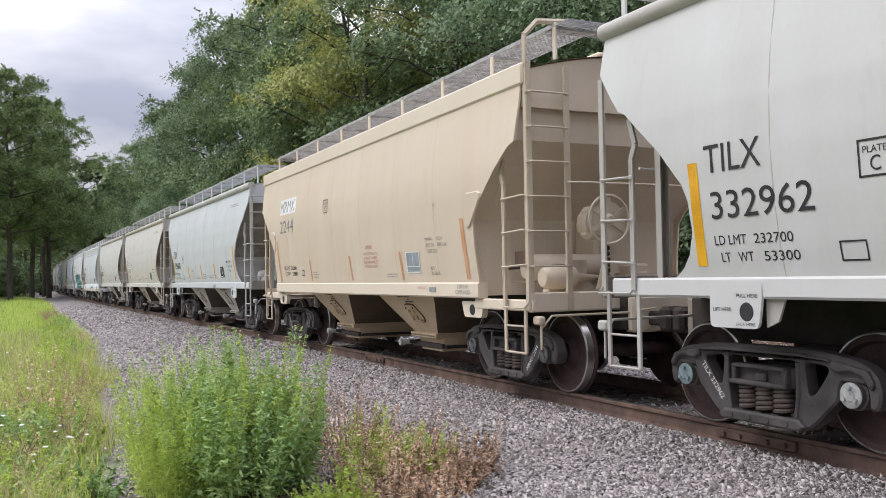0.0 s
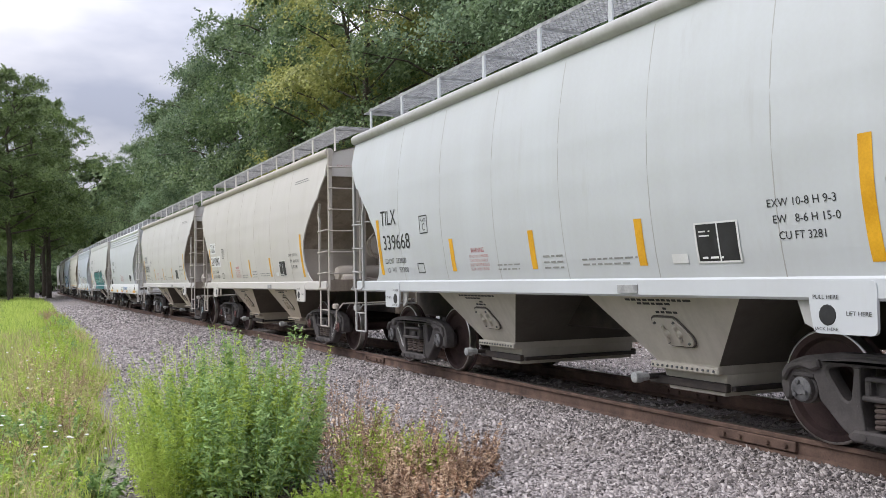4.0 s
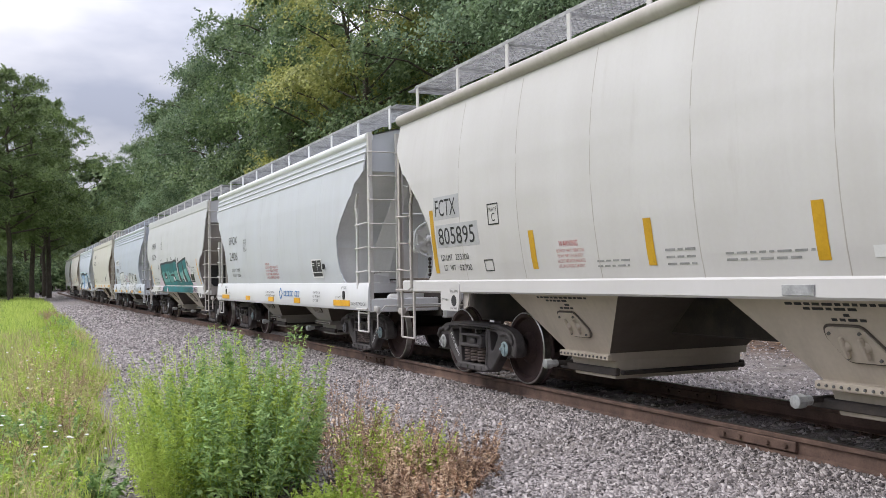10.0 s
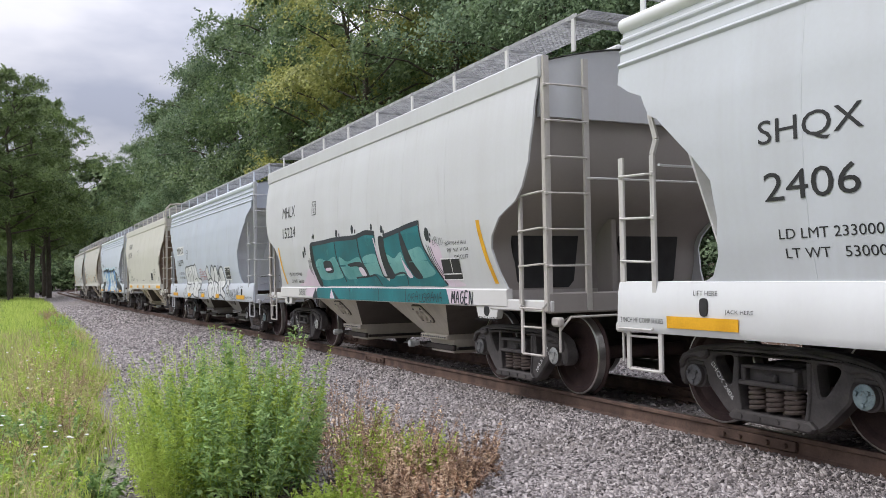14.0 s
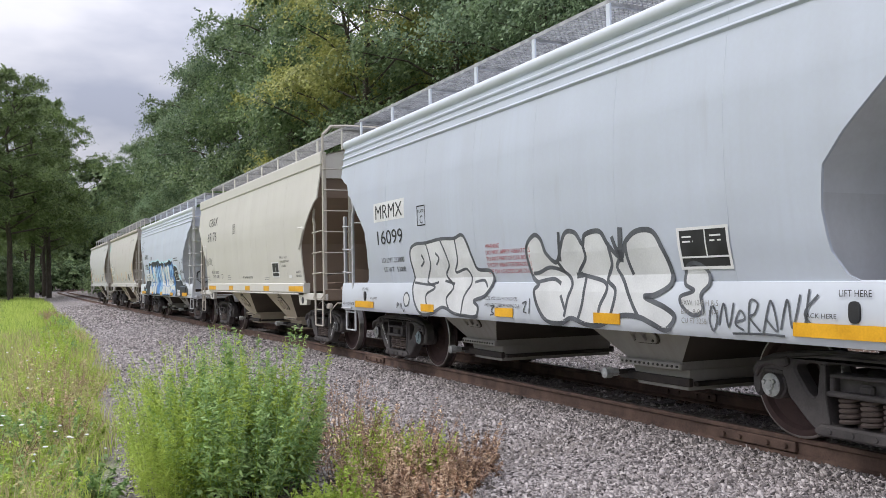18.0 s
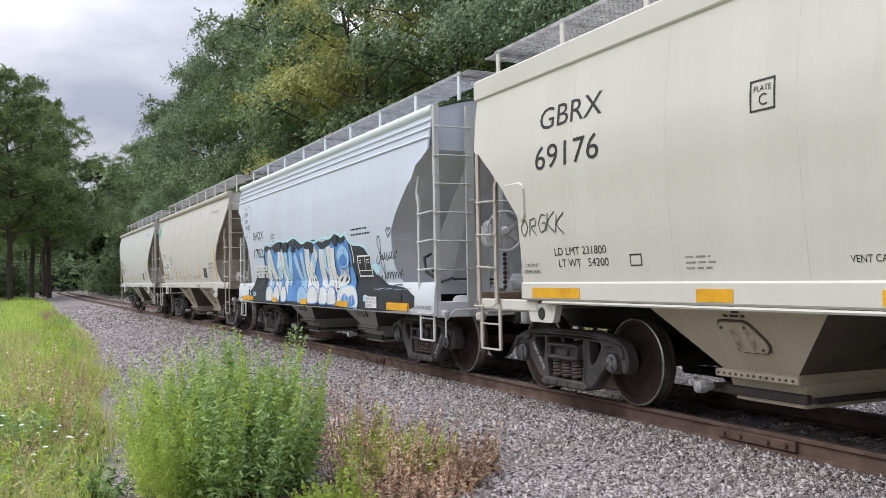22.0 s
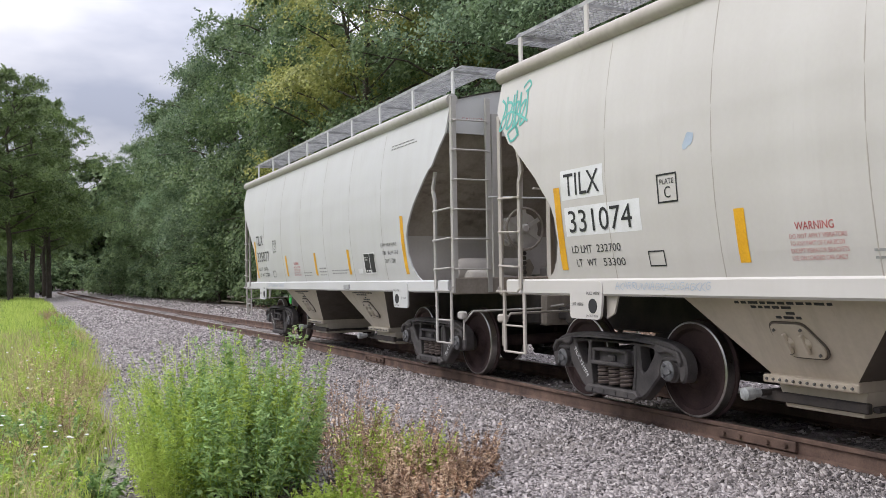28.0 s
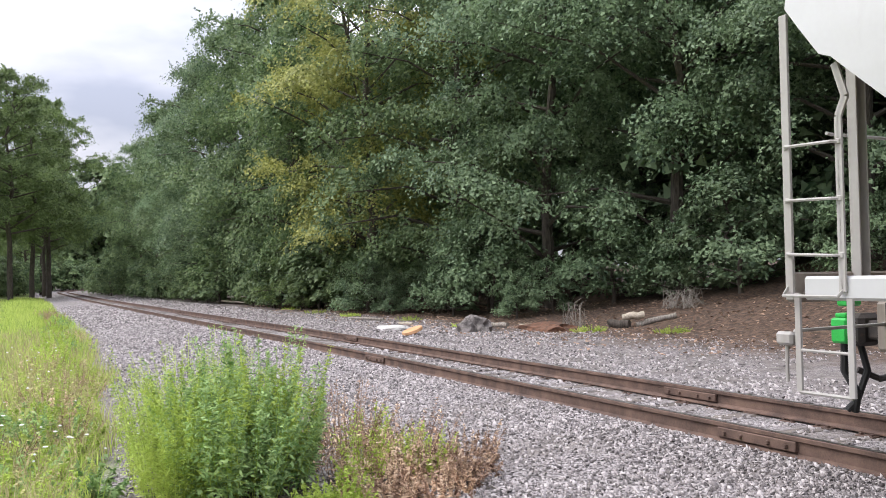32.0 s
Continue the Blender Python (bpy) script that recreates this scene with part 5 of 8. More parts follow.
def mark_flat(car, c):
    kind = c[0]
    tan = c[1] == "tan"
    z0 = 2.76 if tan else 2.90
    if tan:
        part("white_panel", conform(kind, -4.14, -2.98, z0 - 0.04, z0 + 0.28, 0.002), WHITE, car, "white panel behind the marks")
    write(car, kind, c[2], -4.08 if tan else -4.2, z0, 1.0 if tan else 1.12, 0.23, FADED if tan else BLACK)
    write(car, kind, c[3], -4.10 if tan else -4.26, z0 - 0.42, 0.98 if tan else 1.15, 0.25, FADED if tan else BLACK)
    write(car, kind, "LD LMT " + c[4], -4.0, 1.57, 0.9, 0.08)
    write(car, kind, "LT WT   " + c[5], -3.94, 1.45, 0.86, 0.08)
    outline_box(car, kind, -1.16, -0.91, 2.56, 2.80, BLACK)
    write(car, kind, "PLATE", -1.12, 2.71, 0.17, 0.045)
    write(car, kind, "C", -1.07, 2.60, 0.08, 0.09)
    outline_box(car, kind, -2.75, -2.58, 1.44, 1.55, BLACK, 0.012)
    if tan:
        write(car, kind, "WARNING", 0.92, 1.83, 0.30, 0.065, FADED_RED)
        for k, txt in enumerate(WARNING_LINES):
            write(car, kind, txt, 0.80, 1.74 - 0.068 * k, 0.62 - 0.03 * (k % 2), 0.044, FADED_RED)
        for x, zt, lean in ((-4.33, 2.18, -0.1), (-2.13, 1.74, -0.08), (0.15, 1.75, -0.08), (2.35, 1.75, -0.07), (4.45, 2.1, -0.1)):
            hw = 0.05 if abs(x) > 4 else 0.034
            b = Build().grid([[(x + dx + lean * (z - 1.5) / 0.5 * (1.0 if abs(x) < 4 else 0.5), -(side_w(kind, z) + 0.005), z) for dx in (-hw, hw)] for z in np.linspace(1.34, zt, 6)])
            part("reflector_stripe", b, ORANGE, car, "faded orange reflective stripe")
        part("data_panel", conform(kind, 2.56, 3.0, 1.45, 1.72, 0.005), FADED_PANEL, car, "faded grey-blue data panel")
        for q in ((2.54, 3.02, 1.435, 1.45), (2.54, 3.02, 1.72, 1.735), (2.54, 2.56, 1.435, 1.735), (3.0, 3.02, 1.435, 1.735), (2.78, 2.792, 1.53, 1.72), (2.56, 3.0, 1.52, 1.53)):
            part("panel_line", conform(kind, *q, 0.008), WHITE, car)
        write(car, kind, "EW 10-1", 3.25, 1.86, 0.22, 0.05, FADED)
        write(car, kind, "H 13-0", 3.62, 1.86, 0.18, 0.05, FADED)
        write(car, kind, "EXW 10-8", 3.27, 1.78, 0.26, 0.05, FADED)
        write(car, kind, "EXW H 8-8", 3.64, 1.78, 0.28, 0.05, FADED)
        write(car, kind, "CU FT 3250", 3.29, 1.70, 0.33, 0.05, FADED)
        write(car, kind, "80 %", 3.36, 1.47, 0.12, 0.045, FADED)
        write(car, kind, "B.L VALVE", 3.38, 1.40, 0.26, 0.045, FADED)
        write(car, kind, "2 INCH HF", 4.15, 1.22, 0.30, 0.05, FADED, w=1.552)
        write(car, kind, "COMP SHOES", 4.10, 1.15, 0.40, 0.05, FADED, w=1.552)
        write(car, kind, "CLOSE AND LOCK", 2.9, 1.21, 0.30, 0.035, FADED_RED, w=1.552)
        part("tag_plate", Build().box(3.30, 3.50, -1.565, -1.55, 1.18, 1.24, 0.006), GRATE, car, "small steel tag plate on the sill")
        part("brown_patch", Build().box(5.02, 5.36, -1.20, -1.196, 1.50, 1.66), RAIL_RUST, car, "brown painted patch on the end")
        write(car, kind, "*", 3.58, 2.30, 0.07, 0.06, FADED)
    else:
        for x, wd in ((-4.48, 0.9), (-1.88, 0.42), (-0.12, 0.46), (1.65, 0.46), (3.68, 0.98)):
            part("reflector_stripe", Build().box(x, x + wd, -1.556, -1.551, 1.13, 1.235), YELLOW, car, "yellow reflective stripe on the sill")
        part("data_panel", conform(kind, 2.50, 2.98, 1.45, 1.73, 0.005), BLACK, car, "black consolidated data panel")
        for q in ((2.47, 3.01, 1.425, 1.45), (2.47, 3.01, 1.73, 1.755), (2.47, 2.50, 1.45, 1.73), (2.98, 3.01, 1.45, 1.73), (2.74, 2.755, 1.53, 1.73), (2.50, 2.98, 1.52, 1.535)):
            part("panel_line", conform(kind, *q, 0.008), WHITE, car)
        write(car, kind, "EW 10-1   H 12-11", 3.14, 1.82, 0.56, 0.05)
        write(car, kind, "EXW 10-8  EXW H 8-7", 3.15, 1.73, 0.66, 0.05)
        write(car, kind, "CU FT 3250", 3.17, 1.64, 0.36, 0.05)
        write(car, kind, "VENT CAR WHEN UNLOADING", -0.36, 1.42, 1.0, 0.05)
        write(car, kind, "2 INCH HF", 4.25, 1.50, 0.3, 0.045)
        write(car, kind, "COMP SHOES", 4.22, 1.42, 0.36, 0.045)
        write(car, kind, "2 INCH HF", -4.62, 1.46, 0.26, 0.04)
        write(car, kind, "COMP SHOES", -4.64, 1.39, 0.32, 0.04)
        part("red_label", conform(kind, 3.72, 3.92, 1.40, 1.46, 0.004), WHITE, car)
        scribble(car, kind, -4.62, -3.75, 1.82, 2.0, BLACK, 31, 0.016, 5)
        for k, txt in enumerate(("36 INCH WHEELS", "NO 24 BRAKE BEAMS", "SBE60EE COUPLERS")):
            part("lettering", letters(txt, 0.62 + 0.05 * k, 0.05, BLACK), None, car, m=pose(5.756, -0.45, 3.72 - 0.10 * k, 0, 0, 90))
        part("valve_rod", Build().tube([(-4.3, -1.53, 1.08), (4.3, -1.53, 1.08)], 0.018, 6), SCHEMES["cream"]["sill"], car, "long thin valve rod below the sill")
    bars(car, kind, 1.75, 1.38, 0.45, 2, 0.08, FADED)
    bars(car, kind, -2.0, 1.40, 0.4, 3, 0.14, FADED)
    # pressed corner plates near the ends, with rounded corners
    for e in (-1, 1):
        edge = [(4.52, 2.02), (4.50, 2.32), (4.53, 2.37), (4.60, 2.40), (4.92, 2.40), (4.96, 2.37), (4.95, 2.31), (4.66, 2.00), (4.60, 1.96), (4.55, 1.97)]
        mid_ = (4.64, 2.22)
        rows = []
        for f, o in ((0.0, 0.022), (0.92, 0.022), (1.0, 0.002)):
            rows.append([(e * (mid_[0] + (x - mid_[0]) * f), -(side_w(kind, mid_[1] + (z - mid_[1]) * f) + o), mid_[1] + (z - mid_[1]) * f) for x, z in edge + edge[:1]])
        part("corner_plate", Build().grid(rows), SCHEMES[c[1]]["body"], car, "raised pressed corner plate", smooth=False)


def mark_skirt(car, c):
    kind = c[0]
    if c[6]:
        part("white_panel", conform(kind, -4.08, -2.86, 2.23, 2.52, 0.001), WHITE, car, "white panel behind the marks")
    write(car, kind, c[2], -3.99, 2.27, 0.92 if c[2] == "SHQX" else 1.06, 0.21)
    write(car, kind, c[3], -3.96, 1.88, 0.84 if c[2] == "SHQX" else 1.0, 0.21)
    if c[3] != "1782":
        write(car, kind, "LD LMT " + c[4], -3.86, 1.60, 0.88, 0.075)
        write(car, kind, "LT WT   " + c[5], -3.82, 1.46, 0.84, 0.075)
    outline_box(car, kind, -2.40, -2.13, 2.08, 2.36, BLACK)
    write(car, kind, "PLATE", -2.37, 2.26, 0.2, 0.045)
    write(car, kind, "C", -2.31, 2.11, 0.09, 0.11)
    for k, txt in enumerate(("WARNING", "DO NOT APPLY VIBRATORS", "TO ANY PART OF CAR BODY", "EXCEPT VIBRATOR BRACKETS", "USE ON LOADED CAR ONLY")):
        write(car, kind, txt, -0.47, 1.70 - k * 0.075, 0.34 if k == 0 else 1.02, 0.05, RED)
    part("data_panel", conform(kind, 3.0, 3.55, 1.42, 1.72, 0.005), BLACK, car, "black consolidated data panel")
    for q in ((2.97, 3.58, 1.395, 1.42), (2.97, 3.58, 1.72, 1.745), (2.97, 3.0, 1.42, 1.72), (3.55, 3.58, 1.42, 1.72), (3.30, 3.315, 1.50, 1.72), (3.0, 3.55, 1.49, 1.505)):
        part("panel_line", conform(kind, *q, 0.008), WHITE, car)
    bars(car, kind, 3.03, 1.62, 0.16, 2, 0.08, WHITE, 0.008)
    bars(car, kind, 3.36, 1.62, 0.14, 2, 0.08, WHITE, 0.008)
    if c[3] == "2406":
        part("reclaim_mark", Build().lathe([(-1.605, 0.05), (-1.58, 0.05)], "y", 10, (3.72, 0, 1.6)), BLACK, car)
    for x in (-5.15, -2.45, -0.3, 1.7, 4.18):
        part("reflector_stripe", Build().box(x, x + (0.84 if abs(x) > 4 else 0.42), -1.565, -1.557, 0.90, 1.0), YELLOW, car, "yellow reflective stripe on the sill")
    write(car, kind, "2 INCH HF COMP SHOES", -5.8, 0.93, 0.6, 0.045, w=1.560)
    write(car, kind, "LIFT HERE", -4.82, 1.18, 0.28, 0.04, w=1.55)
    write(car, kind, "JACK HERE", -4.45, 1.03, 0.3, 0.04, w=1.560)
    write(car, kind, "2 INCH HF COMP SHOES", 5.08, 0.925, 0.70, 0.052, w=1.560)
    write(car, kind, "LIFT HERE", 4.58, 1.19, 0.26, 0.045, w=1.552)
    write(car, kind, "JACK HERE", 4.28, 1.025, 0.28, 0.045, w=1.560)
    if c[3] != "1782":
        write(car, kind, "CLOSE AND LOCK HATCH COVERS", -0.55, 1.09, 0.78, 0.04, w=1.560)
        write(car, kind, "AND OUTLETS BEFORE MOVING CAR", -0.55, 1.01, 0.82, 0.04, w=1.560)
    if c[3] == "2406":
        lg = Build()
        for a, b_ in (((0.6, 1.08), (0.72, 1.20)), ((0.72, 1.20), (0.84, 1.08)), ((0.84, 1.08), (0.72, 0.96)), ((0.72, 0.96), (0.6, 1.08))):
            lg.tube([(a[0], -1.562, a[1]), (b_[0], -1.562, b_[1])], 0.007, 4)
        part("diamond_logo", lg, BLUE_LOGO, car, "blue diamond outline logo")
        bl = Build()
        for k in range(10):
            if k != 6:
                x_ = 0.95 + k * 0.115
                bl.box(x_, x_ + 0.075, -1.564, -1.559, 1.03, 1.05).box(x_ + 0.01, x_ + 0.03, -1.564, -1.559, 1.05, 1.14).box(x_ + 0.03, x_ + 0.08, -1.564, -1.559, 1.12, 1.14)
        part("logo_bar", bl, BLUE_LOGO, car, "blue maker's mark as bars")
    if c[3] != "1782":
        for k, txt in enumerate(("EXW 10-8 H 8-5", "EW  8-0 H 14-9", "CU FT 3258")):
            write(car, kind, txt, 2.98, 1.10 - 0.075 * k, 0.44 if k < 2 else 0.30, 0.045, FADED if c[3] == "16099" else BLACK, w=1.560)
    outline_box(car, kind, -2.9, -2.7, 1.0, 1.12, GRATE, 0.015, 0.02)


def mark_bell(car, c):
    kind = c[0]
    write(car, kind, c[2], -4.3, 2.64, 0.92, 0.22)
    write(car, kind, c[3], -4.28, 2.22, 0.93, 0.215)
    write(car, kind, "LD LMT " + c[4], -4.12, 1.44, 0.9, 0.07)
    write(car, kind, "LT WT  " + c[5], -4.06, 1.30, 0.86, 0.07)
    outline_box(car, kind, -2.23, -1.99, 2.57, 2.83, BLACK)
    write(car, kind, "PLATE", -2.20, 2.73, 0.18, 0.045)
    write(car, kind, "C", -2.15, 2.61, 0.08, 0.09)
    for x in (-4.68, 4.46):
        b = Build().grid([[(x + dx + 0.26 * (max(0.0, 2.05 - z) / 0.77) ** 1.3, -(side_w(kind, z) + 0.003), z) for dx in (-0.045, 0.045)] for z in np.linspace(1.28, 2.05, 9)])
        part("reflector_stripe", b, YELLOW, car, "curved yellow reflective stripe")
    part("data_panel", conform(kind, 3.32, 3.85, 1.34, 1.60, 0.005), BLACK, car, "black consolidated data panel")
    for q in ((3.3, 3.87, 1.325, 1.34), (3.3, 3.87, 1.60, 1.615), (3.6, 3.615, 1.41, 1.60), (3.32, 3.85, 1.40, 1.415)):
        part("panel_line", conform(kind, *q, 0.008), WHITE, car)
    write(car, kind, "EXW 10-6 H 14-11", 3.5, 1.78, 0.6, 0.05)
    write(car, kind, "EW   9-11  H 13-4", 3.54, 1.69, 0.6, 0.05)
    write(car, kind, "3285 CU FT", 3.72, 1.60, 0.4, 0.05)
    for e in (-1, 1):
        write(car, kind, "LIFT JACK", e * 4.42 - 0.28, 1.0, 0.56, 0.05, w=1.482, off=0.003)
        write(car, kind, "HERE HERE", e * 4.42 - 0.28, 0.83, 0.56, 0.05, w=1.482, off=0.003)


GRAF = {
    "teal": surf("teal_spray_paint", (0.006, 0.10, 0.12), (0.015, 0.19, 0.21), 0.5, scale=1.2, bump=0, c3=(0.03, 0.24, 0.25), c3_at=0.58),
    "aqua": surf("light_teal_spray_paint", (0.07, 0.26, 0.26), (0.17, 0.40, 0.38), 0.5, scale=1.5, bump=0, c3=(0.03, 0.19, 0.20), c3_at=0.55),
    "pink": surf("pink_spray_paint", (0.64, 0.50, 0.60), (0.68, 0.60, 0.66), 0.5, scale=2, bump=0),
    "chrome": surf("pale_spray_paint", (0.55, 0.56, 0.56), (0.72, 0.73, 0.73), 0.5, scale=2, bump=0),
    "outline": surf("dark_grey_spray_line", (0.06, 0.065, 0.075), (0.13, 0.14, 0.155), 0.55, scale=5, bump=0),
    "navy": surf("black_navy_spray_paint", (0.010, 0.014, 0.020), (0.03, 0.038, 0.05), 0.5, scale=2, bump=0),
    "blue": surf("blue_spray_paint", (0.06, 0.20, 0.52), (0.13, 0.32, 0.66), 0.5, scale=2, bump=0),
    "sky": surf("light_blue_spray_paint", (0.25, 0.47, 0.70), (0.42, 0.63, 0.80), 0.5, scale=2, bump=0),
    "cyan": surf("cyan_spray_line", (0.38, 0.66, 0.76), (0.55, 0.78, 0.84), 0.5, scale=2, bump=0),
    "cloud": surf("off_white_spray_paint", (0.58, 0.60, 0.58), (0.74, 0.76, 0.75), 0.5, scale=2, bump=0),
    "mint": surf("green_spray_line", (0.06, 0.36, 0.31), (0.14, 0.46, 0.40), 0.5, scale=3, bump=0),
    "wash": surf("faint_blue_marker", (0.34, 0.42, 0.52), (0.45, 0.52, 0.60), 0.5, scale=3, bump=0),
}


LAYER = 0.5  # how thin the layers of spray paint lie on one another


def skin(kind, z):
    """Half width of the car at a height, side sill included."""
    z0, z1, w = SILL[kind]
    if kind == "skirt" and z < z1 + 0.06:
        return float(np.interp(z, (z0, z0 + 0.06, z1 - 0.10, z1 + 0.06), (w, w + 0.016, w + 0.004, side_w(kind, z1 + 0.06))))
    return w + 0.002 if z < z1 else side_w(kind, z)


def fill(car, kind, cols, mat, off, nz=8, name="graffiti"):
    """Sprayed area: columns of (x, low z, high z)."""
    rows = [[(x, -(skin(kind, a + (b_ - a) * k / nz) + off * LAYER), a + (b_ - a) * k / nz) for x, a, b_ in cols] for k in range(nz + 1)]
    return part(name, Build().grid(rows), mat, car)


def ribbon(b, kind, pts, width, off):
    """A sprayed line through points (x, z), rounded between them, added to a Build."""
    q = []
    for i in range(len(pts) - 1):
        p0, p1, p2, p3 = pts[max(i - 1, 0)], pts[i], pts[i + 1], pts[min(i + 2, len(pts) - 1)]
        n = max(5, min(36, int(math.dist(p1, p2) / 0.013)))
        for k in range(n):
            t = k / n
            q.append(tuple(0.5 * (2 * b + (c - a) * t + (2 * a - 5 * b + 4 * c - d) * t * t + (3 * b - a - 3 * c + d) * t ** 3) for a, b, c, d in zip(p0, p1, p2, p3)))
    q.append(pts[-1])
    rows = []
    for i, (x, z) in enumerate(q):
        x0, z0 = q[max(i - 1, 0)]
        x1, z1 = q[min(i + 1, len(q) - 1)]
        d = math.hypot(x1 - x0, z1 - z0) or 1.0
        nx, nz = -(z1 - z0) / d * width / 2, (x1 - x0) / d * width / 2
        rows.append([(x + s * nx, -(skin(kind, z + s * nz) + off * LAYER), z + s * nz) for s in (-1, -0.5, 0, 0.5, 1)])
    return b.grid(rows)


def stroke(car, kind, pts, width, mat, off, name="graffiti"):
    return part(name, ribbon(Build(), kind, pts, width, off), mat, car)


def bubble(car, kind, cx, cz, rx, rz, lean, seed, fillm, linem, off, line=0.024):
    """A rounded spray-painted letter: a lobed blob with a thick outline."""
    rng = random.Random(seed)
    p1, p2 = rng.uniform(0, 6.28), rng.uniform(0, 6.28)
    n = 44

    def edge(k, grow):
        a = 2 * math.pi * k / n
        r = 1 + 0.10 * math.sin(3 * a + p1) + 0.06 * math.sin(5 * a + p2)
        c, s = math.cos(a), math.sin(a)
        c, s = math.copysign(abs(c) ** 0.75, c), math.copysign(abs(s) ** 0.75, s)
        z = cz + (rz + grow) * r * s
        return cx + (rx + grow) * r * c + lean * (z - cz), z

    b = Build()
    rows = []
    for f in (0.02, 0.3, 0.6, 0.85, 1.0):
        row = []
        for k in range(n + 1):
            x, z = edge(k, 0)
            x, z = cx + (x - cx) * f, cz + (z - cz) * f
            row.append((x, -(skin(kind, z) + off * LAYER), z))
        rows.append(row)
    part("graffiti", b.grid(rows), fillm, car, "pale bubble letter fill")
    o = Build().grid([[(edge(k, g)[0], -(skin(kind, edge(k, g)[1]) + (off + 0.0012) * LAYER), edge(k, g)[1]) for k in range(n + 1)] for g in (-line / 2, line / 2)])
    part("graffiti", o, linem, car, "dark graffiti outline")


def closed_curve(pts, n=5):
    """A smooth closed line through the points."""
    res, m = [], len(pts)
    for i in range(m):
        p0, p1, p2, p3 = pts[i - 1], pts[i], pts[(i + 1) % m], pts[(i + 2) % m]
        for k in range(n):
            t = k / n
            res.append(tuple(0.5 * (2 * b + (c - a) * t + (2 * a - 5 * b + 4 * c - d) * t * t + (3 * b - a - 3 * c + d) * t ** 3) for a, b, c, d in zip(p0, p1, p2, p3)))
    return res


def blob(car, kind, pts, mat, off, line=None, width=0.04, label="sprayed graffiti fill"):
    """A sprayed closed shape that follows the side and the sill, with an outline where a line colour is given."""
    q = closed_curve(pts)
    bm = bmesh.new()
    vs = [bm.verts.new((x, 0, z)) for x, z in q]
    for t in mathutils.geometry.tessellate_polygon([[Vector((x, z, 0)) for x, z in q]]):
        if len(set(t)) == 3:
            try:
                bm.faces.new([vs[i] for i in t])
            except ValueError:
                pass
    lo, hi = min(z for _, z in q), max(z for _, z in q)
    for z in (0.90, 1.0, 1.1, 1.2, 1.25, 1.285, 1.30, 1.33, 1.36, 1.45, 1.55, 1.7, 1.85, 2.0):
        if lo < z < hi:
            bmesh.ops.bisect_plane(bm, geom=bm.verts[:] + bm.edges[:] + bm.faces[:], plane_co=(0, 0, z), plane_no=(0, 0, 1))
    for v in bm.verts:
        v.co.y = -(skin(kind, v.co.z) + off * LAYER)
    me = bpy.data.meshes.new("graffiti")
    bm.to_mesh(me)
    bm.free()
    me.materials.append(mat)
    part("graffiti", me, None, car, label)
    if line:
        part("graffiti", ribbon(Build(), kind, q + q[:2], width, off + 0.0012), line, car, "sprayed graffiti outline")


GLYPHS = (
    (((0, 0), (0.02, 1)), ((0, 0.9), (0.6, 1), (0.7, 0.6), (0.2, 0.5), (0.85, 0))),
    (((0.8, 0.9), (0.3, 1), (0, 0.5), (0.3, 0), (0.8, 0.15), (0.8, 0.5), (0.4, 0.5)),),
    (((0, 0), (0.1, 1), (0.75, 0), (0.85, 1.1)),),
    (((0.4, 1), (0, 0.5), (0.4, 0), (0.8, 0.5), (0.4, 1)),),
    (((0, 1), (0.1, 0.1), (0.5, 0), (0.8, 0.2), (0.85, 1)),),
    (((0, 0), (0.05, 1.05)), ((0.85, 1.1), (0.1, 0.5), (0.95, -0.1))),
    (((0, -0.1), (0.4, 1.1), (0.85, 0)), ((0.1, 0.4), (0.8, 0.45))),
)


HAND = {
    "G": (((0.85, 0.9), (0.4, 1.0), (0.05, 0.5), (0.35, 0.02), (0.85, 0.15), (0.85, 0.5), (0.45, 0.5)),),
    "R": (((0.05, 0.0), (0.1, 1.0)), ((0.1, 1.0), (0.7, 0.9), (0.6, 0.55), (0.1, 0.5), (0.85, 0.0))),
    "U": (((0.05, 1.0), (0.1, 0.2), (0.45, 0.0), (0.8, 0.2), (0.85, 1.0)),),
    "N": (((0.05, 0.0), (0.1, 1.0), (0.75, 0.0), (0.85, 1.0)),),
    "T": (((0.0, 0.98), (0.95, 1.0)), ((0.5, 1.0), (0.45, 0.0))),
    "M": (((0.0, 0.0), (0.1, 1.0), (0.45, 0.35), (0.8, 1.0), (0.9, 0.0)),),
    "A": (((0.0, 0.0), (0.45, 1.0), (0.9, 0.0)), ((0.2, 0.4), (0.75, 0.4))),
    "E": (((0.8, 1.0), (0.1, 1.0), (0.1, 0.0), (0.8, 0.0)), ((0.1, 0.5), (0.65, 0.5))),
}


def scribble(car, kind, x0, x1, z0, z1, mat, seed, width=0.016, loops=9, off=0.010):
    """A hand-written spray tag: a row of letter-like strokes that spell nothing."""
    rng = random.Random(seed)
    n = max(3, loops)
    cell = (x1 - x0) / n
    b = Build()
    for k in range(n):
        cx = x0 + k * cell + rng.uniform(-0.1, 0.1) * cell
        dz = rng.uniform(-0.12, 0.12) * (z1 - z0)
        for line in rng.choice(GLYPHS):
            pts = [(cx + (px + 0.15 * pz) * cell * 0.95, z0 + dz + pz * (z1 - z0)) for px, pz in line]
            ribbon(b, kind, pts, width * 0.8, off)
    return part("graffiti_tag", b, mat, car)


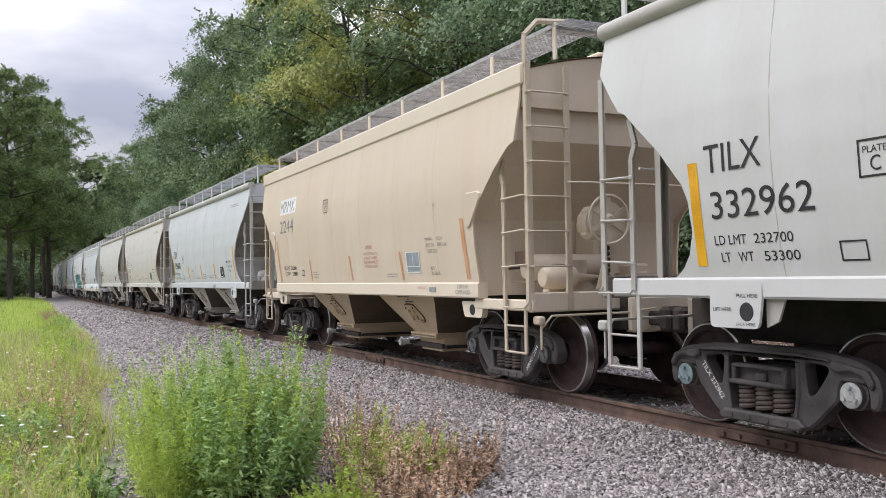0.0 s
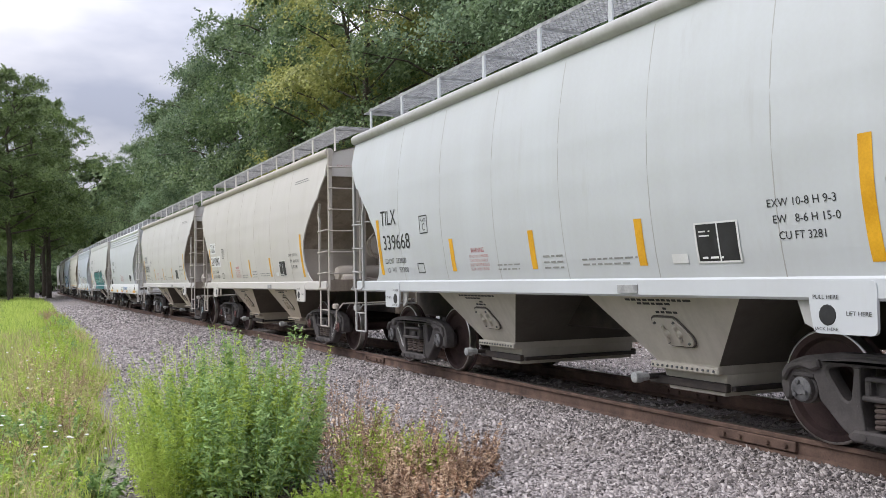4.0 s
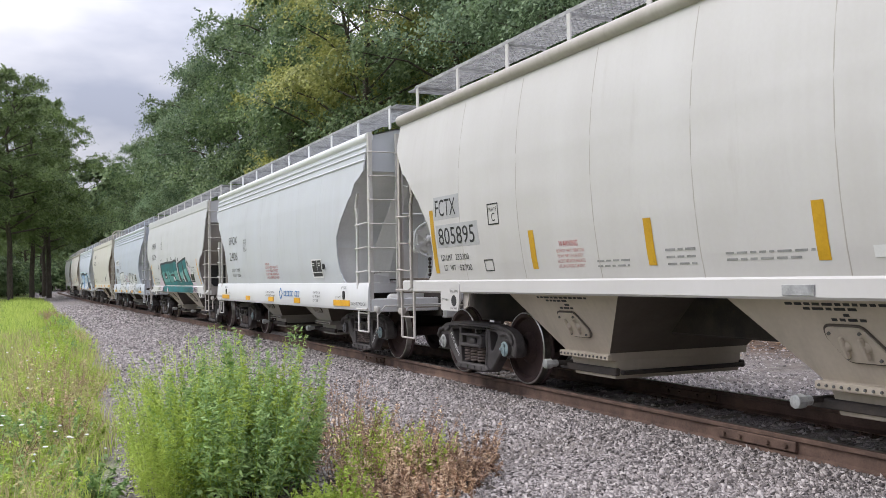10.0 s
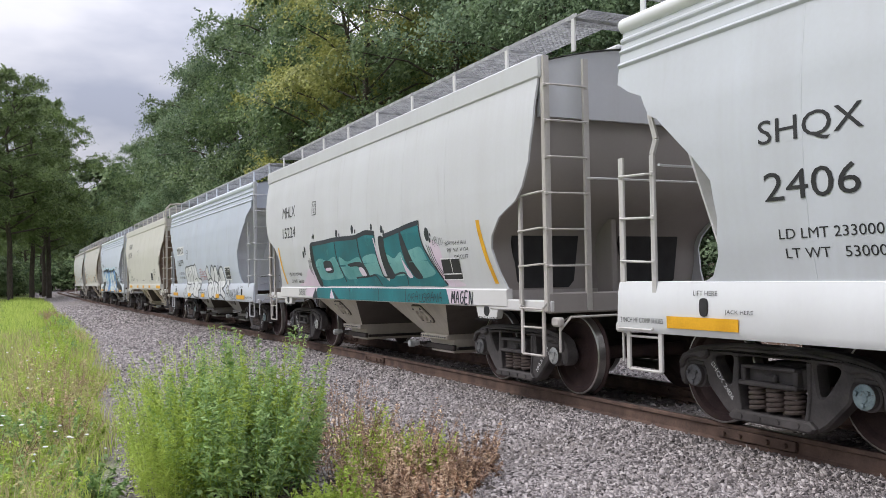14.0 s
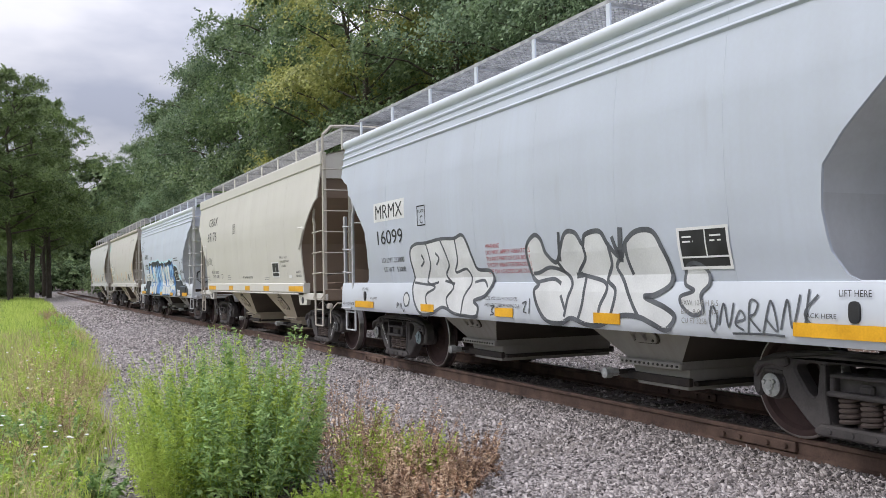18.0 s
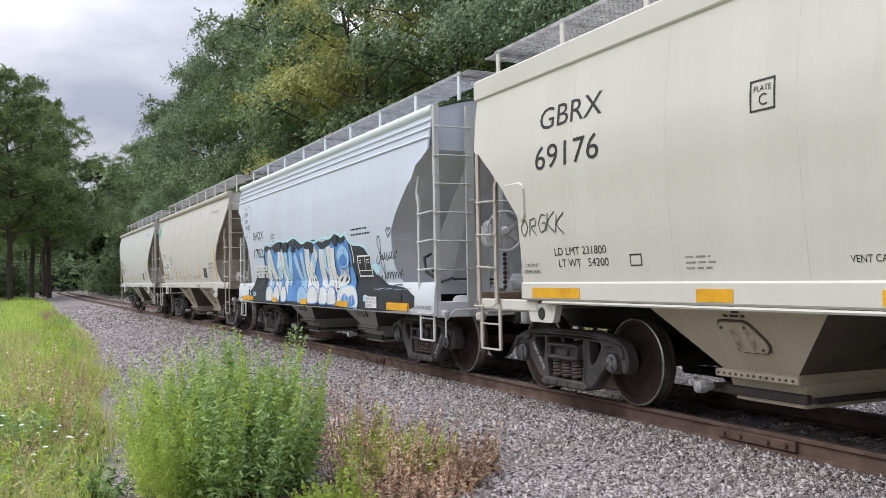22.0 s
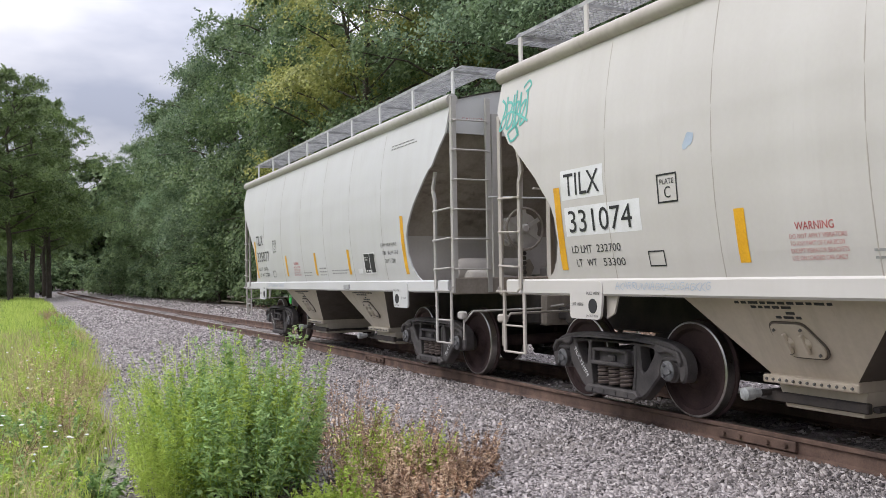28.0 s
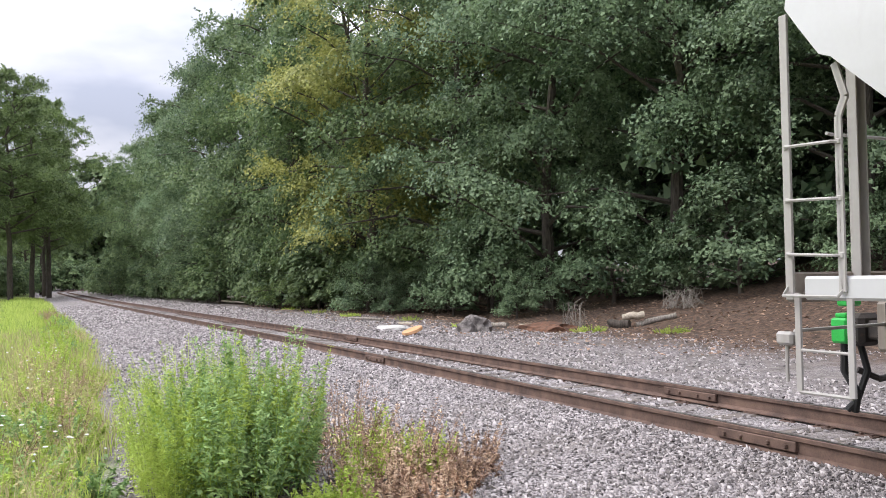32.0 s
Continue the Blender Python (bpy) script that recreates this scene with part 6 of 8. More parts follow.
def graffiti_teal(car):
    """Four leaning block letters in teal with black sides, pink haze round them, and words on the sill."""
    k = "bell"
    G = GRAF
    teal, light, dark, pink = G["teal"], G["aqua"], G["navy"], G["pink"]
    blob(car, k, [(-3.6, 1.25), (-3.1, 1.34), (-2.72, 1.56), (-2.4, 1.50), (-2.2, 1.30), (-2.3, 1.245), (-3.0, 1.24)], pink, 0.003)
    blob(car, k, [(3.02, 1.86), (3.28, 1.80), (3.40, 1.55), (3.62, 1.36), (3.9, 1.26), (3.45, 1.245), (3.30, 1.32), (3.08, 1.60)], pink, 0.003)
    fill(car, k, [(-3.05, 1.06, 1.20), (-2.4, 1.02, 1.212), (3.4, 1.02, 1.212), (4.0, 1.02, 1.20)], pink, 0.003)
    fill(car, k, [(-2.45, 1.015, 1.02), (-2.30, 1.012, 1.212), (3.34, 1.012, 1.212), (3.44, 1.012, 1.02)], teal, 0.006)
    blob(car, k, [(-2.30, 2.00), (-1.6, 2.01), (-0.92, 2.03), (-0.3, 2.04), (0.25, 2.05), (0.96, 2.05), (1.00, 1.78), (1.10, 1.52), (1.20, 1.38), (1.45, 1.245), (0.6, 1.245), (-0.6, 1.245), (-1.4, 1.245), (-2.06, 1.25), (-2.2, 1.50), (-2.33, 1.75)], teal, 0.006)
    blob(car, k, [(1.32, 1.97), (1.6, 2.01), (1.96, 2.04), (2.3, 2.07), (2.68, 2.09), (2.78, 1.85), (2.97, 1.60), (3.18, 1.41), (3.36, 1.255), (2.7, 1.245), (1.9, 1.245), (1.35, 1.245), (1.38, 1.38), (1.33, 1.59)], teal, 0.006)
    # the lighter middle of the letters
    for pts in ([(-2.18, 1.66), (-1.9, 1.75), (-1.5, 1.70), (-1.1, 1.76), (-0.97, 1.70), (-0.72, 1.42), (-1.3, 1.36), (-2.0, 1.38)], [(-0.82, 1.74), (-0.4, 1.66), (0.10, 1.72), (0.28, 1.66), (0.42, 1.42), (-0.2, 1.36), (-0.62, 1.40)],
                [(0.34, 1.68), (0.7, 1.75), (0.98, 1.72), (1.08, 1.48), (1.16, 1.38), (0.85, 1.44), (0.55, 1.42)], [(1.40, 1.72), (1.7, 1.66), (1.98, 1.74), (2.12, 1.50), (1.95, 1.40), (1.45, 1.44)], [(2.16, 1.70), (2.45, 1.78), (2.72, 1.78), (2.9, 1.58), (3.06, 1.42), (2.6, 1.36), (2.46, 1.42)]):
        blob(car, k, pts, light, 0.0075)
    # black sides and dividing lines
    blob(car, k, [(-2.42, 2.02), (-2.28, 2.03), (-2.24, 1.74), (-2.10, 1.48), (-1.98, 1.26), (-2.18, 1.25), (-2.36, 1.50), (-2.45, 1.74)], dark, 0.0085)
    blob(car, k, [(1.16, 2.0), (1.36, 1.99), (1.38, 1.80), (1.48, 1.59), (1.62, 1.39), (1.34, 1.37), (1.22, 1.58), (1.15, 1.80)], dark, 0.0085)
    blob(car, k, [(1.99, 2.02), (2.07, 2.02), (2.22, 1.80), (2.40, 1.58), (2.62, 1.37), (2.36, 1.37), (2.14, 1.58), (2.02, 1.80)], dark, 0.0085)
    for pts, w_ in (([(-2.32, 2.03), (-1.6, 2.04), (-0.92, 2.06), (0.0, 2.05), (0.3, 2.07), (0.6, 2.10), (1.0, 2.07)], 0.075), ([(1.36, 2.0), (1.96, 2.06), (2.29, 2.10), (2.68, 2.13)], 0.07), ([(1.0, 2.04), (0.99, 1.78), (1.09, 1.54), (1.23, 1.38), (1.98, 1.44), (2.06, 1.26)], 0.03),
                    ([(2.70, 2.16), (2.77, 1.85), (2.97, 1.62), (3.17, 1.43), (3.38, 1.26)], 0.035), ([(-0.96, 2.02), (-0.93, 1.76), (-0.78, 1.52), (-0.62, 1.32)], 0.04), ([(0.21, 2.03), (0.24, 1.78), (0.38, 1.58)], 0.045), ([(-0.09, 1.38), (0.53, 1.40), (0.83, 1.41), (1.01, 1.26)], 0.028)):
        stroke(car, k, pts, w_, dark, 0.0098)
    blob(car, k, [(-1.70, 1.68), (-1.28, 1.68), (-1.20, 1.50), (-1.60, 1.49)], dark, 0.0098)
    blob(car, k, [(-1.62, 1.56), (-1.35, 1.57), (-1.30, 1.53), (-1.58, 1.52)], pink, 0.0110)
    blob(car, k, [(-0.36, 1.62), (0.30, 1.63), (0.54, 1.42), (0.32, 1.40), (0.10, 1.56), (-0.28, 1.57)], dark, 0.0098)
    blob(car, k, [(0.12, 1.54), (0.30, 1.54), (0.42, 1.42), (0.22, 1.42)], pink, 0.0105)
    blob(car, k, [(1.95, 1.74), (2.02, 1.62), (2.28, 1.39), (2.10, 1.40)], pink, 0.0105)
    stroke(car, k, [(0.94, 2.0), (1.06, 1.70), (1.26, 1.42)], 0.035, pink, 0.0102)
    for x, z, r in ((-2.17, 2.17, 0.04), (-2.24, 2.16, 0.025), (-2.78, 1.94, 0.05), (-2.90, 1.85, 0.055), (-2.76, 1.86, 0.02), (-0.82, 2.15, 0.06), (-0.68, 2.12, 0.03), (-0.01, 2.18, 0.06), (0.13, 2.14, 0.03), (0.88, 2.17, 0.045), (1.31, 2.11, 0.05), (1.39, 2.06, 0.03), (2.96, 1.95, 0.075), (3.07, 1.94, 0.02), (3.04, 1.87, 0.03)):
        blob(car, k, [(x - r, z + r * 0.2), (x - r * 0.3, z + r * 1.3), (x + r * 0.8, z + r * 0.7), (x + r * 0.7, z - r * 0.8), (x - r * 0.4, z - r * 1.1)], dark, 0.0085)
    for d in (0.0, 0.07, 0.14):
        stroke(car, k, [(2.90 + d, 1.82 - d * 0.3), (3.04 + d, 1.60 - d * 0.3), (3.22 + d, 1.40 - d * 0.2)], 0.014, dark, 0.0102)
        stroke(car, k, [(-2.62 + d * 0.8, 1.74 + d * 0.3), (-2.60 + d * 0.8, 1.62), (-2.54 + d * 0.8, 1.50 - d * 0.6)], 0.014, dark, 0.0102)
    # on the sill
    for x, lean in ((-0.48, 0.01), (0.88, 0.0), (1.98, -0.02)):
        stroke(car, k, [(x, 1.21), (x + lean, 1.02)], 0.016, dark, 0.0085)
    fill(car, k, [(-1.42, 1.20, 1.21), (-1.25, 1.015, 1.10), (-1.06, 1.015, 1.02)], dark, 0.0085)
    fill(car, k, [(-1.56, 1.018, 1.02), (-1.48, 1.018, 1.20), (-1.30, 1.018, 1.02)], pink, 0.0090)
    fill(car, k, [(-2.62, 1.014, 1.03), (-2.42, 1.014, 1.212), (-2.30, 1.014, 1.05)], dark, 0.0088)
    for x0, cell, z0, hh, wd, glyphs in ((3.50, 0.125, 1.03, 0.15, 0.022, "MAGEN"), (-3.52, 0.105, 1.06, 0.12, 0.014, "GRUNT")):
        for i, g in enumerate(glyphs):
            for ln_ in HAND[g]:
                stroke(car, k, [(x0 + cell * (i + px * 0.8 + 0.12 * pz), z0 + hh * pz) for px, pz in ln_], wd, dark, 0.012, "graffiti_tag")
    scribble(car, k, 2.05, 3.22, 1.04, 1.15, dark, 4, 0.014, 9, 0.012)
    scribble(car, k, 3.12, 3.45, 1.80, 1.90, G["outline"], 7, 0.008, 5, 0.008)


def graffiti_bubbles(car):
    """Two bubble-lettered words in pale paint with dark grey outlines, a small flourish and a thin tag."""
    k = "skirt"
    pale, dark = GRAF["chrome"], GRAF["outline"]
    blob(car, k, [(-2.75, 1.72), (-2.56, 1.83), (-2.17, 1.84), (-1.69, 1.87), (-1.3, 1.86), (-1.03, 1.88), (-0.84, 1.61), (-0.74, 1.46), (-0.42, 1.43), (-0.38, 1.29), (-0.56, 1.14), (-0.85, 1.07),
                  (-0.75, 1.0), (-0.81, 0.88), (-1.11, 0.88), (-1.41, 0.9), (-1.75, 0.97), (-2.11, 0.88), (-2.45, 0.86), (-2.68, 1.01), (-2.76, 1.23), (-2.71, 1.4)], pale, 0.006, dark, 0.045, "pale bubble letter fill")
    for pts in ([(-2.18, 1.83), (-2.09, 1.56), (-2.26, 1.32), (-2.0, 1.23), (-2.29, 1.12), (-2.22, 0.9)], [(-1.71, 1.85), (-1.52, 1.55), (-1.65, 1.39), (-1.43, 1.24), (-1.64, 1.08), (-1.52, 0.91)],
                [(-1.28, 1.85), (-1.25, 1.59), (-1.36, 1.43), (-1.03, 1.46), (-0.93, 1.29), (-1.13, 1.11), (-1.21, 0.89)], [(-2.36, 1.68), (-2.29, 1.59), (-2.42, 1.52)], [(-1.9, 1.69), (-1.8, 1.62), (-1.91, 1.53)],
                [(-2.70, 1.30), (-2.2, 1.27), (-1.9, 1.30)], [(-1.7, 1.32), (-1.4, 1.28)], [(-0.84, 1.30), (-0.6, 1.32), (-0.5, 1.24)]):
        stroke(car, k, pts, 0.034, dark, 0.0085)
    blob(car, k, [(0.48, 1.67), (0.66, 1.8), (0.79, 1.75), (0.87, 1.6), (1.06, 1.51), (1.25, 1.78), (1.44, 1.79), (1.56, 1.67), (1.62, 1.76), (1.86, 1.78), (1.98, 1.65), (2.15, 1.52), (2.25, 1.66), (2.42, 1.75), (2.64, 1.74),
                  (2.75, 1.6), (2.83, 1.41), (2.82, 1.27), (2.62, 1.18), (2.48, 1.16), (2.76, 1.07), (2.88, 0.99), (2.76, 0.88), (2.57, 0.93), (2.38, 0.98), (2.12, 0.98), (1.78, 0.88), (1.55, 0.88), (1.3, 0.93), (1.09, 0.87), (0.83, 0.89),
                  (0.65, 1.03), (0.57, 1.2), (0.66, 1.28), (0.52, 1.37)], pale, 0.006, dark, 0.05, "pale bubble letter fill")
    for pts in ([(0.55, 1.39), (0.68, 1.4), (0.91, 1.45), (1.17, 1.4), (1.31, 1.28), (1.23, 1.12), (1.17, 0.94)], [(1.56, 1.67), (1.58, 1.53), (1.43, 1.39), (1.54, 1.36), (1.85, 1.3), (1.9, 1.21), (1.79, 1.06), (1.75, 0.89)],
                [(1.98, 1.65), (2.0, 1.47), (1.91, 1.32), (2.04, 1.21), (1.97, 0.99)], [(2.15, 1.52), (2.07, 1.43), (2.18, 1.28), (2.3, 1.09), (2.38, 0.99)], [(2.25, 1.66), (2.25, 1.51), (2.3, 1.36)], [(1.06, 1.51), (1.17, 1.4)],
                [(0.66, 1.30), (0.95, 1.33), (1.10, 1.28)], [(1.55, 1.36), (1.50, 1.1), (1.42, 0.92)], [(1.10, 1.16), (1.18, 1.02)]):
        stroke(car, k, pts, 0.042, dark, 0.0085)
    for pts, w_ in (([(1.15, 1.81), (1.12, 1.51)], 0.05), ([(2.05, 1.72), (2.12, 1.56)], 0.05), ([(2.19, 1.80), (2.15, 1.48)], 0.07), ([(2.12, 1.62), (2.14, 1.50), (2.20, 1.60)], 0.05), ([(1.38, 1.36), (1.50, 1.37)], 0.06)):
        stroke(car, k, pts, w_, dark, 0.0095)
    blob(car, k, [(3.03, 1.41), (3.14, 1.45), (3.27, 1.39), (3.3, 1.28), (3.21, 1.19), (3.23, 1.06), (3.11, 1.02), (2.98, 1.09), (2.96, 1.17), (3.12, 1.22), (3.01, 1.28)], pale, 0.009, dark, 0.035, "pale bubble flourish")
    blob(car, k, [(-3.06, 1.12), (-2.96, 1.15), (-2.88, 1.08), (-2.92, 0.98), (-3.02, 0.96), (-3.08, 1.04)], pale, 0.006, dark, 0.025, "pale bubble flourish")
    for pts in ([(3.33, 1.1), (3.31, 0.99), (3.36, 0.9), (3.4, 1.01), (3.35, 1.1)], [(3.42, 0.95), (3.47, 1.12), (3.53, 0.94), (3.58, 1.13)], [(3.60, 0.98), (3.70, 1.01), (3.65, 1.07), (3.60, 0.97), (3.69, 0.92)],
                [(3.74, 0.90), (3.75, 1.14), (3.83, 1.13), (3.80, 1.05), (3.75, 1.02), (3.86, 0.92)], [(3.89, 0.91), (3.96, 1.15), (4.03, 0.93), (3.91, 1.02)], [(4.06, 0.94), (4.12, 1.16), (4.17, 0.96), (4.24, 1.20)],
                [(4.28, 0.95), (4.32, 1.24)], [(4.40, 1.20), (4.28, 1.06), (4.42, 0.94)], [(3.57, 0.89), (3.9, 0.90), (4.1, 0.895)]):
        stroke(car, k, pts, 0.018, dark, 0.011, "graffiti_tag")
    for x0, pts in ((-3.34, ((0, 0.92), (0.02, 1.0), (0.07, 0.98), (0.02, 0.95))), (-3.22, ((0, 0.92), (0.04, 1.0), (0.08, 0.92))), (-3.1, ((0, 0.93), (0.01, 0.88), (0.06, 0.92))), (-0.42, ((0, 1.02), (0.08, 1.02), (0.02, 0.96), (0.09, 0.93), (0.0, 0.91))), (-0.28, ((0, 1.0), (0.06, 0.99), (0.0, 0.92), (0.08, 0.92))),
                    (0.32, ((0, 1.06), (0.09, 1.08), (0.03, 0.98), (0.10, 0.96))), (0.45, ((0.03, 1.12), (0.02, 0.95)))):
        stroke(car, k, [(x0 + x, z) for x, z in pts], 0.016, dark, 0.010, "graffiti_tag")


def graffiti_blue(car):
    k = "skirt"
    G = GRAF
    rng = random.Random(12)
    fill(car, k, [(-5.0, 0.90, 0.99), (-4.6, 0.88, 1.12), (-4.3, 0.87, 1.24), (-4.05, 0.86, 1.42), (-3.85, 0.86, 1.62), (-3.7, 0.86, 1.5), (-3.3, 0.86, 1.5), (-3.1, 0.86, 2.05), (-2.9, 0.86, 2.14), (-2.4, 0.86, 2.08), (-1.9, 0.86, 2.18), (-1.2, 0.86, 2.14), (-0.7, 0.86, 2.2),
                        (0.0, 0.86, 2.08), (0.6, 0.86, 2.12), (1.2, 0.86, 2.04), (1.8, 0.86, 2.14), (2.4, 0.86, 2.10), (2.65, 0.86, 1.95), (3.0, 0.86, 1.92), (3.3, 0.86, 1.86), (3.55, 0.86, 1.70), (3.8, 0.86, 1.42), (4.2, 0.87, 1.27), (4.9, 0.90, 1.22), (5.2, 0.95, 1.1)], G["navy"], 0.003, 28)
    top = [(-3.0, 2.02), (-2.6, 1.98), (-2.35, 2.06), (-2.1, 1.92), (-1.7, 2.08), (-1.45, 1.94), (-1.0, 2.02), (-0.65, 2.12), (-0.4, 1.94), (0.0, 2.0), (0.3, 1.90), (0.75, 2.06), (1.1, 1.90), (1.6, 1.98), (1.95, 2.08), (2.2, 1.94), (2.5, 2.06), (2.66, 1.80), (2.75, 1.5), (2.9, 1.15)]
    fill(car, k, [(x, 0.93 if x < 2.6 else 0.96, z) for x, z in top], G["blue"], 0.006, 28)
    stroke(car, k, [(-3.81, 1.80), (-3.13, 1.96), (-2.95, 2.14), (-2.3, 2.17), (-1.72, 2.19), (-1.2, 2.15), (-0.65, 2.21), (-0.1, 2.08), (0.29, 2.12), (0.7, 2.06), (1.13, 2.12), (1.6, 2.10), (1.94, 2.18), (2.25, 2.10), (2.50, 2.16), (2.71, 1.96), (3.27, 1.90), (3.55, 1.72)], 0.045, G["cyan"], 0.0082)
    word = (
        ("cloud", 0.24, ((-2.72, 1.0), (-2.74, 1.5), (-2.60, 1.90), (-2.42, 1.62), (-2.18, 1.30), (-2.05, 1.0))),
        ("sky", 0.13, ((-2.45, 1.35), (-2.60, 1.20), (-2.52, 1.02))),
        ("cloud", 0.22, ((-2.02, 1.05), (-1.90, 1.55), (-1.70, 1.93), (-1.52, 1.60), (-1.45, 1.25), (-1.52, 1.0))),
        ("cyan", 0.10, ((-1.88, 1.80), (-1.98, 1.60), (-1.80, 1.45), (-1.72, 1.65))),
        ("cloud", 0.16, ((-1.30, 1.50), (-1.05, 1.53), (-1.12, 1.42))),
        ("sky", 0.20, ((-1.32, 1.92), (-1.30, 1.65), (-1.12, 1.35), (-0.98, 1.70), (-0.95, 1.94))),
        ("blue", 0.22, ((-0.72, 1.92), (-0.66, 1.50), (-0.60, 1.05))),
        ("sky", 0.16, ((-0.66, 1.88), (-0.40, 1.50), (-0.12, 1.10), (-0.10, 1.55), (-0.18, 1.90))),
        ("cyan", 0.08, ((-0.35, 1.25), (-0.05, 1.05), (0.10, 1.15))),
        ("cloud", 0.24, ((0.22, 1.95), (0.20, 1.50), (0.26, 1.02))),
        ("cloud", 0.22, ((0.82, 1.92), (0.50, 1.62), (0.34, 1.46), (0.62, 1.25), (0.80, 1.0))),
        ("sky", 0.14, ((0.55, 1.80), (0.66, 1.62))),
        ("blue", 0.14, ((0.95, 1.95), (0.98, 1.60), (0.86, 1.40))),
        ("cloud", 0.24, ((1.12, 1.92), (1.10, 1.45), (1.22, 1.12), (1.48, 1.22), (1.56, 1.60), (1.52, 1.95))),
        ("cyan", 0.10, ((1.30, 1.90), (1.32, 1.60), (1.40, 1.50))),
        ("cloud", 0.22, ((1.72, 1.92), (1.70, 1.55), (1.85, 1.28), (2.20, 1.36), (2.46, 1.46))),
        ("wash", 0.16, ((2.46, 1.46), (2.30, 1.62), (2.05, 1.52))),
    )
    for i, (col, wd, pts) in enumerate(word):
        stroke(car, k, pts, wd * 1.2 + 0.025, G["navy" if i % 5 == 0 else "blue"], 0.0080 + 0.0011 * i)
        stroke(car, k, pts, wd * 1.2, G[col], 0.0085 + 0.0011 * i, "graffiti_letter")
    blob(car, k, [(1.96, 1.80), (2.29, 1.96), (2.57, 1.82), (2.50, 1.58), (2.12, 1.56)], G["sky"], 0.0285, G["blue"], 0.03)
    blob(car, k, [(2.05, 1.70), (2.30, 1.80), (2.48, 1.70), (2.40, 1.60), (2.15, 1.60)], G["blue"], 0.0300)
    for x, z in ((2.22, 1.86), (2.36, 1.86)):
        stroke(car, k, [(x, z), (x + 0.015, z - 0.03)], 0.02, G["navy"], 0.0315)
    # pale feet of the letters on the sill, with blue between
    feet = ((-2.78, 0.30, "cloud"), (-2.20, 0.24, "cloud"), (-1.62, 0.22, "cloud"), (-0.30, 0.30, "sky"), (0.42, 0.34, "cloud"), (1.06, 0.26, "cloud"), (1.55, 0.24, "cloud"))
    for i, (x, r, col) in enumerate(feet):
        blob(car, k, [(x - r, 0.94), (x - r * 0.95, 1.14), (x - r * 0.2, 1.24), (x + r * 0.7, 1.17), (x + r, 1.0), (x + r * 0.6, 0.92), (x - r * 0.4, 0.91)], G[col], 0.0285 + 0.0005 * i, G["blue"], 0.022)
    blob(car, k, [(1.88, 1.09), (2.06, 1.21), (2.5, 1.25), (2.77, 1.2), (2.89, 1.04), (2.86, 0.89), (2.61, 0.89), (2.17, 0.90), (1.94, 0.94)], G["cloud"], 0.0325, G["sky"], 0.03)
    blob(car, k, [(2.05, 0.96), (2.22, 1.12), (2.45, 1.06), (2.66, 1.10), (2.78, 0.96), (2.60, 0.90), (2.3, 0.91)], G["blue"], 0.0345)
    for x, z0, z1 in ((2.28, 1.10, 0.95), (2.45, 1.12, 0.98), (2.60, 1.14, 0.94)):
        stroke(car, k, [(x, z0), (x + 0.01, z1)], 0.025, G["cloud"], 0.0360)
    # thin sketch lines over the letters
    for i in range(26):
        x, z = rng.uniform(-2.7, 2.3), rng.uniform(1.12, 1.85)
        stroke(car, k, [(x, z), (x + rng.uniform(-0.12, 0.12), z - 0.10), (x + rng.uniform(-0.2, 0.2), z - rng.uniform(0.15, 0.4))], 0.010, G["outline" if i % 3 else "cloud"], 0.0335)
    stroke(car, k, [(2.71, 1.94), (2.78, 1.78), (2.79, 1.63)], 0.035, G["cloud"], 0.012)
    for x, z in ((-1.72, 2.05), (-1.20, 2.03), (-0.70, 2.0), (0.55, 1.95), (1.94, 2.03)):
        blob(car, k, [(x - 0.12, z), (x - 0.06, z + 0.10), (x + 0.07, z + 0.10), (x + 0.12, z - 0.01), (x + 0.04, z - 0.08), (x - 0.07, z - 0.07)], G["navy"], 0.0335, G["navy"], 0.015)
    bubble(car, k, 3.72, 1.52, 0.20, 0.09, 0, 7, G["cyan"], G["sky"], 0.007, 0.03)
    for x in (-4.7, 3.25, -4.2):
        bubble(car, k, x, 1.05, 0.12, 0.04, 0, 8, G["sky"], G["cyan"], 0.008, 0.02)
    for i in range(8):
        x = rng.uniform(2.9, 5.0)
        stroke(car, k, [(x, 1.2), (x + 0.25, 1.2 + rng.uniform(-0.02, 0.02))], 0.009, G["wash"], 0.006)
    for x, w_ in ((-5.3, 0.42), (-2.5, 0.34), (-0.35, 0.42), (1.95, 0.50), (4.2, 0.8)):
        part("reflector_stripe", Build().box(x, x + w_, -1.579, -1.575, 0.89, 0.99), YELLOW, car, "orange reflective stripe on the sill")
    # two looping spray signatures and a heart
    for x0, z0, wid, hh, seed_ in ((3.98, 1.66, 0.62, 0.16, 1), (4.06, 1.36, 0.66, 0.15, 2)):
        stroke(car, k, [(x0 - 0.10, z0 + 0.06), (x0 - 0.16, z0 - 0.04), (x0 - 0.04, z0 - 0.05), (x0 + 0.06, z0 + 0.20), (x0 + 0.02, z0 + 0.36), (x0 - 0.06, z0 + 0.28), (x0 + 0.02, z0 + 0.05), (x0 + 0.10, z0)], 0.019, BLACK, 0.008)
        n = 26
        stroke(car, k, [(x0 + 0.08 + wid * i / n + 0.035 * math.cos(i * 1.57), z0 + 0.05 + hh * 0.42 * math.sin(i * 1.57 + seed_) * (1.3 if i % 7 == 3 else 0.8)) for i in range(n)], 0.017, BLACK, 0.008)
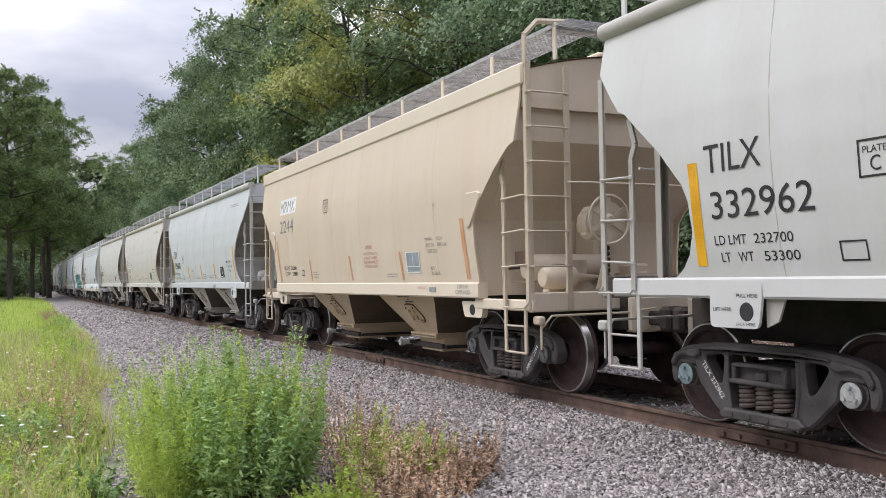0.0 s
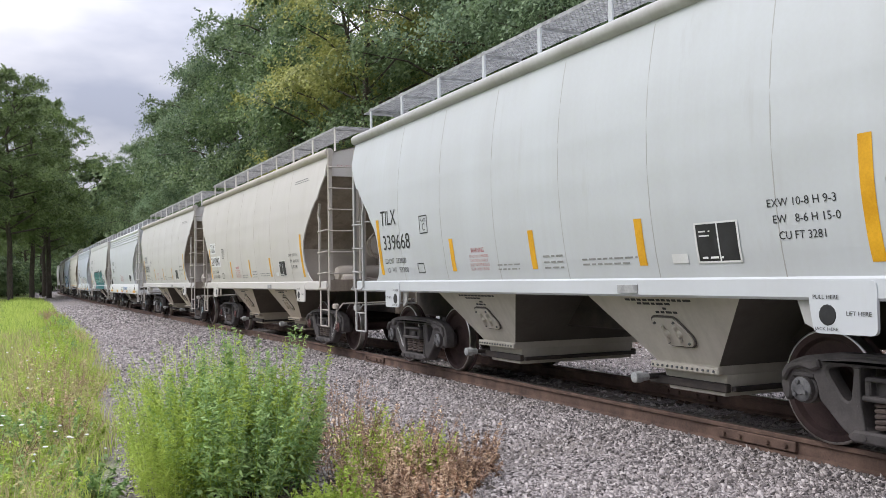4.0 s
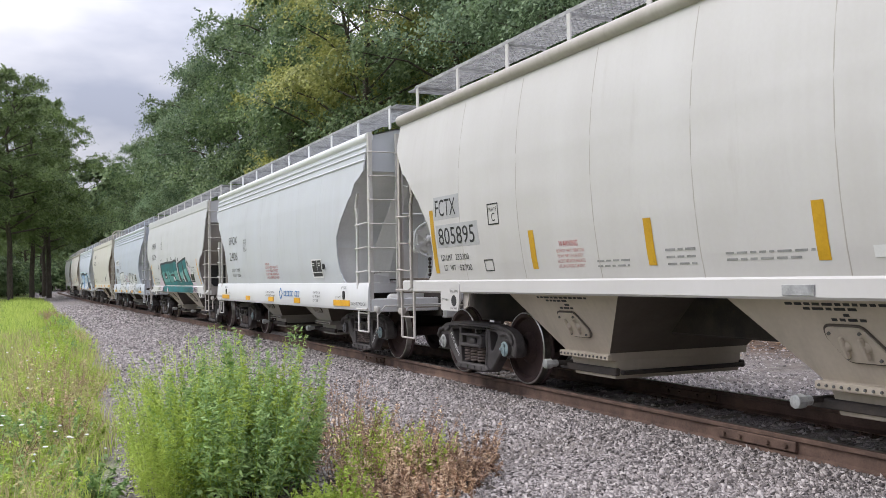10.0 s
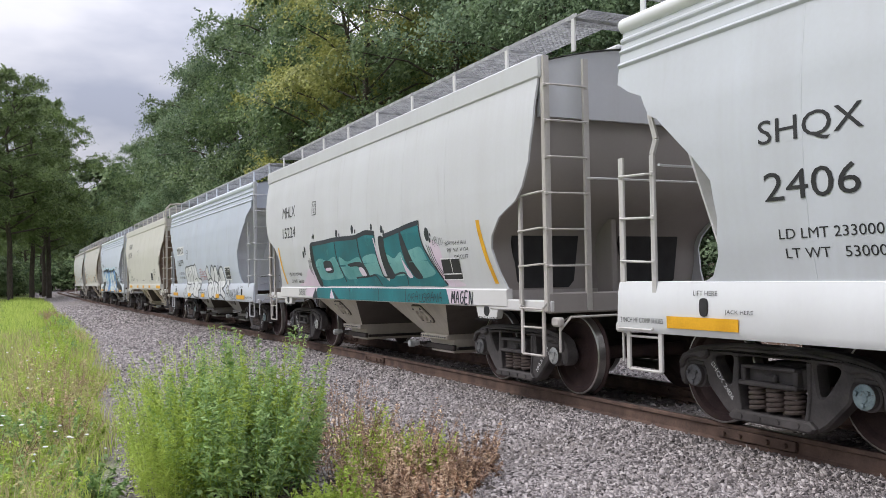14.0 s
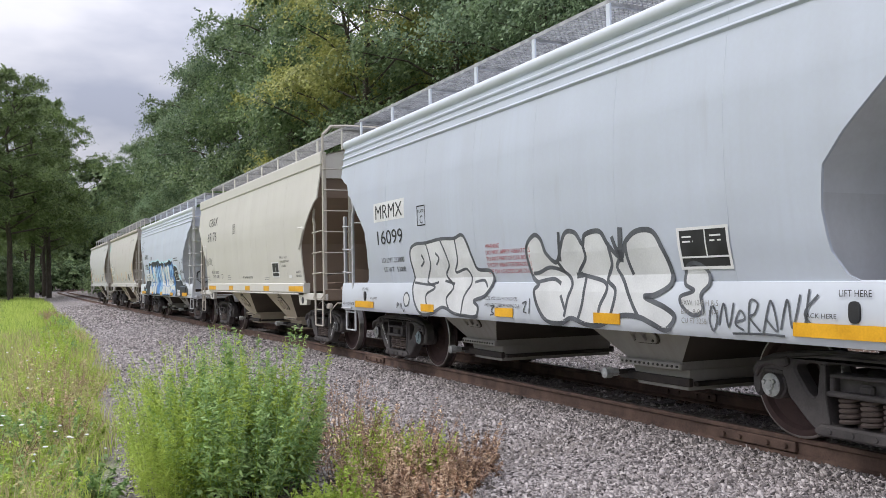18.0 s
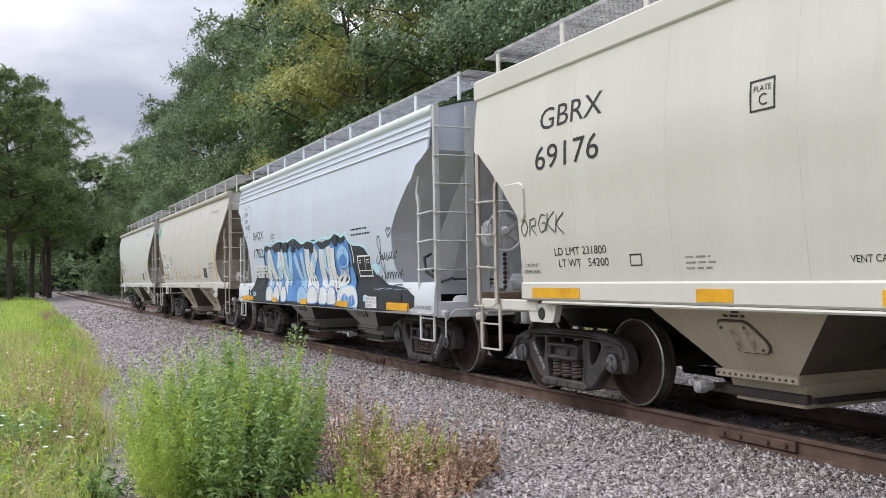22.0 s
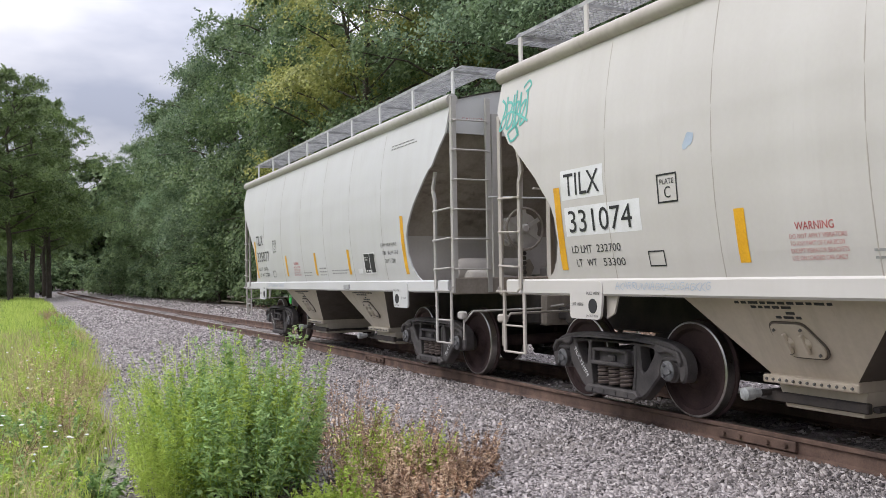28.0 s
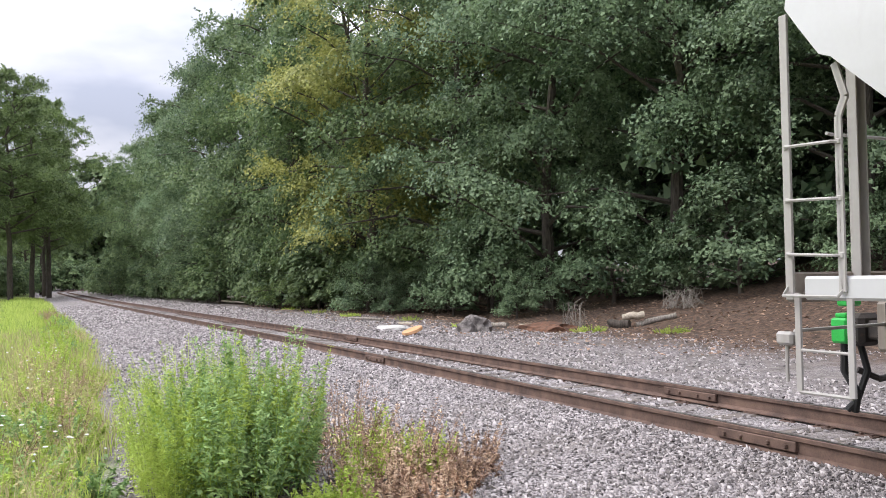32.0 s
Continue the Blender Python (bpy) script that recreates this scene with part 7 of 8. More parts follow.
    stroke(car, k, [(4.38, 1.98), (4.31, 2.08), (4.36, 2.13), (4.40, 2.08), (4.44, 2.13), (4.49, 2.07), (4.38, 1.98)], 0.017, BLACK, 0.008)
    stroke(car, k, [(4.42, 1.26), (4.75, 1.27)], 0.016, BLACK, 0.008)
    for i in range(9):
        a = 2 * math.pi * i / 9
        cx, cz = -4.70 + 0.40 * math.cos(a), 2.78 + 0.30 * math.sin(a)
        stroke(car, k, [(cx + 0.10 * math.cos(a + d), cz + 0.08 * math.sin(a + d)) for d in (-1.6, -0.8, 0, 0.8, 1.6)], 0.010, BLACK, 0.008)
    for i, (txt, wd) in enumerate((("I PUT", 0.36), ("ON 4", 0.32), ("MY CITY", 0.44))):
        write(car, k, txt, -4.98 + 0.10 * i, 2.90 - 0.16 * i, wd, 0.11)
    for z, txt in ((1.60, "LD LMT 231700"), (1.45, "LT WT   54300")):
        part("white_panel", conform(k, -3.92, -2.92, z - 0.025, z + 0.095, 0.008), WHITE, car, "white strip behind the weights")
        write(car, k, txt, -3.86, z, 0.88, 0.072, BLACK, off=0.010)
    part("white_panel", Build().box(3.28, 3.76, -1.570, -1.566, 0.90, 1.08), WHITE, car, "white stencil panel")
    for i, txt in enumerate(("EXW 10-8  H 8-5", "EW   9-2  H 14-0", "CU FT 3250")):
        write(car, k, txt, 3.31, 1.028 - 0.055 * i, 0.42 if i < 2 else 0.28, 0.038, BLACK, w=1.570, off=0.002)
    bars(car, k, 2.75, 2.08, 0.95, 2, 0.17, BLACK)


def graffiti_tag(car):
    k = "round"
    m = GRAF["mint"]
    for s in range(4):
        x = -5.66 + 0.15 * s
        stroke(car, k, [(x, 3.40 - 0.05 * s), (x + 0.10, 3.30), (x + 0.02, 3.05), (x + 0.14, 3.12), (x + 0.12, 3.42)], 0.030, m, 0.008)
    stroke(car, k, [(-5.62, 3.15), (-5.4, 3.22), (-5.02, 3.06)], 0.028, m, 0.009)
    stroke(car, k, [(-5.34, 3.46), (-5.30, 3.10), (-5.20, 2.92)], 0.030, m, 0.009)
    stroke(car, k, [(-5.45, 2.98), (-5.36, 2.88), (-5.22, 2.94), (-5.28, 3.04), (-5.45, 2.98)], 0.028, m, 0.009)
    stroke(car, k, [(-5.2, 3.46), (-5.1, 3.52), (-5.04, 3.46), (-5.14, 3.40)], 0.026, m, 0.009)
    bubble(car, k, -2.42, 2.46, 0.05, 0.06, 0.5, 3, GRAF["wash"], GRAF["wash"], 0.004, 0.01)


def tail_box(car):
    """End-of-train box and hoses at the last coupler."""
    part("tail_box", Build().box(-6.62, -6.45, -0.20, 0.06, 0.74, 0.96, 0.02).box(-6.60, -6.48, -0.16, 0.0, 0.96, 1.0, 0.01), GREEN_BOX, car, "bright green end-of-train box")
    part("tail_marker", Build().box(-6.58, -6.46, -0.16, 0.02, 1.06, 1.16, 0.015), GREEN_BOX, car, "green marker lamp box")
    h = Build().tube([(-6.55, -0.1, 0.74), (-6.58, -0.08, 0.5), (-6.5, -0.02, 0.3), (-6.55, 0.0, 0.14)], 0.035, 8)
    h.tube([(-6.50, 0.02, 0.76), (-6.45, 0.05, 0.5), (-6.52, 0.0, 0.25), (-6.58, -0.06, 0.15)], 0.03, 8)
    part("air_hose", h, RUBBER, car, "hanging black rubber air hoses")


CAPS = {"332962": (CAP_BLUE, CAP_PALE), "2244": (CAP, CAP), "331090": (CAP_RED, CAP_RED), "805895": (CAP_PALE, CAP_BLUE), "16099": (CAP_PALE, CAP_BLUE), "2406": (CAP, CAP_BLUE), "15224": (CAP, CAP_PALE)}
EXTRAS = {"15224": graffiti_teal, "16099": graffiti_bubbles, "1782": graffiti_blue, "331074": graffiti_tag, "335077": tail_box}
MARKS = {"round": mark_round, "flat": mark_flat, "skirt": mark_skirt, "bell": mark_bell}
TRAIN = []


def build_train():
    for c, lead, tail in zip(CARS, LEAD, TAIL):
        spec = dict(SCHEMES[c[1]], kind=c[0], label=c[7], half=(lead - tail) / 2, brake=0 if c[3] in ("15224", "69176") else 1, gear=c[0] in ("skirt", "flat"), mark=c[2] + " " + c[3], caps=CAPS[c[3]] if c[3] in CAPS else (CAP, CAP))
        car, sets = make_car(spec)
        MARKS[c[0]](car, c)
        if c[3] in EXTRAS:
            EXTRAS[c[3]](car)
        if c[3] in ("331074", "335077"):
            scribble(car, c[0], -3.6, -2.3, 1.225, 1.285, GRAF["wash"], 20, 0.007, 20, 0.005)
        TRAIN.append((car, sets, lead, tail))


build_train()

# ------------------------------------------------------------ plants


def leaf_cloud(name, centres, normals_up, sizes, mat, rng, slim=0.55, fold=0.25, sides=4):
    """Many small leaves at the given places: folded diamonds, or plain pointed leaves of three sides."""
    n = len(centres)
    nn = rng.normal(size=(n, 3))
    if np.ndim(normals_up) == 2:
        nn = nn * 0.5 + normals_up
    else:
        nn = nn * (1.0 - normals_up)
        nn[:, 2] = abs(nn[:, 2]) + normals_up
    nn /= np.linalg.norm(nn, axis=1)[:, None]
    d = np.cross(nn, rng.normal(size=(n, 3)))
    d /= np.linalg.norm(d, axis=1)[:, None] + 1e-9
    s = np.cross(nn, d)
    L = sizes[:, None]
    a = centres - d * L * 0.5
    c = centres + d * L * 0.5
    b = centres + s * L * slim * 0.5 + nn * L * fold * 0.3
    e = centres - s * L * slim * 0.5 + nn * L * fold * 0.3
    v = (np.stack([a, b, c, e], 1) if sides == 4 else np.stack([a - s * L * slim * 0.5, a + s * L * slim * 0.5, c], 1)).reshape(-1, 3)
    me = bpy.data.meshes.new(name)
    me.vertices.add(sides * n)
    me.vertices.foreach_set("co", v.astype(np.float32).ravel())
    me.loops.add(sides * n)
    me.loops.foreach_set("vertex_index", np.arange(sides * n, dtype=np.int32))
    me.polygons.add(n)
    me.polygons.foreach_set("loop_start", np.arange(0, sides * n, sides, dtype=np.int32))
    me.polygons.foreach_set("loop_total", np.full(n, sides, dtype=np.int32))
    me.update()
    me.validate()
    me.materials.append(mat)
    return me


def tree_meshes(seed, height, spread, leaves, leaf, mat, low=0.06, limbs=46, clump=1.35, per_limb=3, sides=4):
    """Trunk with limbs, and a crown of many domed sprays of leaves along the limbs, with dark gaps between."""
    rng = np.random.default_rng(seed)
    wood = Build()
    trunk = [(0, 0, -0.3)]
    for k in range(1, 9):
        trunk.append((rng.normal(0, 0.06) * k, rng.normal(0, 0.06) * k, height * 0.94 * k / 8))
    r0 = height * 0.011 + 0.05
    wood.tube(trunk, r0, 8, r0 * 0.15)
    tips, rads = [], []
    for i in range(limbs):
        f = low + (0.98 - low) * (i + rng.uniform(0, 1)) / limbs
        base = np.array([np.interp(f * height, [q[2] for q in trunk], [q[j] for q in trunk]) for j in range(3)])
        ang = i * 2.4 + rng.uniform(-0.5, 0.5)
        shape = max(0.10, 1 - (max(0.0, f - 0.35) / 0.66) ** 1.8) * min(1.0, 0.72 + f)
        ln_ = spread * shape * rng.uniform(0.52, 1.28)
        rise = rng.uniform(-0.05, 0.5) + max(0, f - 0.6) * 1.5
        end = base + np.array([math.cos(ang) * ln_, math.sin(ang) * ln_, rise * ln_])
        mid = (base + end) / 2 + np.array([0, 0, 0.10 * ln_]) + rng.normal(0, 0.15, 3)
        wood.tube([tuple(base), tuple(mid), tuple(end)], r0 * 0.4 * (1 - f * 0.6), 4, 0.012, False)
        for j in range(per_limb):
            q = 1.02 - (j + rng.uniform(-0.3, 0.3)) / per_limb * 0.6
            side = np.array([-math.sin(ang), math.cos(ang), 0]) * rng.normal(0, 0.22) * ln_
            tips.append(base * (1 - q) ** 2 + 2 * mid * q * (1 - q) + end * q * q + side + rng.normal(0, 0.12, 3))
            rads.append(clump * rng.uniform(0.45, 1.35) * (0.55 + 0.45 * shape))
    tips, rads = np.array(tips), np.array(rads)
    w = rads ** 2
    pick = rng.choice(len(tips), leaves, p=w / w.sum())
    r = np.sqrt(rng.uniform(0, 1, leaves)) * rng.uniform(0.75, 1.25, leaves)
    a = rng.uniform(0, 2 * math.pi, leaves)
    ragged = 1 + 0.35 * np.sin(3 * a + pick) + 0.2 * np.sin(7 * a + 2.3 * pick)
    R = rads[pick]
    ox, oy = np.cos(a) * r * R * ragged, np.sin(a) * r * R * ragged
    # each spray is a dome that droops outwards and leans its own way
    out = tips[:, :2] / (np.linalg.norm(tips[:, :2], axis=1)[:, None] + 0.3)
    lean = out * rng.uniform(0.05, 0.45, (len(tips), 1)) + rng.normal(0, 0.22, (len(tips), 2))
    droop = ox * lean[pick, 0] + oy * lean[pick, 1]
    oz = R * (0.62 * (1 - r * r) - 0.22) - droop + rng.normal(0, 0.13, leaves) * R
    c = tips[pick] + np.stack([ox, oy, oz], -1)
    # leaves face up and outwards from their spray and from the trunk
    face = np.stack([ox, oy, np.full(leaves, 0.5)], -1) * (0.5 / R)[:, None] + np.concatenate([out[pick] * 0.6, np.full((leaves, 1), 0.35)], 1)
    # slender shoots that stand out of the crown
    shoots = int(leaves * 0.16)
    who = rng.integers(0, len(tips), shoots)
    spray = rng.integers(0, 3, shoots)
    way = np.stack([np.sin(who * 7.1 + spray * 2.2) * 0.5, np.cos(who * 5.3 + spray * 1.7) * 0.5, np.full(shoots, 1.0)], -1)
    way[:, :2] += out[who] * 0.5
    along = rng.uniform(0.1, 1.0, shoots)
    tip = tips[who] + way * (along * rads[who] * 0.95)[:, None] + rng.normal(0, 1, (shoots, 3)) * (0.16 * (1.15 - along) * rads[who])[:, None]
    c, face = np.concatenate([c, tip]), np.concatenate([face, way * 0.4 + np.concatenate([out[who] * 0.5, np.full((shoots, 1), 0.3)], 1)])
    keep = c[:, 2] > 0.2
    c, face = c[keep], face[keep]
    crown = leaf_cloud("crown", c, face, leaf * rng.uniform(0.6, 1.35, len(c)), mat, rng, 0.55 if sides == 4 else 0.8, sides=sides)
    return wood.mesh("trunk", BARK), crown


def plant_tree(meshes, x, y, scale, turn, label, name="tree", category="tree", group="woods along the track", dz=0.0):
    z = float(ground_z(x, y)) + dz
    t = thing(name, label, category, group, m=Matrix.Translation((x, y, z)) @ Matrix.Rotation(turn, 4, "Z") @ Matrix.Scale(scale, 4))
    part("trunk", meshes[0], None, t)
    part("crown", meshes[1], None, t)
    return t


LEAF_DARK = leaf_mat("dark_green_leaves", (0.050, 0.096, 0.048), (0.31, 0.42, 0.235))
LEAF_MID = leaf_mat("green_leaves", (0.045, 0.088, 0.038), (0.235, 0.315, 0.145))
LEAF_YELLOW = leaf_mat("yellow_green_leaves", (0.17, 0.20, 0.05), (0.54, 0.55, 0.18))
LEAF_LIGHT = leaf_mat("light_green_leaves", (0.055, 0.09, 0.03), (0.20, 0.27, 0.095))
LEAF_WEED = leaf_mat("fresh_weed_leaves", (0.26, 0.38, 0.05), (0.64, 0.76, 0.18), 0.5, 0.5)
LEAF_MUG = leaf_mat("grey_green_weed_leaves", (0.14, 0.26, 0.09), (0.50, 0.66, 0.27), 0.5, 0.42)
LEAF_DRY = leaf_mat("dry_brown_weeds", (0.13, 0.075, 0.055), (0.50, 0.34, 0.24), 0.8, 0.15)
LEAF_TAN = leaf_mat("dry_tan_weeds", (0.44, 0.29, 0.19), (0.80, 0.62, 0.45), 0.8, 0.15)
GRASS_MAT = leaf_mat("grass_blades", (0.20, 0.31, 0.05), (0.60, 0.69, 0.18), 0.5, 0.35)
STRAW = leaf_mat("straw_blades", (0.30, 0.26, 0.11), (0.68, 0.60, 0.33), 0.6, 0.25)


def build_woods():
    kinds = {
        "dark": [tree_meshes(10 + k, 22, 6.2, 70000, 0.142, LEAF_DARK, sides=3) for k in range(3)],
        "mid": [tree_meshes(20 + k, 22, 6.0, 54000, 0.165, LEAF_MID, sides=3) for k in range(3)],
        "yellow": [tree_meshes(30, 23, 5.2, 56000, 0.150, LEAF_YELLOW, 0.12, sides=3)],
        "near": [tree_meshes(40 + k, 25, 6.4, 44000, 0.20, LEAF_LIGHT, 0.27, 46, 1.3, 3, 3) for k in range(2)],
        "under": [tree_meshes(50 + k, 4.2, 2.2, 2600, 0.25, LEAF_MID, 0.03, 20, 0.6, 3, 3) for k in range(2)],
        "fine": [tree_meshes(90 + k, 4.2, 2.2, 6000, 0.15, LEAF_DARK, 0.03, 22, 0.6, 3, 3) for k in range(2)],
        "lime": [tree_meshes(55, 3.0, 1.5, 2500, 0.17, LEAF_LIGHT, 0.03, 20, 0.4, 3)],
        "far": [tree_meshes(60 + k, 18, 6.0, 5000, 0.78, LEAF_MID, 0.02, 26, 1.6, 3, 3) for k in range(2)],
        "back": [tree_meshes(70 + k, 23, 6.5, 9500, 0.56, LEAF_DARK, 0.02, 30, 1.6, 3, 3) for k in range(2)],
    }
    rng = random.Random(11)
    words = {"dark": "tall dark green broadleaf tree on the wood's edge", "mid": "tall green broadleaf tree on the wood's edge", "yellow": "tall tree with yellowing green leaves",
             "near": "light green broadleaf tree with bare lower trunk", "under": "dark green undergrowth shrub below the trees", "fine": "dark green leafy shrub below the trees", "lime": "bright yellow-green shrub at the wood's edge",
             "far": "distant green tree at the bend of the track", "back": "tall dark tree deeper in the wood"}

    def put(kind, x, y, scale):
        low = kind in ("under", "lime", "fine")
        plant_tree(rng.choice(kinds[kind]), x, y, scale, rng.uniform(0, 6.28), words[kind], "shrub" if low else "tree", "shrub" if low else "tree")

    # front row on the far side of the track
    for x, y, kind, s in ((-14, 28, "dark", 1.0), (-20.5, 25.5, "dark", 1.0), (-26.5, 22.5, "dark", 1.0), (-32.0, 20.3, "dark", 1.0), (-39, 19.6, "mid", 1.0), (-44.0, 17.0, "yellow", 1.0),
                          (-51, 18.2, "mid", 1.05), (-59, 17.2, "mid", 1.08), (-66.5, 17.8, "mid", 1.15), (-75, 16.6, "dark", 1.08), (-86, 16.6, "mid", 1.04), (-98, 16.0, "dark", 0.98), (-112, 15.6, "mid", 1.02), (-127, 15.2, "mid", 0.92)):
        put(kind, x, y, s)
    for k in range(15):
        put("back", -8 - k * 7.0 + rng.uniform(-1, 1), 30 + rng.uniform(-1.5, 3), rng.uniform(0.95, 1.15))
    for k in range(10):
        put("back", -10 - k * 11 + rng.uniform(-2, 2), 43 + rng.uniform(-2, 4), rng.uniform(1.1, 1.3))
    for k in range(8):
        put("back", -32 + k * 5.0, 35 + rng.uniform(-1, 2), rng.uniform(0.8, 1.0))
    for x, y, s in ((-143, 19, 1.05), (-158, 22, 1.05), (-172, 26, 1.1), (-188, 34, 1.2), (-140, 32, 1.2)):
        put("far", x, y, s)
    # undergrowth along the edge
    for k in range(64):
        x = -22 - k * 1.55 + rng.uniform(-0.8, 0.8)
        put("fine" if x > -42 else "under", x, float(np.interp(x, (-125, -100, -60, -45, -30, -22), (11.4, 12.8, 14.4, 15.0, 18.2, 22.5))) + rng.uniform(-0.3, 2.2), rng.uniform(0.4, 1.0))
    for k in range(9):
        put("under", -126 - k * 5.0, 11.0 + 0.15 * k + rng.uniform(0, 1.5), rng.uniform(0.7, 1.2))
    for x, y, s in ((-51.5, 14.2, 0.9), (-53.5, 14.0, 0.6), (-48.5, 14.3, 0.5), (-58, 14.0, 0.5)):
        put("lime", x, y, s)
    for x, y, s in ((-12, 27, 1.0), (-15, 24.5, 0.8), (-17.5, 25.5, 1.0), (-19, 23.0, 0.6), (-10, 30, 1.2), (-14, 31, 1.3), (-18, 29, 1.3), (-21, 33, 1.5), (-25, 32, 1.4), (-28, 30, 1.4), (-23, 37, 1.6), (-17, 36, 1.6), (-12, 36, 1.6), (-7, 35, 1.6), (-31, 34, 1.6)):
        put("fine", x, y, s)
    # trees on the near side, far up the line, with bare shaded trunks
    for x, y, s in ((-97, -5.2, 0.92), (-103, -0.6, 0.97), (-113, 1.6, 0.95), (-119, 3.6, 0.98), (-135, 3.4, 0.92), (-152, 3.4, 0.84), (-172, 1.5, 0.84), (-108, -11, 1.0), (-121, -4, 1.0)):
        put("near", x, y, s)
    for k in range(16):
        put("under", -120 - k * 2.2, -6 + k * 0.50 + rng.uniform(-0.4, 0.4), rng.uniform(0.8, 1.2))
    for k in range(26):
        put("fine" if k % 3 == 0 else "under", -113 - k * 1.9, -11 + k * 0.44 + rng.uniform(-0.8, 0.8), rng.uniform(0.6, 1.25))
    # trees that close the view at the bend
    for k in range(16):
        put("far", -225 - rng.uniform(0, 50), -14 + k * 3.6 + rng.uniform(-1, 1), rng.uniform(1.3, 1.7))
    for k in range(14):
        put("under", -185 - rng.uniform(0, 40), rng.uniform(-6, 2.0) if k % 2 else rng.uniform(16, 26), 1.3)
    for k in range(7):
        put("far", -176 - k * 9, -4 - rng.uniform(0, 5), rng.uniform(0.9, 1.1))
    for k in range(15):
        put("under", -212 - rng.uniform(0, 6), -16 + k * 2.1, rng.uniform(1.5, 1.9))
    # woods all round, behind the camera too
    for k in range(12):
        a = -1.9 + k * 0.29
        put("far", 50 * math.cos(a) + 6, 50 * math.sin(a) - 8, 0.9)


build_woods()


def scatter_mesh(name, pts, size, mat, seed, flat=0.7):
    """Many angular stones in one mesh: jittered blocks, open where they sit on the ground."""
    rng = np.random.default_rng(seed)
    n = len(pts)
    corners = np.array([(x, y, z) for x in (-1, 1) for y in (-1, 1) for z in (-1, 1)], float) * 0.5
    q = corners[None] * rng.uniform(0.45, 1.15, (n, 8, 1)) * np.array([1, 1, flat])
    q = q * (rng.uniform(0.42, 1.5, (n, 1, 3)) * size[:, None, None])
    a = rng.uniform(0, 6.28, n)
    ca, sa = np.cos(a)[:, None], np.sin(a)[:, None]
    tilt = rng.normal(0, 0.5, (n, 1))
    x, y, z = q[:, :, 0] * ca - q[:, :, 1] * sa, q[:, :, 0] * sa + q[:, :, 1] * ca, q[:, :, 2]
    z = z + x * tilt
    v = np.stack([x, y, z], -1) + pts[:, None, :]
    f = np.array([(0, 1, 3, 2), (4, 6, 7, 5), (0, 4, 5, 1), (2, 3, 7, 6), (1, 5, 7, 3)])
    idx = (f[None] + 8 * np.arange(n)[:, None, None]).reshape(-1)
    me = bpy.data.meshes.new(name)
    me.vertices.add(8 * n)
    me.vertices.foreach_set("co", v.astype(np.float32).ravel())
    me.loops.add(20 * n)
    me.loops.foreach_set("vertex_index", idx.astype(np.int32))
    me.polygons.add(5 * n)
    me.polygons.foreach_set("loop_start", np.arange(0, 20 * n, 4, dtype=np.int32))
    me.polygons.foreach_set("loop_total", np.full(5 * n, 4, dtype=np.int32))
    me.update()
    me.validate()
    me.materials.append(mat)
    return me


def island_mat(name, c1, c2, c3, rough=0.9):
    """Loose stones, each of its own shade."""
    m = bpy.data.materials.new(name)
    m.use_nodes = True
    nt = m.node_tree
    n, ln = nt.nodes.new, nt.links.new
    b = nt.nodes["Principled BSDF"]
    geo, ramp, tc, noi, mx = n("ShaderNodeNewGeometry"), n("ShaderNodeValToRGB"), n("ShaderNodeTexCoord"), n("ShaderNodeTexNoise"), n("ShaderNodeMix")
    el = ramp.color_ramp.elements
    el[0].color, el[1].color = (*c1, 1), (*c3, 1)
    el.new(0.55).color = (*c2, 1)
    ln(geo.outputs["Random Per Island"], ramp.inputs[0])
    noi.inputs["Scale"].default_value, noi.inputs["Detail"].default_value = 60, 5
    ln(tc.outputs["Object"], noi.inputs[0])
    mx.data_type, mx.blend_type = "RGBA", "MULTIPLY"
    mx.inputs[0].default_value = 0.35
    ln(ramp.outputs[0], mx.inputs[6]), ln(noi.outputs[0], mx.inputs[7])
    ln(mx.outputs[2], b.inputs["Base Color"])
    b.inputs["Roughness"].default_value = rough
    return m


BALLAST = island_mat("broken_ballast_stone", (0.09, 0.079, 0.077), (0.42, 0.377, 0.367), (0.70, 0.64, 0.62))


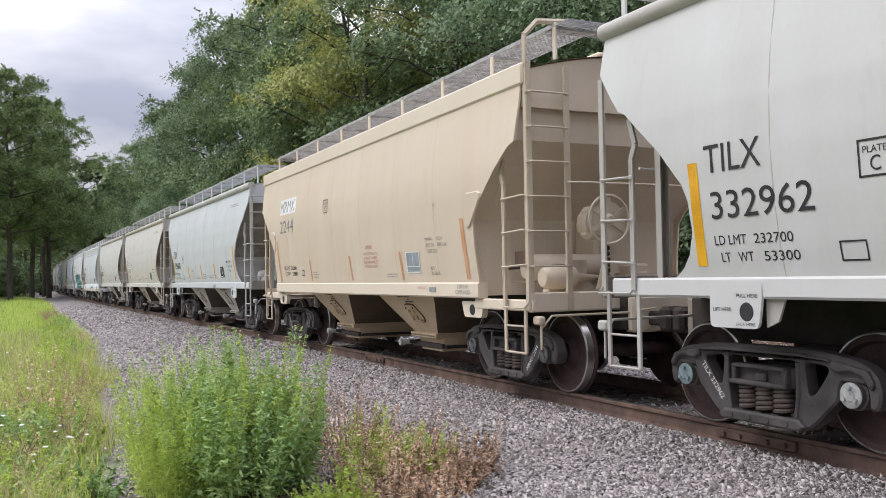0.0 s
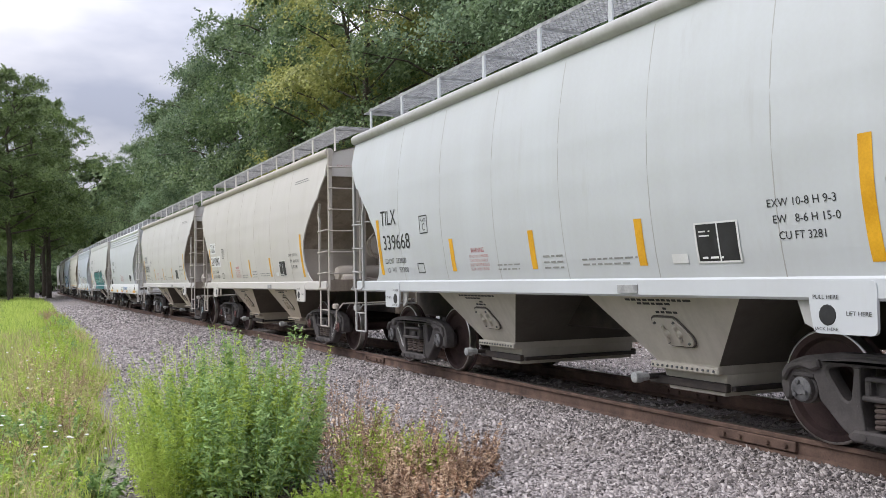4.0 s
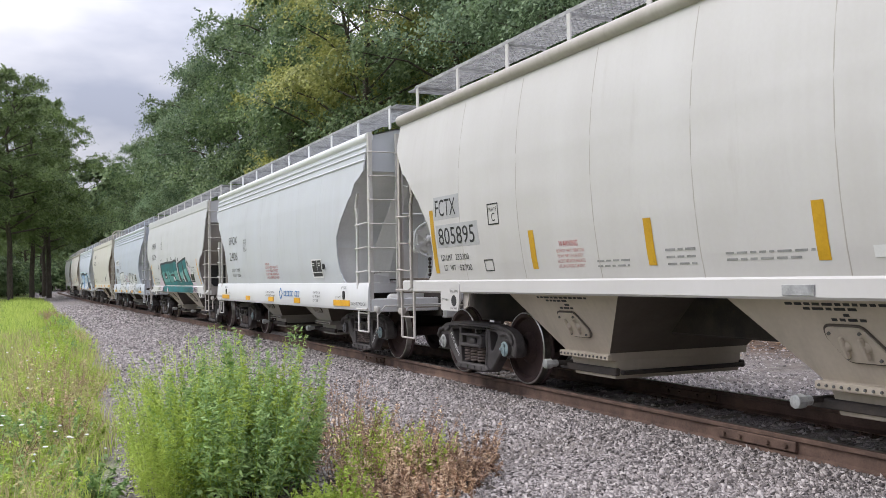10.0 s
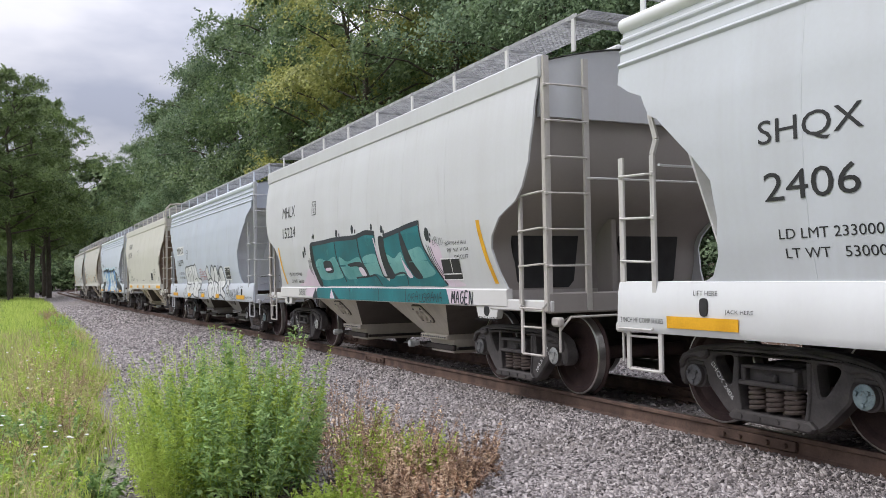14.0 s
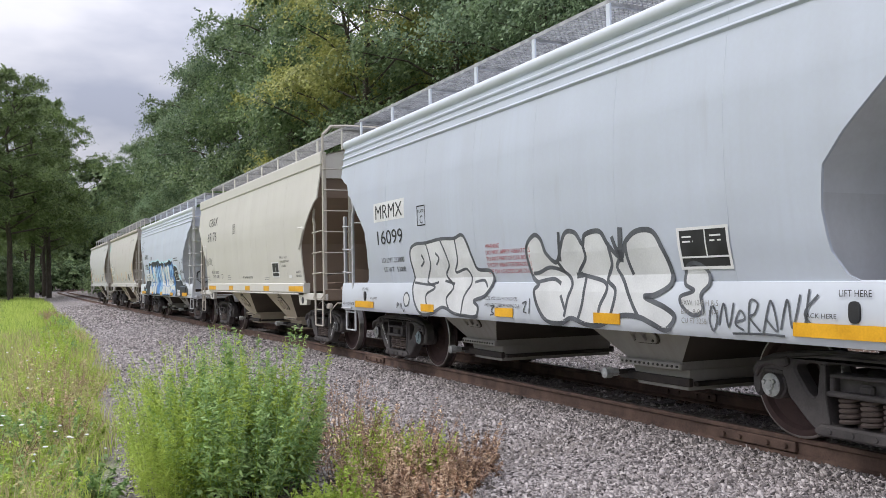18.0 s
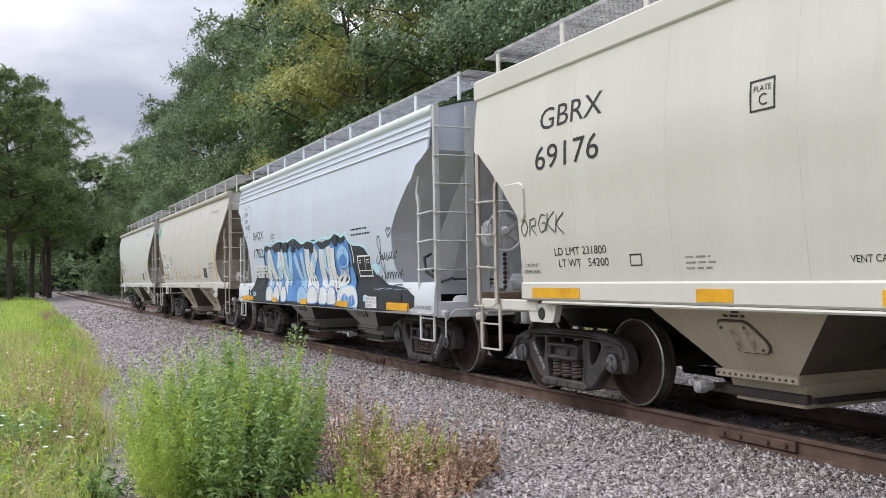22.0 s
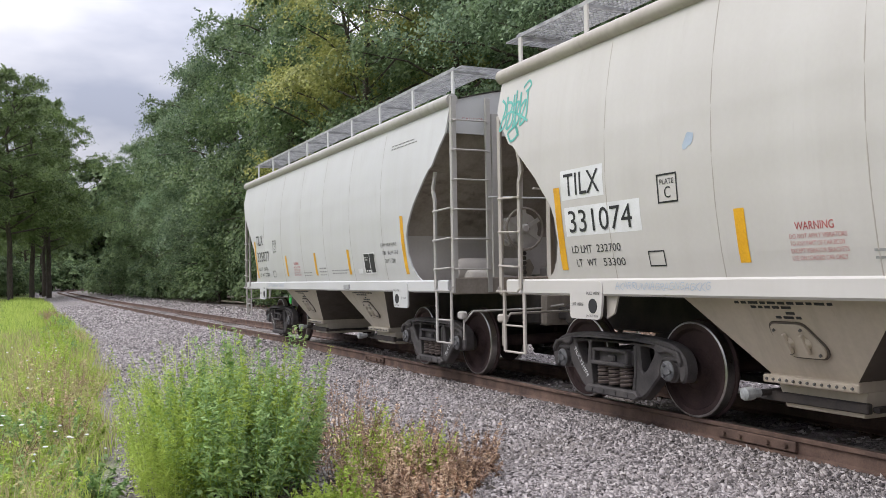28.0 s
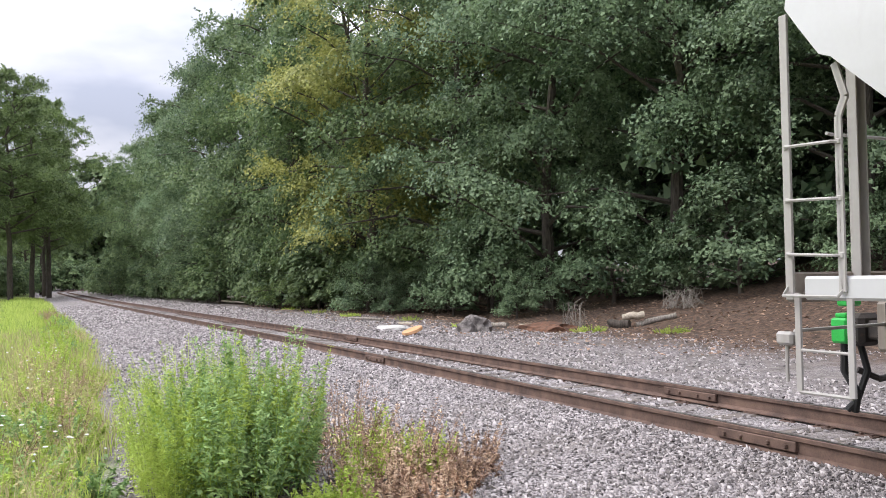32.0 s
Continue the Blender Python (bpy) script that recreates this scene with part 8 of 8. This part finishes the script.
def build_ballast():
    rng = np.random.default_rng(4)
    pts, size = [], []

    def lay(x0, x1, d0, d1, per, s0, s1, keep=None):
        n = int((x1 - x0) * (d1 - d0) * per)
        x = rng.uniform(x0, x1, n)
        d = rng.uniform(d0, d1, n)
        y = line_y(x) + d
        if keep is not None:
            k = rng.uniform(0, 1, n) < keep(x, y, d)
            x, y = x[k], y[k]
        z = ground_z(x, y) + 0.006
        pts.append(np.stack([x, y, z], -1))
        size.append(rng.uniform(s0, s1, len(x)))

    def thin(x, y, d):
        # fewer stones towards the dirt of the path and under the weeds
        return np.clip((y - verge_y(x)) / 1.0, 0.0, 1) * (0.45 + 0.55 * (np.sin(x * 1.3 + y) * np.sin(y * 1.9 - x * 0.4) > -0.35))

    lay(-12, -2.5, -6.0, -0.85, 1150, 0.010, 0.033, thin)
    lay(-19, -12, -6.0, -0.85, 620, 0.014, 0.036, thin)
    lay(-36, -19, -5.2, -0.85, 240, 0.022, 0.05, thin)
    lay(-70, -36, -4.0, -0.85, 60, 0.045, 0.085)
    lay(-20, -2.5, -0.62, 0.62, 170, 0.025, 0.05, lambda x, y, d: 0.8 * ((x % 0.52) > 0.26))
    lay(-20, -2.5, 0.85, 5.0, 90, 0.022, 0.05)
    lay(-45, -20, 0.85, 8.5, 75, 0.03, 0.065, lambda x, y, d: np.clip((8.8 - d) / 4.5, 0.1, 1))
    lay(-105, -45, 0.85, 6.5, 26, 0.05, 0.11)
    lay(-24, -12, 5.0, 10.5, 60, 0.022, 0.05, lambda x, y, d: np.clip((11 - d) / 5.5, 0.1, 1))
    me = scatter_mesh("ballast", np.concatenate(pts), np.concatenate(size), BALLAST, 8)
    tagged(new("ballast", me), "loose grey broken stone ballast beside the rails", "ballast", kind="stuff")


build_ballast()


def blades(name, pts, height, width, lean, mat, rng, segs=2):
    """Grass blades: tapered bent strips."""
    n = len(pts)
    a = rng.uniform(0, 6.28, n)
    side = np.stack([np.cos(a), np.sin(a), np.zeros(n)], -1)
    b = rng.uniform(0, 6.28, n)
    bend = np.stack([np.cos(b), np.sin(b), np.zeros(n)], -1) * (rng.uniform(0.1, 1, n) * lean)[:, None]
    h = height[:, None]
    up = np.array([0, 0, 1.0])
    w = width[:, None]
    v0, v1 = pts - side * w * 0.5, pts + side * w * 0.5
    midp = pts + up * h * 0.55 + bend * h * 0.3
    v2, v3 = midp + side * w * 0.4, midp - side * w * 0.4
    v4 = pts + up * h * (1 - 0.3 * np.linalg.norm(bend, axis=1)[:, None]) + bend * h
    v = np.stack([v0, v1, v2, v3, v4], 1).reshape(-1, 3)
    base = 5 * np.arange(n)[:, None]
    loops = np.concatenate([base + np.array([0, 1, 2, 3]), base + np.array([3, 2, 4])], 1).ravel()
    me = bpy.data.meshes.new(name)
    me.vertices.add(5 * n)
    me.vertices.foreach_set("co", v.astype(np.float32).ravel())
    me.loops.add(7 * n)
    me.loops.foreach_set("vertex_index", loops.astype(np.int32))
    me.polygons.add(2 * n)
    st = np.stack([7 * np.arange(n), 7 * np.arange(n) + 4], 1).ravel()
    me.polygons.foreach_set("loop_start", st.astype(np.int32))
    me.polygons.foreach_set("loop_total", np.tile([4, 3], n).astype(np.int32))
    me.update()
    me.validate()
    me.materials.append(mat)
    return me


def stems(name, bases, tops, mat, r=0.004):
    b = Build()
    for p, q in zip(bases, tops):
        m = (Vector(p) * 0.5 + Vector(q) * 0.5) + Vector((0, 0, 0.04))
        b.tube([p, tuple(m), q], r, 3, r * 0.4, caps=False)
    return b.mesh(name, mat)


def weed_clump(name, label, category, spots, n_stems, height, flare, per_stem, leaf, mats, seed, slim=0.28, group=""):
    """Upright leafy stems that fan out from their spots (x, y, radius)."""
    rng = np.random.default_rng(seed)
    ob = thing(name, label, category, group, m=Matrix.Translation((spots[0][0], spots[0][1], float(ground_z(spots[0][0], spots[0][1])))))
    ox, oy, oz = ob.matrix_basis.translation
    w = np.array([s[2] ** 2 for s in spots])
    which = rng.choice(len(spots), n_stems, p=w / w.sum())
    B, T, C, S = [], [], [[] for _ in mats], [[] for _ in mats]
    for i in range(n_stems):
        sx, sy, sr = spots[which[i]][:3]
        hs = spots[which[i]][3] if len(spots[which[i]]) > 3 else 1.0
        a, r = rng.uniform(0, 6.28), sr * math.sqrt(rng.uniform(0, 1))
        x, y = sx + r * math.cos(a), sy + r * math.sin(a)
        z = float(ground_z(x, y))
        h = height * hs * rng.choice((rng.uniform(0.45, 0.85), rng.uniform(0.75, 1.1))) * (1 - 0.28 * (r / sr) ** 2)
        dx, dy = math.cos(a) * flare * r / sr + rng.normal(0, 0.06), math.sin(a) * flare * r / sr + rng.normal(0, 0.06)
        p = np.array([x - ox, y - oy, z - oz - 0.02])
        q = p + np.array([dx * h, dy * h, h])
        B.append(tuple(p)), T.append(tuple(q))
        k = min(len(mats) - 1, int(rng.uniform(0, 1) * len(mats)))
        t = rng.uniform(0.12, 1.0, per_stem) ** 0.8
        sp = 0.055 * (1.2 - t)[:, None] * min(height, 0.9)
        c = p + (q - p) * t[:, None] + rng.normal(size=(per_stem, 3)) * sp * np.array([1, 1, 0.5])
        C[k].append(c), S[k].append(leaf * rng.uniform(0.6, 1.3, per_stem) * (1.25 - 0.6 * t))
    tagged(part("stalk", stems("stalk", B, T, LEAF_DRY if mats[0] is LEAF_DRY else mats[-1]), None, ob), kind="stuff")
    for k, m in enumerate(mats):
        if C[k]:
            tagged(part("foliage", leaf_cloud("foliage", np.concatenate(C[k]), 0.5, np.concatenate(S[k]), m, rng, slim), None, ob), kind="stuff")
    return ob


def build_verge():
    rng = np.random.default_rng(21)
    # damp dark soil below the weeds, as low mounds in the gravel
    for x, y, rx, ry in ((-7.3, 1.7, 1.0, 0.85), (-7.2, 3.0, 0.95, 0.75), (-6.4, 2.5, 0.6, 0.6)):
        rings = []
        for q in np.linspace(0, 1, 8):
            ring = []
            for k in range(41):
                a = 2 * math.pi * k / 40
                f = q * (1 + 0.16 * math.sin(3 * a + x * 7) + 0.10 * math.sin(7 * a + y * 5))
                px, py = x + rx * f * math.cos(a), y + ry * f * math.sin(a)
                ring.append((px, py, float(ground_z(px, py)) + 0.035 * (1 - q ** 2) - 0.008 * q + 0.012 * noise.noise(Vector((px * 6, py * 6, 0)))))
            rings.append(ring)
        solid("soil_mound", Build().grid(rings), SOIL, "low mound of dark damp soil below the weeds", "soil", "soil below the weeds")
    # the tall weed bush in front of the track
    weed_clump("weed_bush", "tall bushy green weeds growing in the gravel", "bush", ((-7.3, 1.66, 0.48), (-7.7, 1.90, 0.42), (-6.9, 1.50, 0.38, 0.85)), 250, 1.30, 0.30, 105, 0.074, (LEAF_MUG, LEAF_MUG, LEAF_MUG, LEAF_WEED), 5, 0.30)
    weed_clump("weed_bush", "bright yellow-green slender weeds beside the gravel path", "bush", ((-7.4, 1.18, 0.36), (-8.2, 1.50, 0.42), (-6.9, 1.05, 0.22, 0.7)), 240, 1.20, 0.30, 100, 0.055, (LEAF_WEED, GRASS_MAT), 6, 0.18)
    # dry brown weeds
    for k, (x, y, r, h, n) in enumerate(((-7.9, 2.75, 0.40, 0.72, 70), (-7.3, 3.0, 0.42, 0.55, 80), (-7.9, 3.35, 0.38, 0.55, 60), (-6.9, 3.35, 0.38, 0.42, 70), (-8.8, 2.9, 0.35, 0.6, 40), (-6.6, 2.6, 0.3, 0.35, 50), (-7.4, 3.75, 0.3, 0.35, 40), (-6.4, 3.0, 0.25, 0.3, 30))):
        weed_clump("dry_weeds", "dry brown and tan weed stalks in the ballast", "weeds", ((x, y, r),), int(n * (1.3 if k % 2 else 0.8)), h * (0.8 if k % 2 else 1.15), 0.5, 34 if k % 2 else 24, 0.055, (LEAF_TAN, LEAF_TAN, LEAF_DRY) if k % 2 else (LEAF_DRY, LEAF_DRY, LEAF_TAN), 30 + k, 0.34, "dry weeds")
    for k, (x, y, r, h) in enumerate(((-7.5, 3.15, 0.12, 0.5), (-6.6, 2.25, 0.14, 0.34), (-8.6, 3.1, 0.15, 0.55), (-6.5, 2.05, 0.12, 0.3), (-7.2, 2.7, 0.2, 0.62), (-7.0, 3.2, 0.14, 0.5), (-6.3, 2.2, 0.16, 0.35), (-7.9, 3.0, 0.15, 0.6))):
        weed_clump("green_weed", "small green weed among the dry stalks", "weeds", ((x, y, r),), 16, h, 0.6, 40, 0.05, (LEAF_WEED,), 45 + k, 0.4, "small weeds")
    # wild grass and weeds along the near verge
    def field(x0, x1, y0, y1, n, h0, h1, w, lean, mat, name, label, ragged=0.0):
        x = x1 + (x0 - x1) * rng.uniform(0, 1, n) ** 1.5
        edge = verge_y(x) - 0.45
        y = y0 + (y1 + edge - y0) * rng.uniform(0, 1, n) + ragged * np.sin(x * 1.1) * 0.5 + ragged * rng.normal(0, 0.2, n)
        z = ground_z(x, y)
        sc = 1 + np.clip(-x - 10, 0, 60) * 0.03
        me = blades(name, np.stack([x, y, z], -1), rng.uniform(h0, h1, n), rng.uniform(0.6, 1.3, n) * w * sc, lean, mat, rng)
        tagged(new(name, me), label, "grass", kind="stuff")

    field(-110, -6.0, -7, 0.40, 46000, 0.05, 0.13, 0.011, 0.6, GRASS_MAT, "grass", "short green grass on the verge", 0.15)
    field(-110, -6.0, -0.6, 0.45, 12000, 0.16, 0.42, 0.010, 0.7, GRASS_MAT, "tall_grass", "tall wild green grass on the verge", 0.3)
    field(-30, -6.0, -0.9, 0.42, 6000, 0.18, 0.50, 0.008, 0.8, STRAW, "straw_grass", "dry straw-coloured grass stalks on the verge", 0.4)
    field(-6, 8, -6, 0.40, 14000, 0.04, 0.11, 0.011, 0.6, GRASS_MAT, "grass", "short green grass on the verge", 0.15)
    # weeds along the grass edge, of several sorts and sizes
    sorts = ((LEAF_WEED,), (LEAF_WEED, STRAW), (LEAF_MUG,), (GRASS_MAT, STRAW), (STRAW, LEAF_TAN), (LEAF_WEED, LEAF_MUG))
    words = ("leafy green weed at the grass edge", "green weed with straw-coloured seed heads", "dark green weed at the grass edge", "yellowing weed in the tall grass", "dry straw-coloured weed in the grass", "bushy green weed beside the path")
    for k in range(34):
        x = -6.9 - 0.75 * k * (1 + 0.022 * k) + rng.uniform(-0.3, 0.3)
        y = float(verge_y(x)) - 0.40 + rng.uniform(-0.5, 0.06)
        j = int(rng.integers(0, 6))
        weed_clump("verge_weed", words[j], "weeds", ((x, y, rng.uniform(0.2, 0.42)),), 30, rng.uniform(0.28, 0.66), 0.55, 34, 0.055 + 0.002 * k, sorts[j], 60 + k, rng.uniform(0.2, 0.45), "verge weeds")
    for k in range(44):
        x, y = -6.4 - 0.12 * k + rng.uniform(-0.2, 0.2), -0.08 + rng.uniform(-0.6, 0.5)
        weed_clump("verge_weed", "low broad-leaved green weed in the grass", "weeds", ((x, y, 0.25),), 24, rng.uniform(0.22, 0.40), 0.9, 34, 0.095, (LEAF_MUG,) if k % 3 else (LEAF_WEED,), 100 + k, 0.42, "verge weeds")
    for k, (x, y, r) in enumerate(((-10.3, 0.05, 0.35), (-11.6, 0.35, 0.3), (-13.4, 0.75, 0.28), (-9.4, 0.45, 0.22), (-17.5, 0.5, 0.5), (-22.0, 0.4, 0.6), (-8.6, -0.2, 0.3))):
        weed_clump("dry_weeds", "dry brown seed stalks among the verge grass", "weeds", ((x, y, r),), 34, rng.uniform(0.35, 0.6), 0.5, 26, 0.05, (LEAF_DRY, LEAF_TAN, STRAW), 180 + k, 0.3, "verge weeds")
    # sprinkled white and yellow flower heads
    fl = Build()
    for k in range(70):
        x, y = -7 - 14 * rng.uniform(0, 1) ** 1.5, rng.uniform(-0.9, 0.9)
        z = float(ground_z(x, y)) + rng.uniform(0.25, 0.5)
        fl.lathe([(0, 0.004), (0.006, rng.uniform(0.012, 0.025)), (0.014, 0.006)], "z", 6, (x, y, z))
    tagged(new("flower_heads", fl.mesh("flower_heads", WHITE)), "small white flower heads in the grass", "flowers", kind="stuff")


build_verge()


def build_clearing():
    """Stumps, logs, brush and rubble on the far side of the track."""
    rng = random.Random(9)
    rock_mat = surf("weathered_grey_stump", (0.05, 0.042, 0.038), (0.24, 0.215, 0.20), 0.95, 0, 5, bump=1.0, fine=25)
    pale = surf("pale_split_wood", (0.30, 0.25, 0.19), (0.55, 0.48, 0.38), 0.9, 0, 4, (1, 6, 6), 30, 0.5)
    slab_mat = surf("orange_cut_wood", (0.50, 0.26, 0.12), (0.66, 0.38, 0.20), 0.85, 0, 5, bump=0.3)

    def lump(name, x, y, sx, sy, sz, mat, label, category, seed, rough_=0.22):
        bm = bmesh.new()
        bmesh.ops.create_icosphere(bm, subdivisions=3, radius=1)
        for v in bm.verts:
            n = noise.noise(v.co * 1.7 + Vector((seed, 0, 0))) * rough_ + noise.noise(v.co * 5 + Vector((seed, 3, 0))) * rough_ * 0.5
            v.co *= 1 + n
            v.co = Vector((v.co.x * sx, v.co.y * sy, max(-0.1, v.co.z) * sz))
        me = bpy.data.meshes.new(name)
        bm.to_mesh(me)
        bm.free()
        me.materials.append(mat)
        ob = new(name, me)
        ob.matrix_basis = Matrix.Translation((x, y, float(ground_z(x, y))))
        tagged(ob, label, category)

    lump("stump", -25.6, 13.4, 0.78, 0.45, 0.50, rock_mat, "weathered grey uprooted tree stump on the gravel", "stump", 2, 0.5)
    lump("stump", -24.9, 12.7, 0.32, 0.3, 0.35, rock_mat, "small grey weathered stump beside the larger one", "stump", 7, 0.4)
    lump("sand_heap", -28.4, 11.6, 0.9, 0.5, 0.10, surf("pale_sand", (0.42, 0.40, 0.37), (0.6, 0.58, 0.55), 0.95, bump=0.5), "low pale heap of sand and gravel", "sand heap", 3, 0.3)
    lump("dirt_mound", -24.2, 15.2, 1.4, 0.7, 0.22, surf("brown_leaf_litter", (0.05, 0.025, 0.015), (0.2, 0.1, 0.06), 0.95, bump=1), "low brown mound of dirt and leaf litter", "dirt mound", 5, 0.4)
    sl = Build().lathe([(0, 0.0), (0, 0.30), (0.03, 0.33), (0.10, 0.32), (0.11, 0.28), (0.11, 0.0)], "z", 20)
    solid("wood_slab", sl, slab_mat, "orange fresh-cut round slab of wood lying tilted", "wood slab", m=Matrix.Translation((-25.0, 10.9, float(ground_z(-25, 10.9)) + 0.09)) @ Matrix.Rotation(0.35, 4, "X"))

    def log(x0, y0, x1, y1, r, z, mat, label, r1=None):
        z0, z1 = float(ground_z(x0, y0)) + r * 0.8 + z, float(ground_z(x1, y1)) + r * 0.8 + z
        b = Build()
        n = 6
        pts = [(x0 + (x1 - x0) * k / n + rng.uniform(-r, r) * 0.3, y0 + (y1 - y0) * k / n, z0 + (z1 - z0) * k / n + rng.uniform(-r, r) * 0.25) for k in range(n + 1)]
        b.tube(pts, r, 10, r1)
        solid("log", b, mat, label, "log", "fallen logs")

    log(-23.4, 17.0, -23.0, 17.5, 0.15, 0, BARK, "short grey sawn log on the gravel")
    log(-22.9, 17.7, -22.3, 18.8, 0.09, 0, DEADWOOD, "grey fallen log with bark on the ground")
    log(-23.2, 17.4, -22.7, 17.9, 0.12, 0.25, pale, "pale split piece of log on another")
    log(-25.6, 15.0, -24.6, 16.0, 0.05, 0.05, pale, "thin pale fallen branch on the leaves")
    log(-30.6, 12.8, -29.8, 13.0, 0.05, 0, pale, "pale plank of wood on the gravel")
    log(-70, 14.0, -63, 14.8, 0.10, 0.1, pale, "long pale fallen branch beside the track", 0.04)
    log(-66, 14.0, -62, 15.2, 0.08, 0.5, DEADWOOD, "long grey fallen branch on the verge", 0.03)
    log(-27.5, 14.6, -26.4, 15.0, 0.09, 0, DEADWOOD, "grey fallen branch on brown leaves")
    log(-36, 12.8, -33.4, 13.2, 0.05, 0.03, DEADWOOD, "thin grey stick on the gravel")

    def brush(x, y, n, r, h, label, seed):
        rg = random.Random(seed)
        b = Build()
        z = float(ground_z(x, y))
        for k in range(n):
            a, q = rg.uniform(0, 6.28), rg.uniform(0.2, 1)
            p0 = (x + r * q * math.cos(a), y + r * q * math.sin(a), z)
            p1 = (x + r * 0.5 * math.cos(a + rg.uniform(-1, 1)), y + r * 0.5 * math.sin(a + rg.uniform(-1, 1)), z + h * rg.uniform(0.3, 1.1))
            p2 = (p1[0] + rg.uniform(-0.5, 0.5) * r, p1[1] + rg.uniform(-0.5, 0.5) * r, p1[2] + rg.uniform(-0.2, 0.3) * h)
            b.tube([p0, p1, p2], rg.uniform(0.008, 0.022), 4, 0.004)
        solid("brush_pile", b, DEADWOOD, label, "brush pile", "brush piles")

    brush(-23.4, 20.0, 80, 0.95, 0.6, "heap of bare grey twigs and branches", 2)
    brush(-24.4, 16.4, 30, 0.6, 0.8, "small heap of broken grey branches", 3)
    brush(-60, 15.5, 30, 1.2, 1.6, "bare grey branches leaning at the wood's edge", 4)
    rngn = np.random.default_rng(77)
    n = 5000
    x = rngn.uniform(-60, -14, n)
    y = 11.5 + rngn.uniform(0, 1, n) ** 0.7 * 10
    c = np.stack([x, y, ground_z(x, y) + 0.02], -1)
    tagged(new("fallen_leaves", leaf_cloud("fallen_leaves", c, 0.7, rngn.uniform(0.08, 0.16, n), LEAF_DRY, rngn)), "brown fallen leaves on the ground below the trees", "leaves", kind="stuff")
    # tufts on the gravel
    for k, (x, y) in enumerate(((-22.5, 15.6), (-20.4, 17.0), (-27, 13.8), (-38, 13.6), (-44, 13.8), (-50, 14.2), (-33, 14.2))):
        weed_clump("grass_tuft", "small green tuft of grass on the gravel", "grass", ((x, y, 0.5),), 60, 0.22, 0.9, 10, 0.09, (LEAF_WEED,), 140 + k, 0.25, "grass tufts")


build_clearing()

# ------------------------------------------------------------ motion


def motions():
    spin_times = [k * 4 / FPS for k in range(241)]
    for car, sets, lead, tail in TRAIN:
        rows = []
        for k in range(129):
            t = k * 0.25
            a, b = on_line(lead + run(t)), on_line(tail + run(t))
            m = Matrix.Translation((a + b) / 2) @ Matrix.Rotation(math.atan2(a.y - b.y, a.x - b.x), 4, "Z")
            rows.append((t, m))
        walk(car, rows)
        for ws, x in sets:
            walk(ws, [(t, pose(x, 0, 0.457, 0, math.degrees(run(t) / 0.457), 0)) for t in spin_times])


motions()
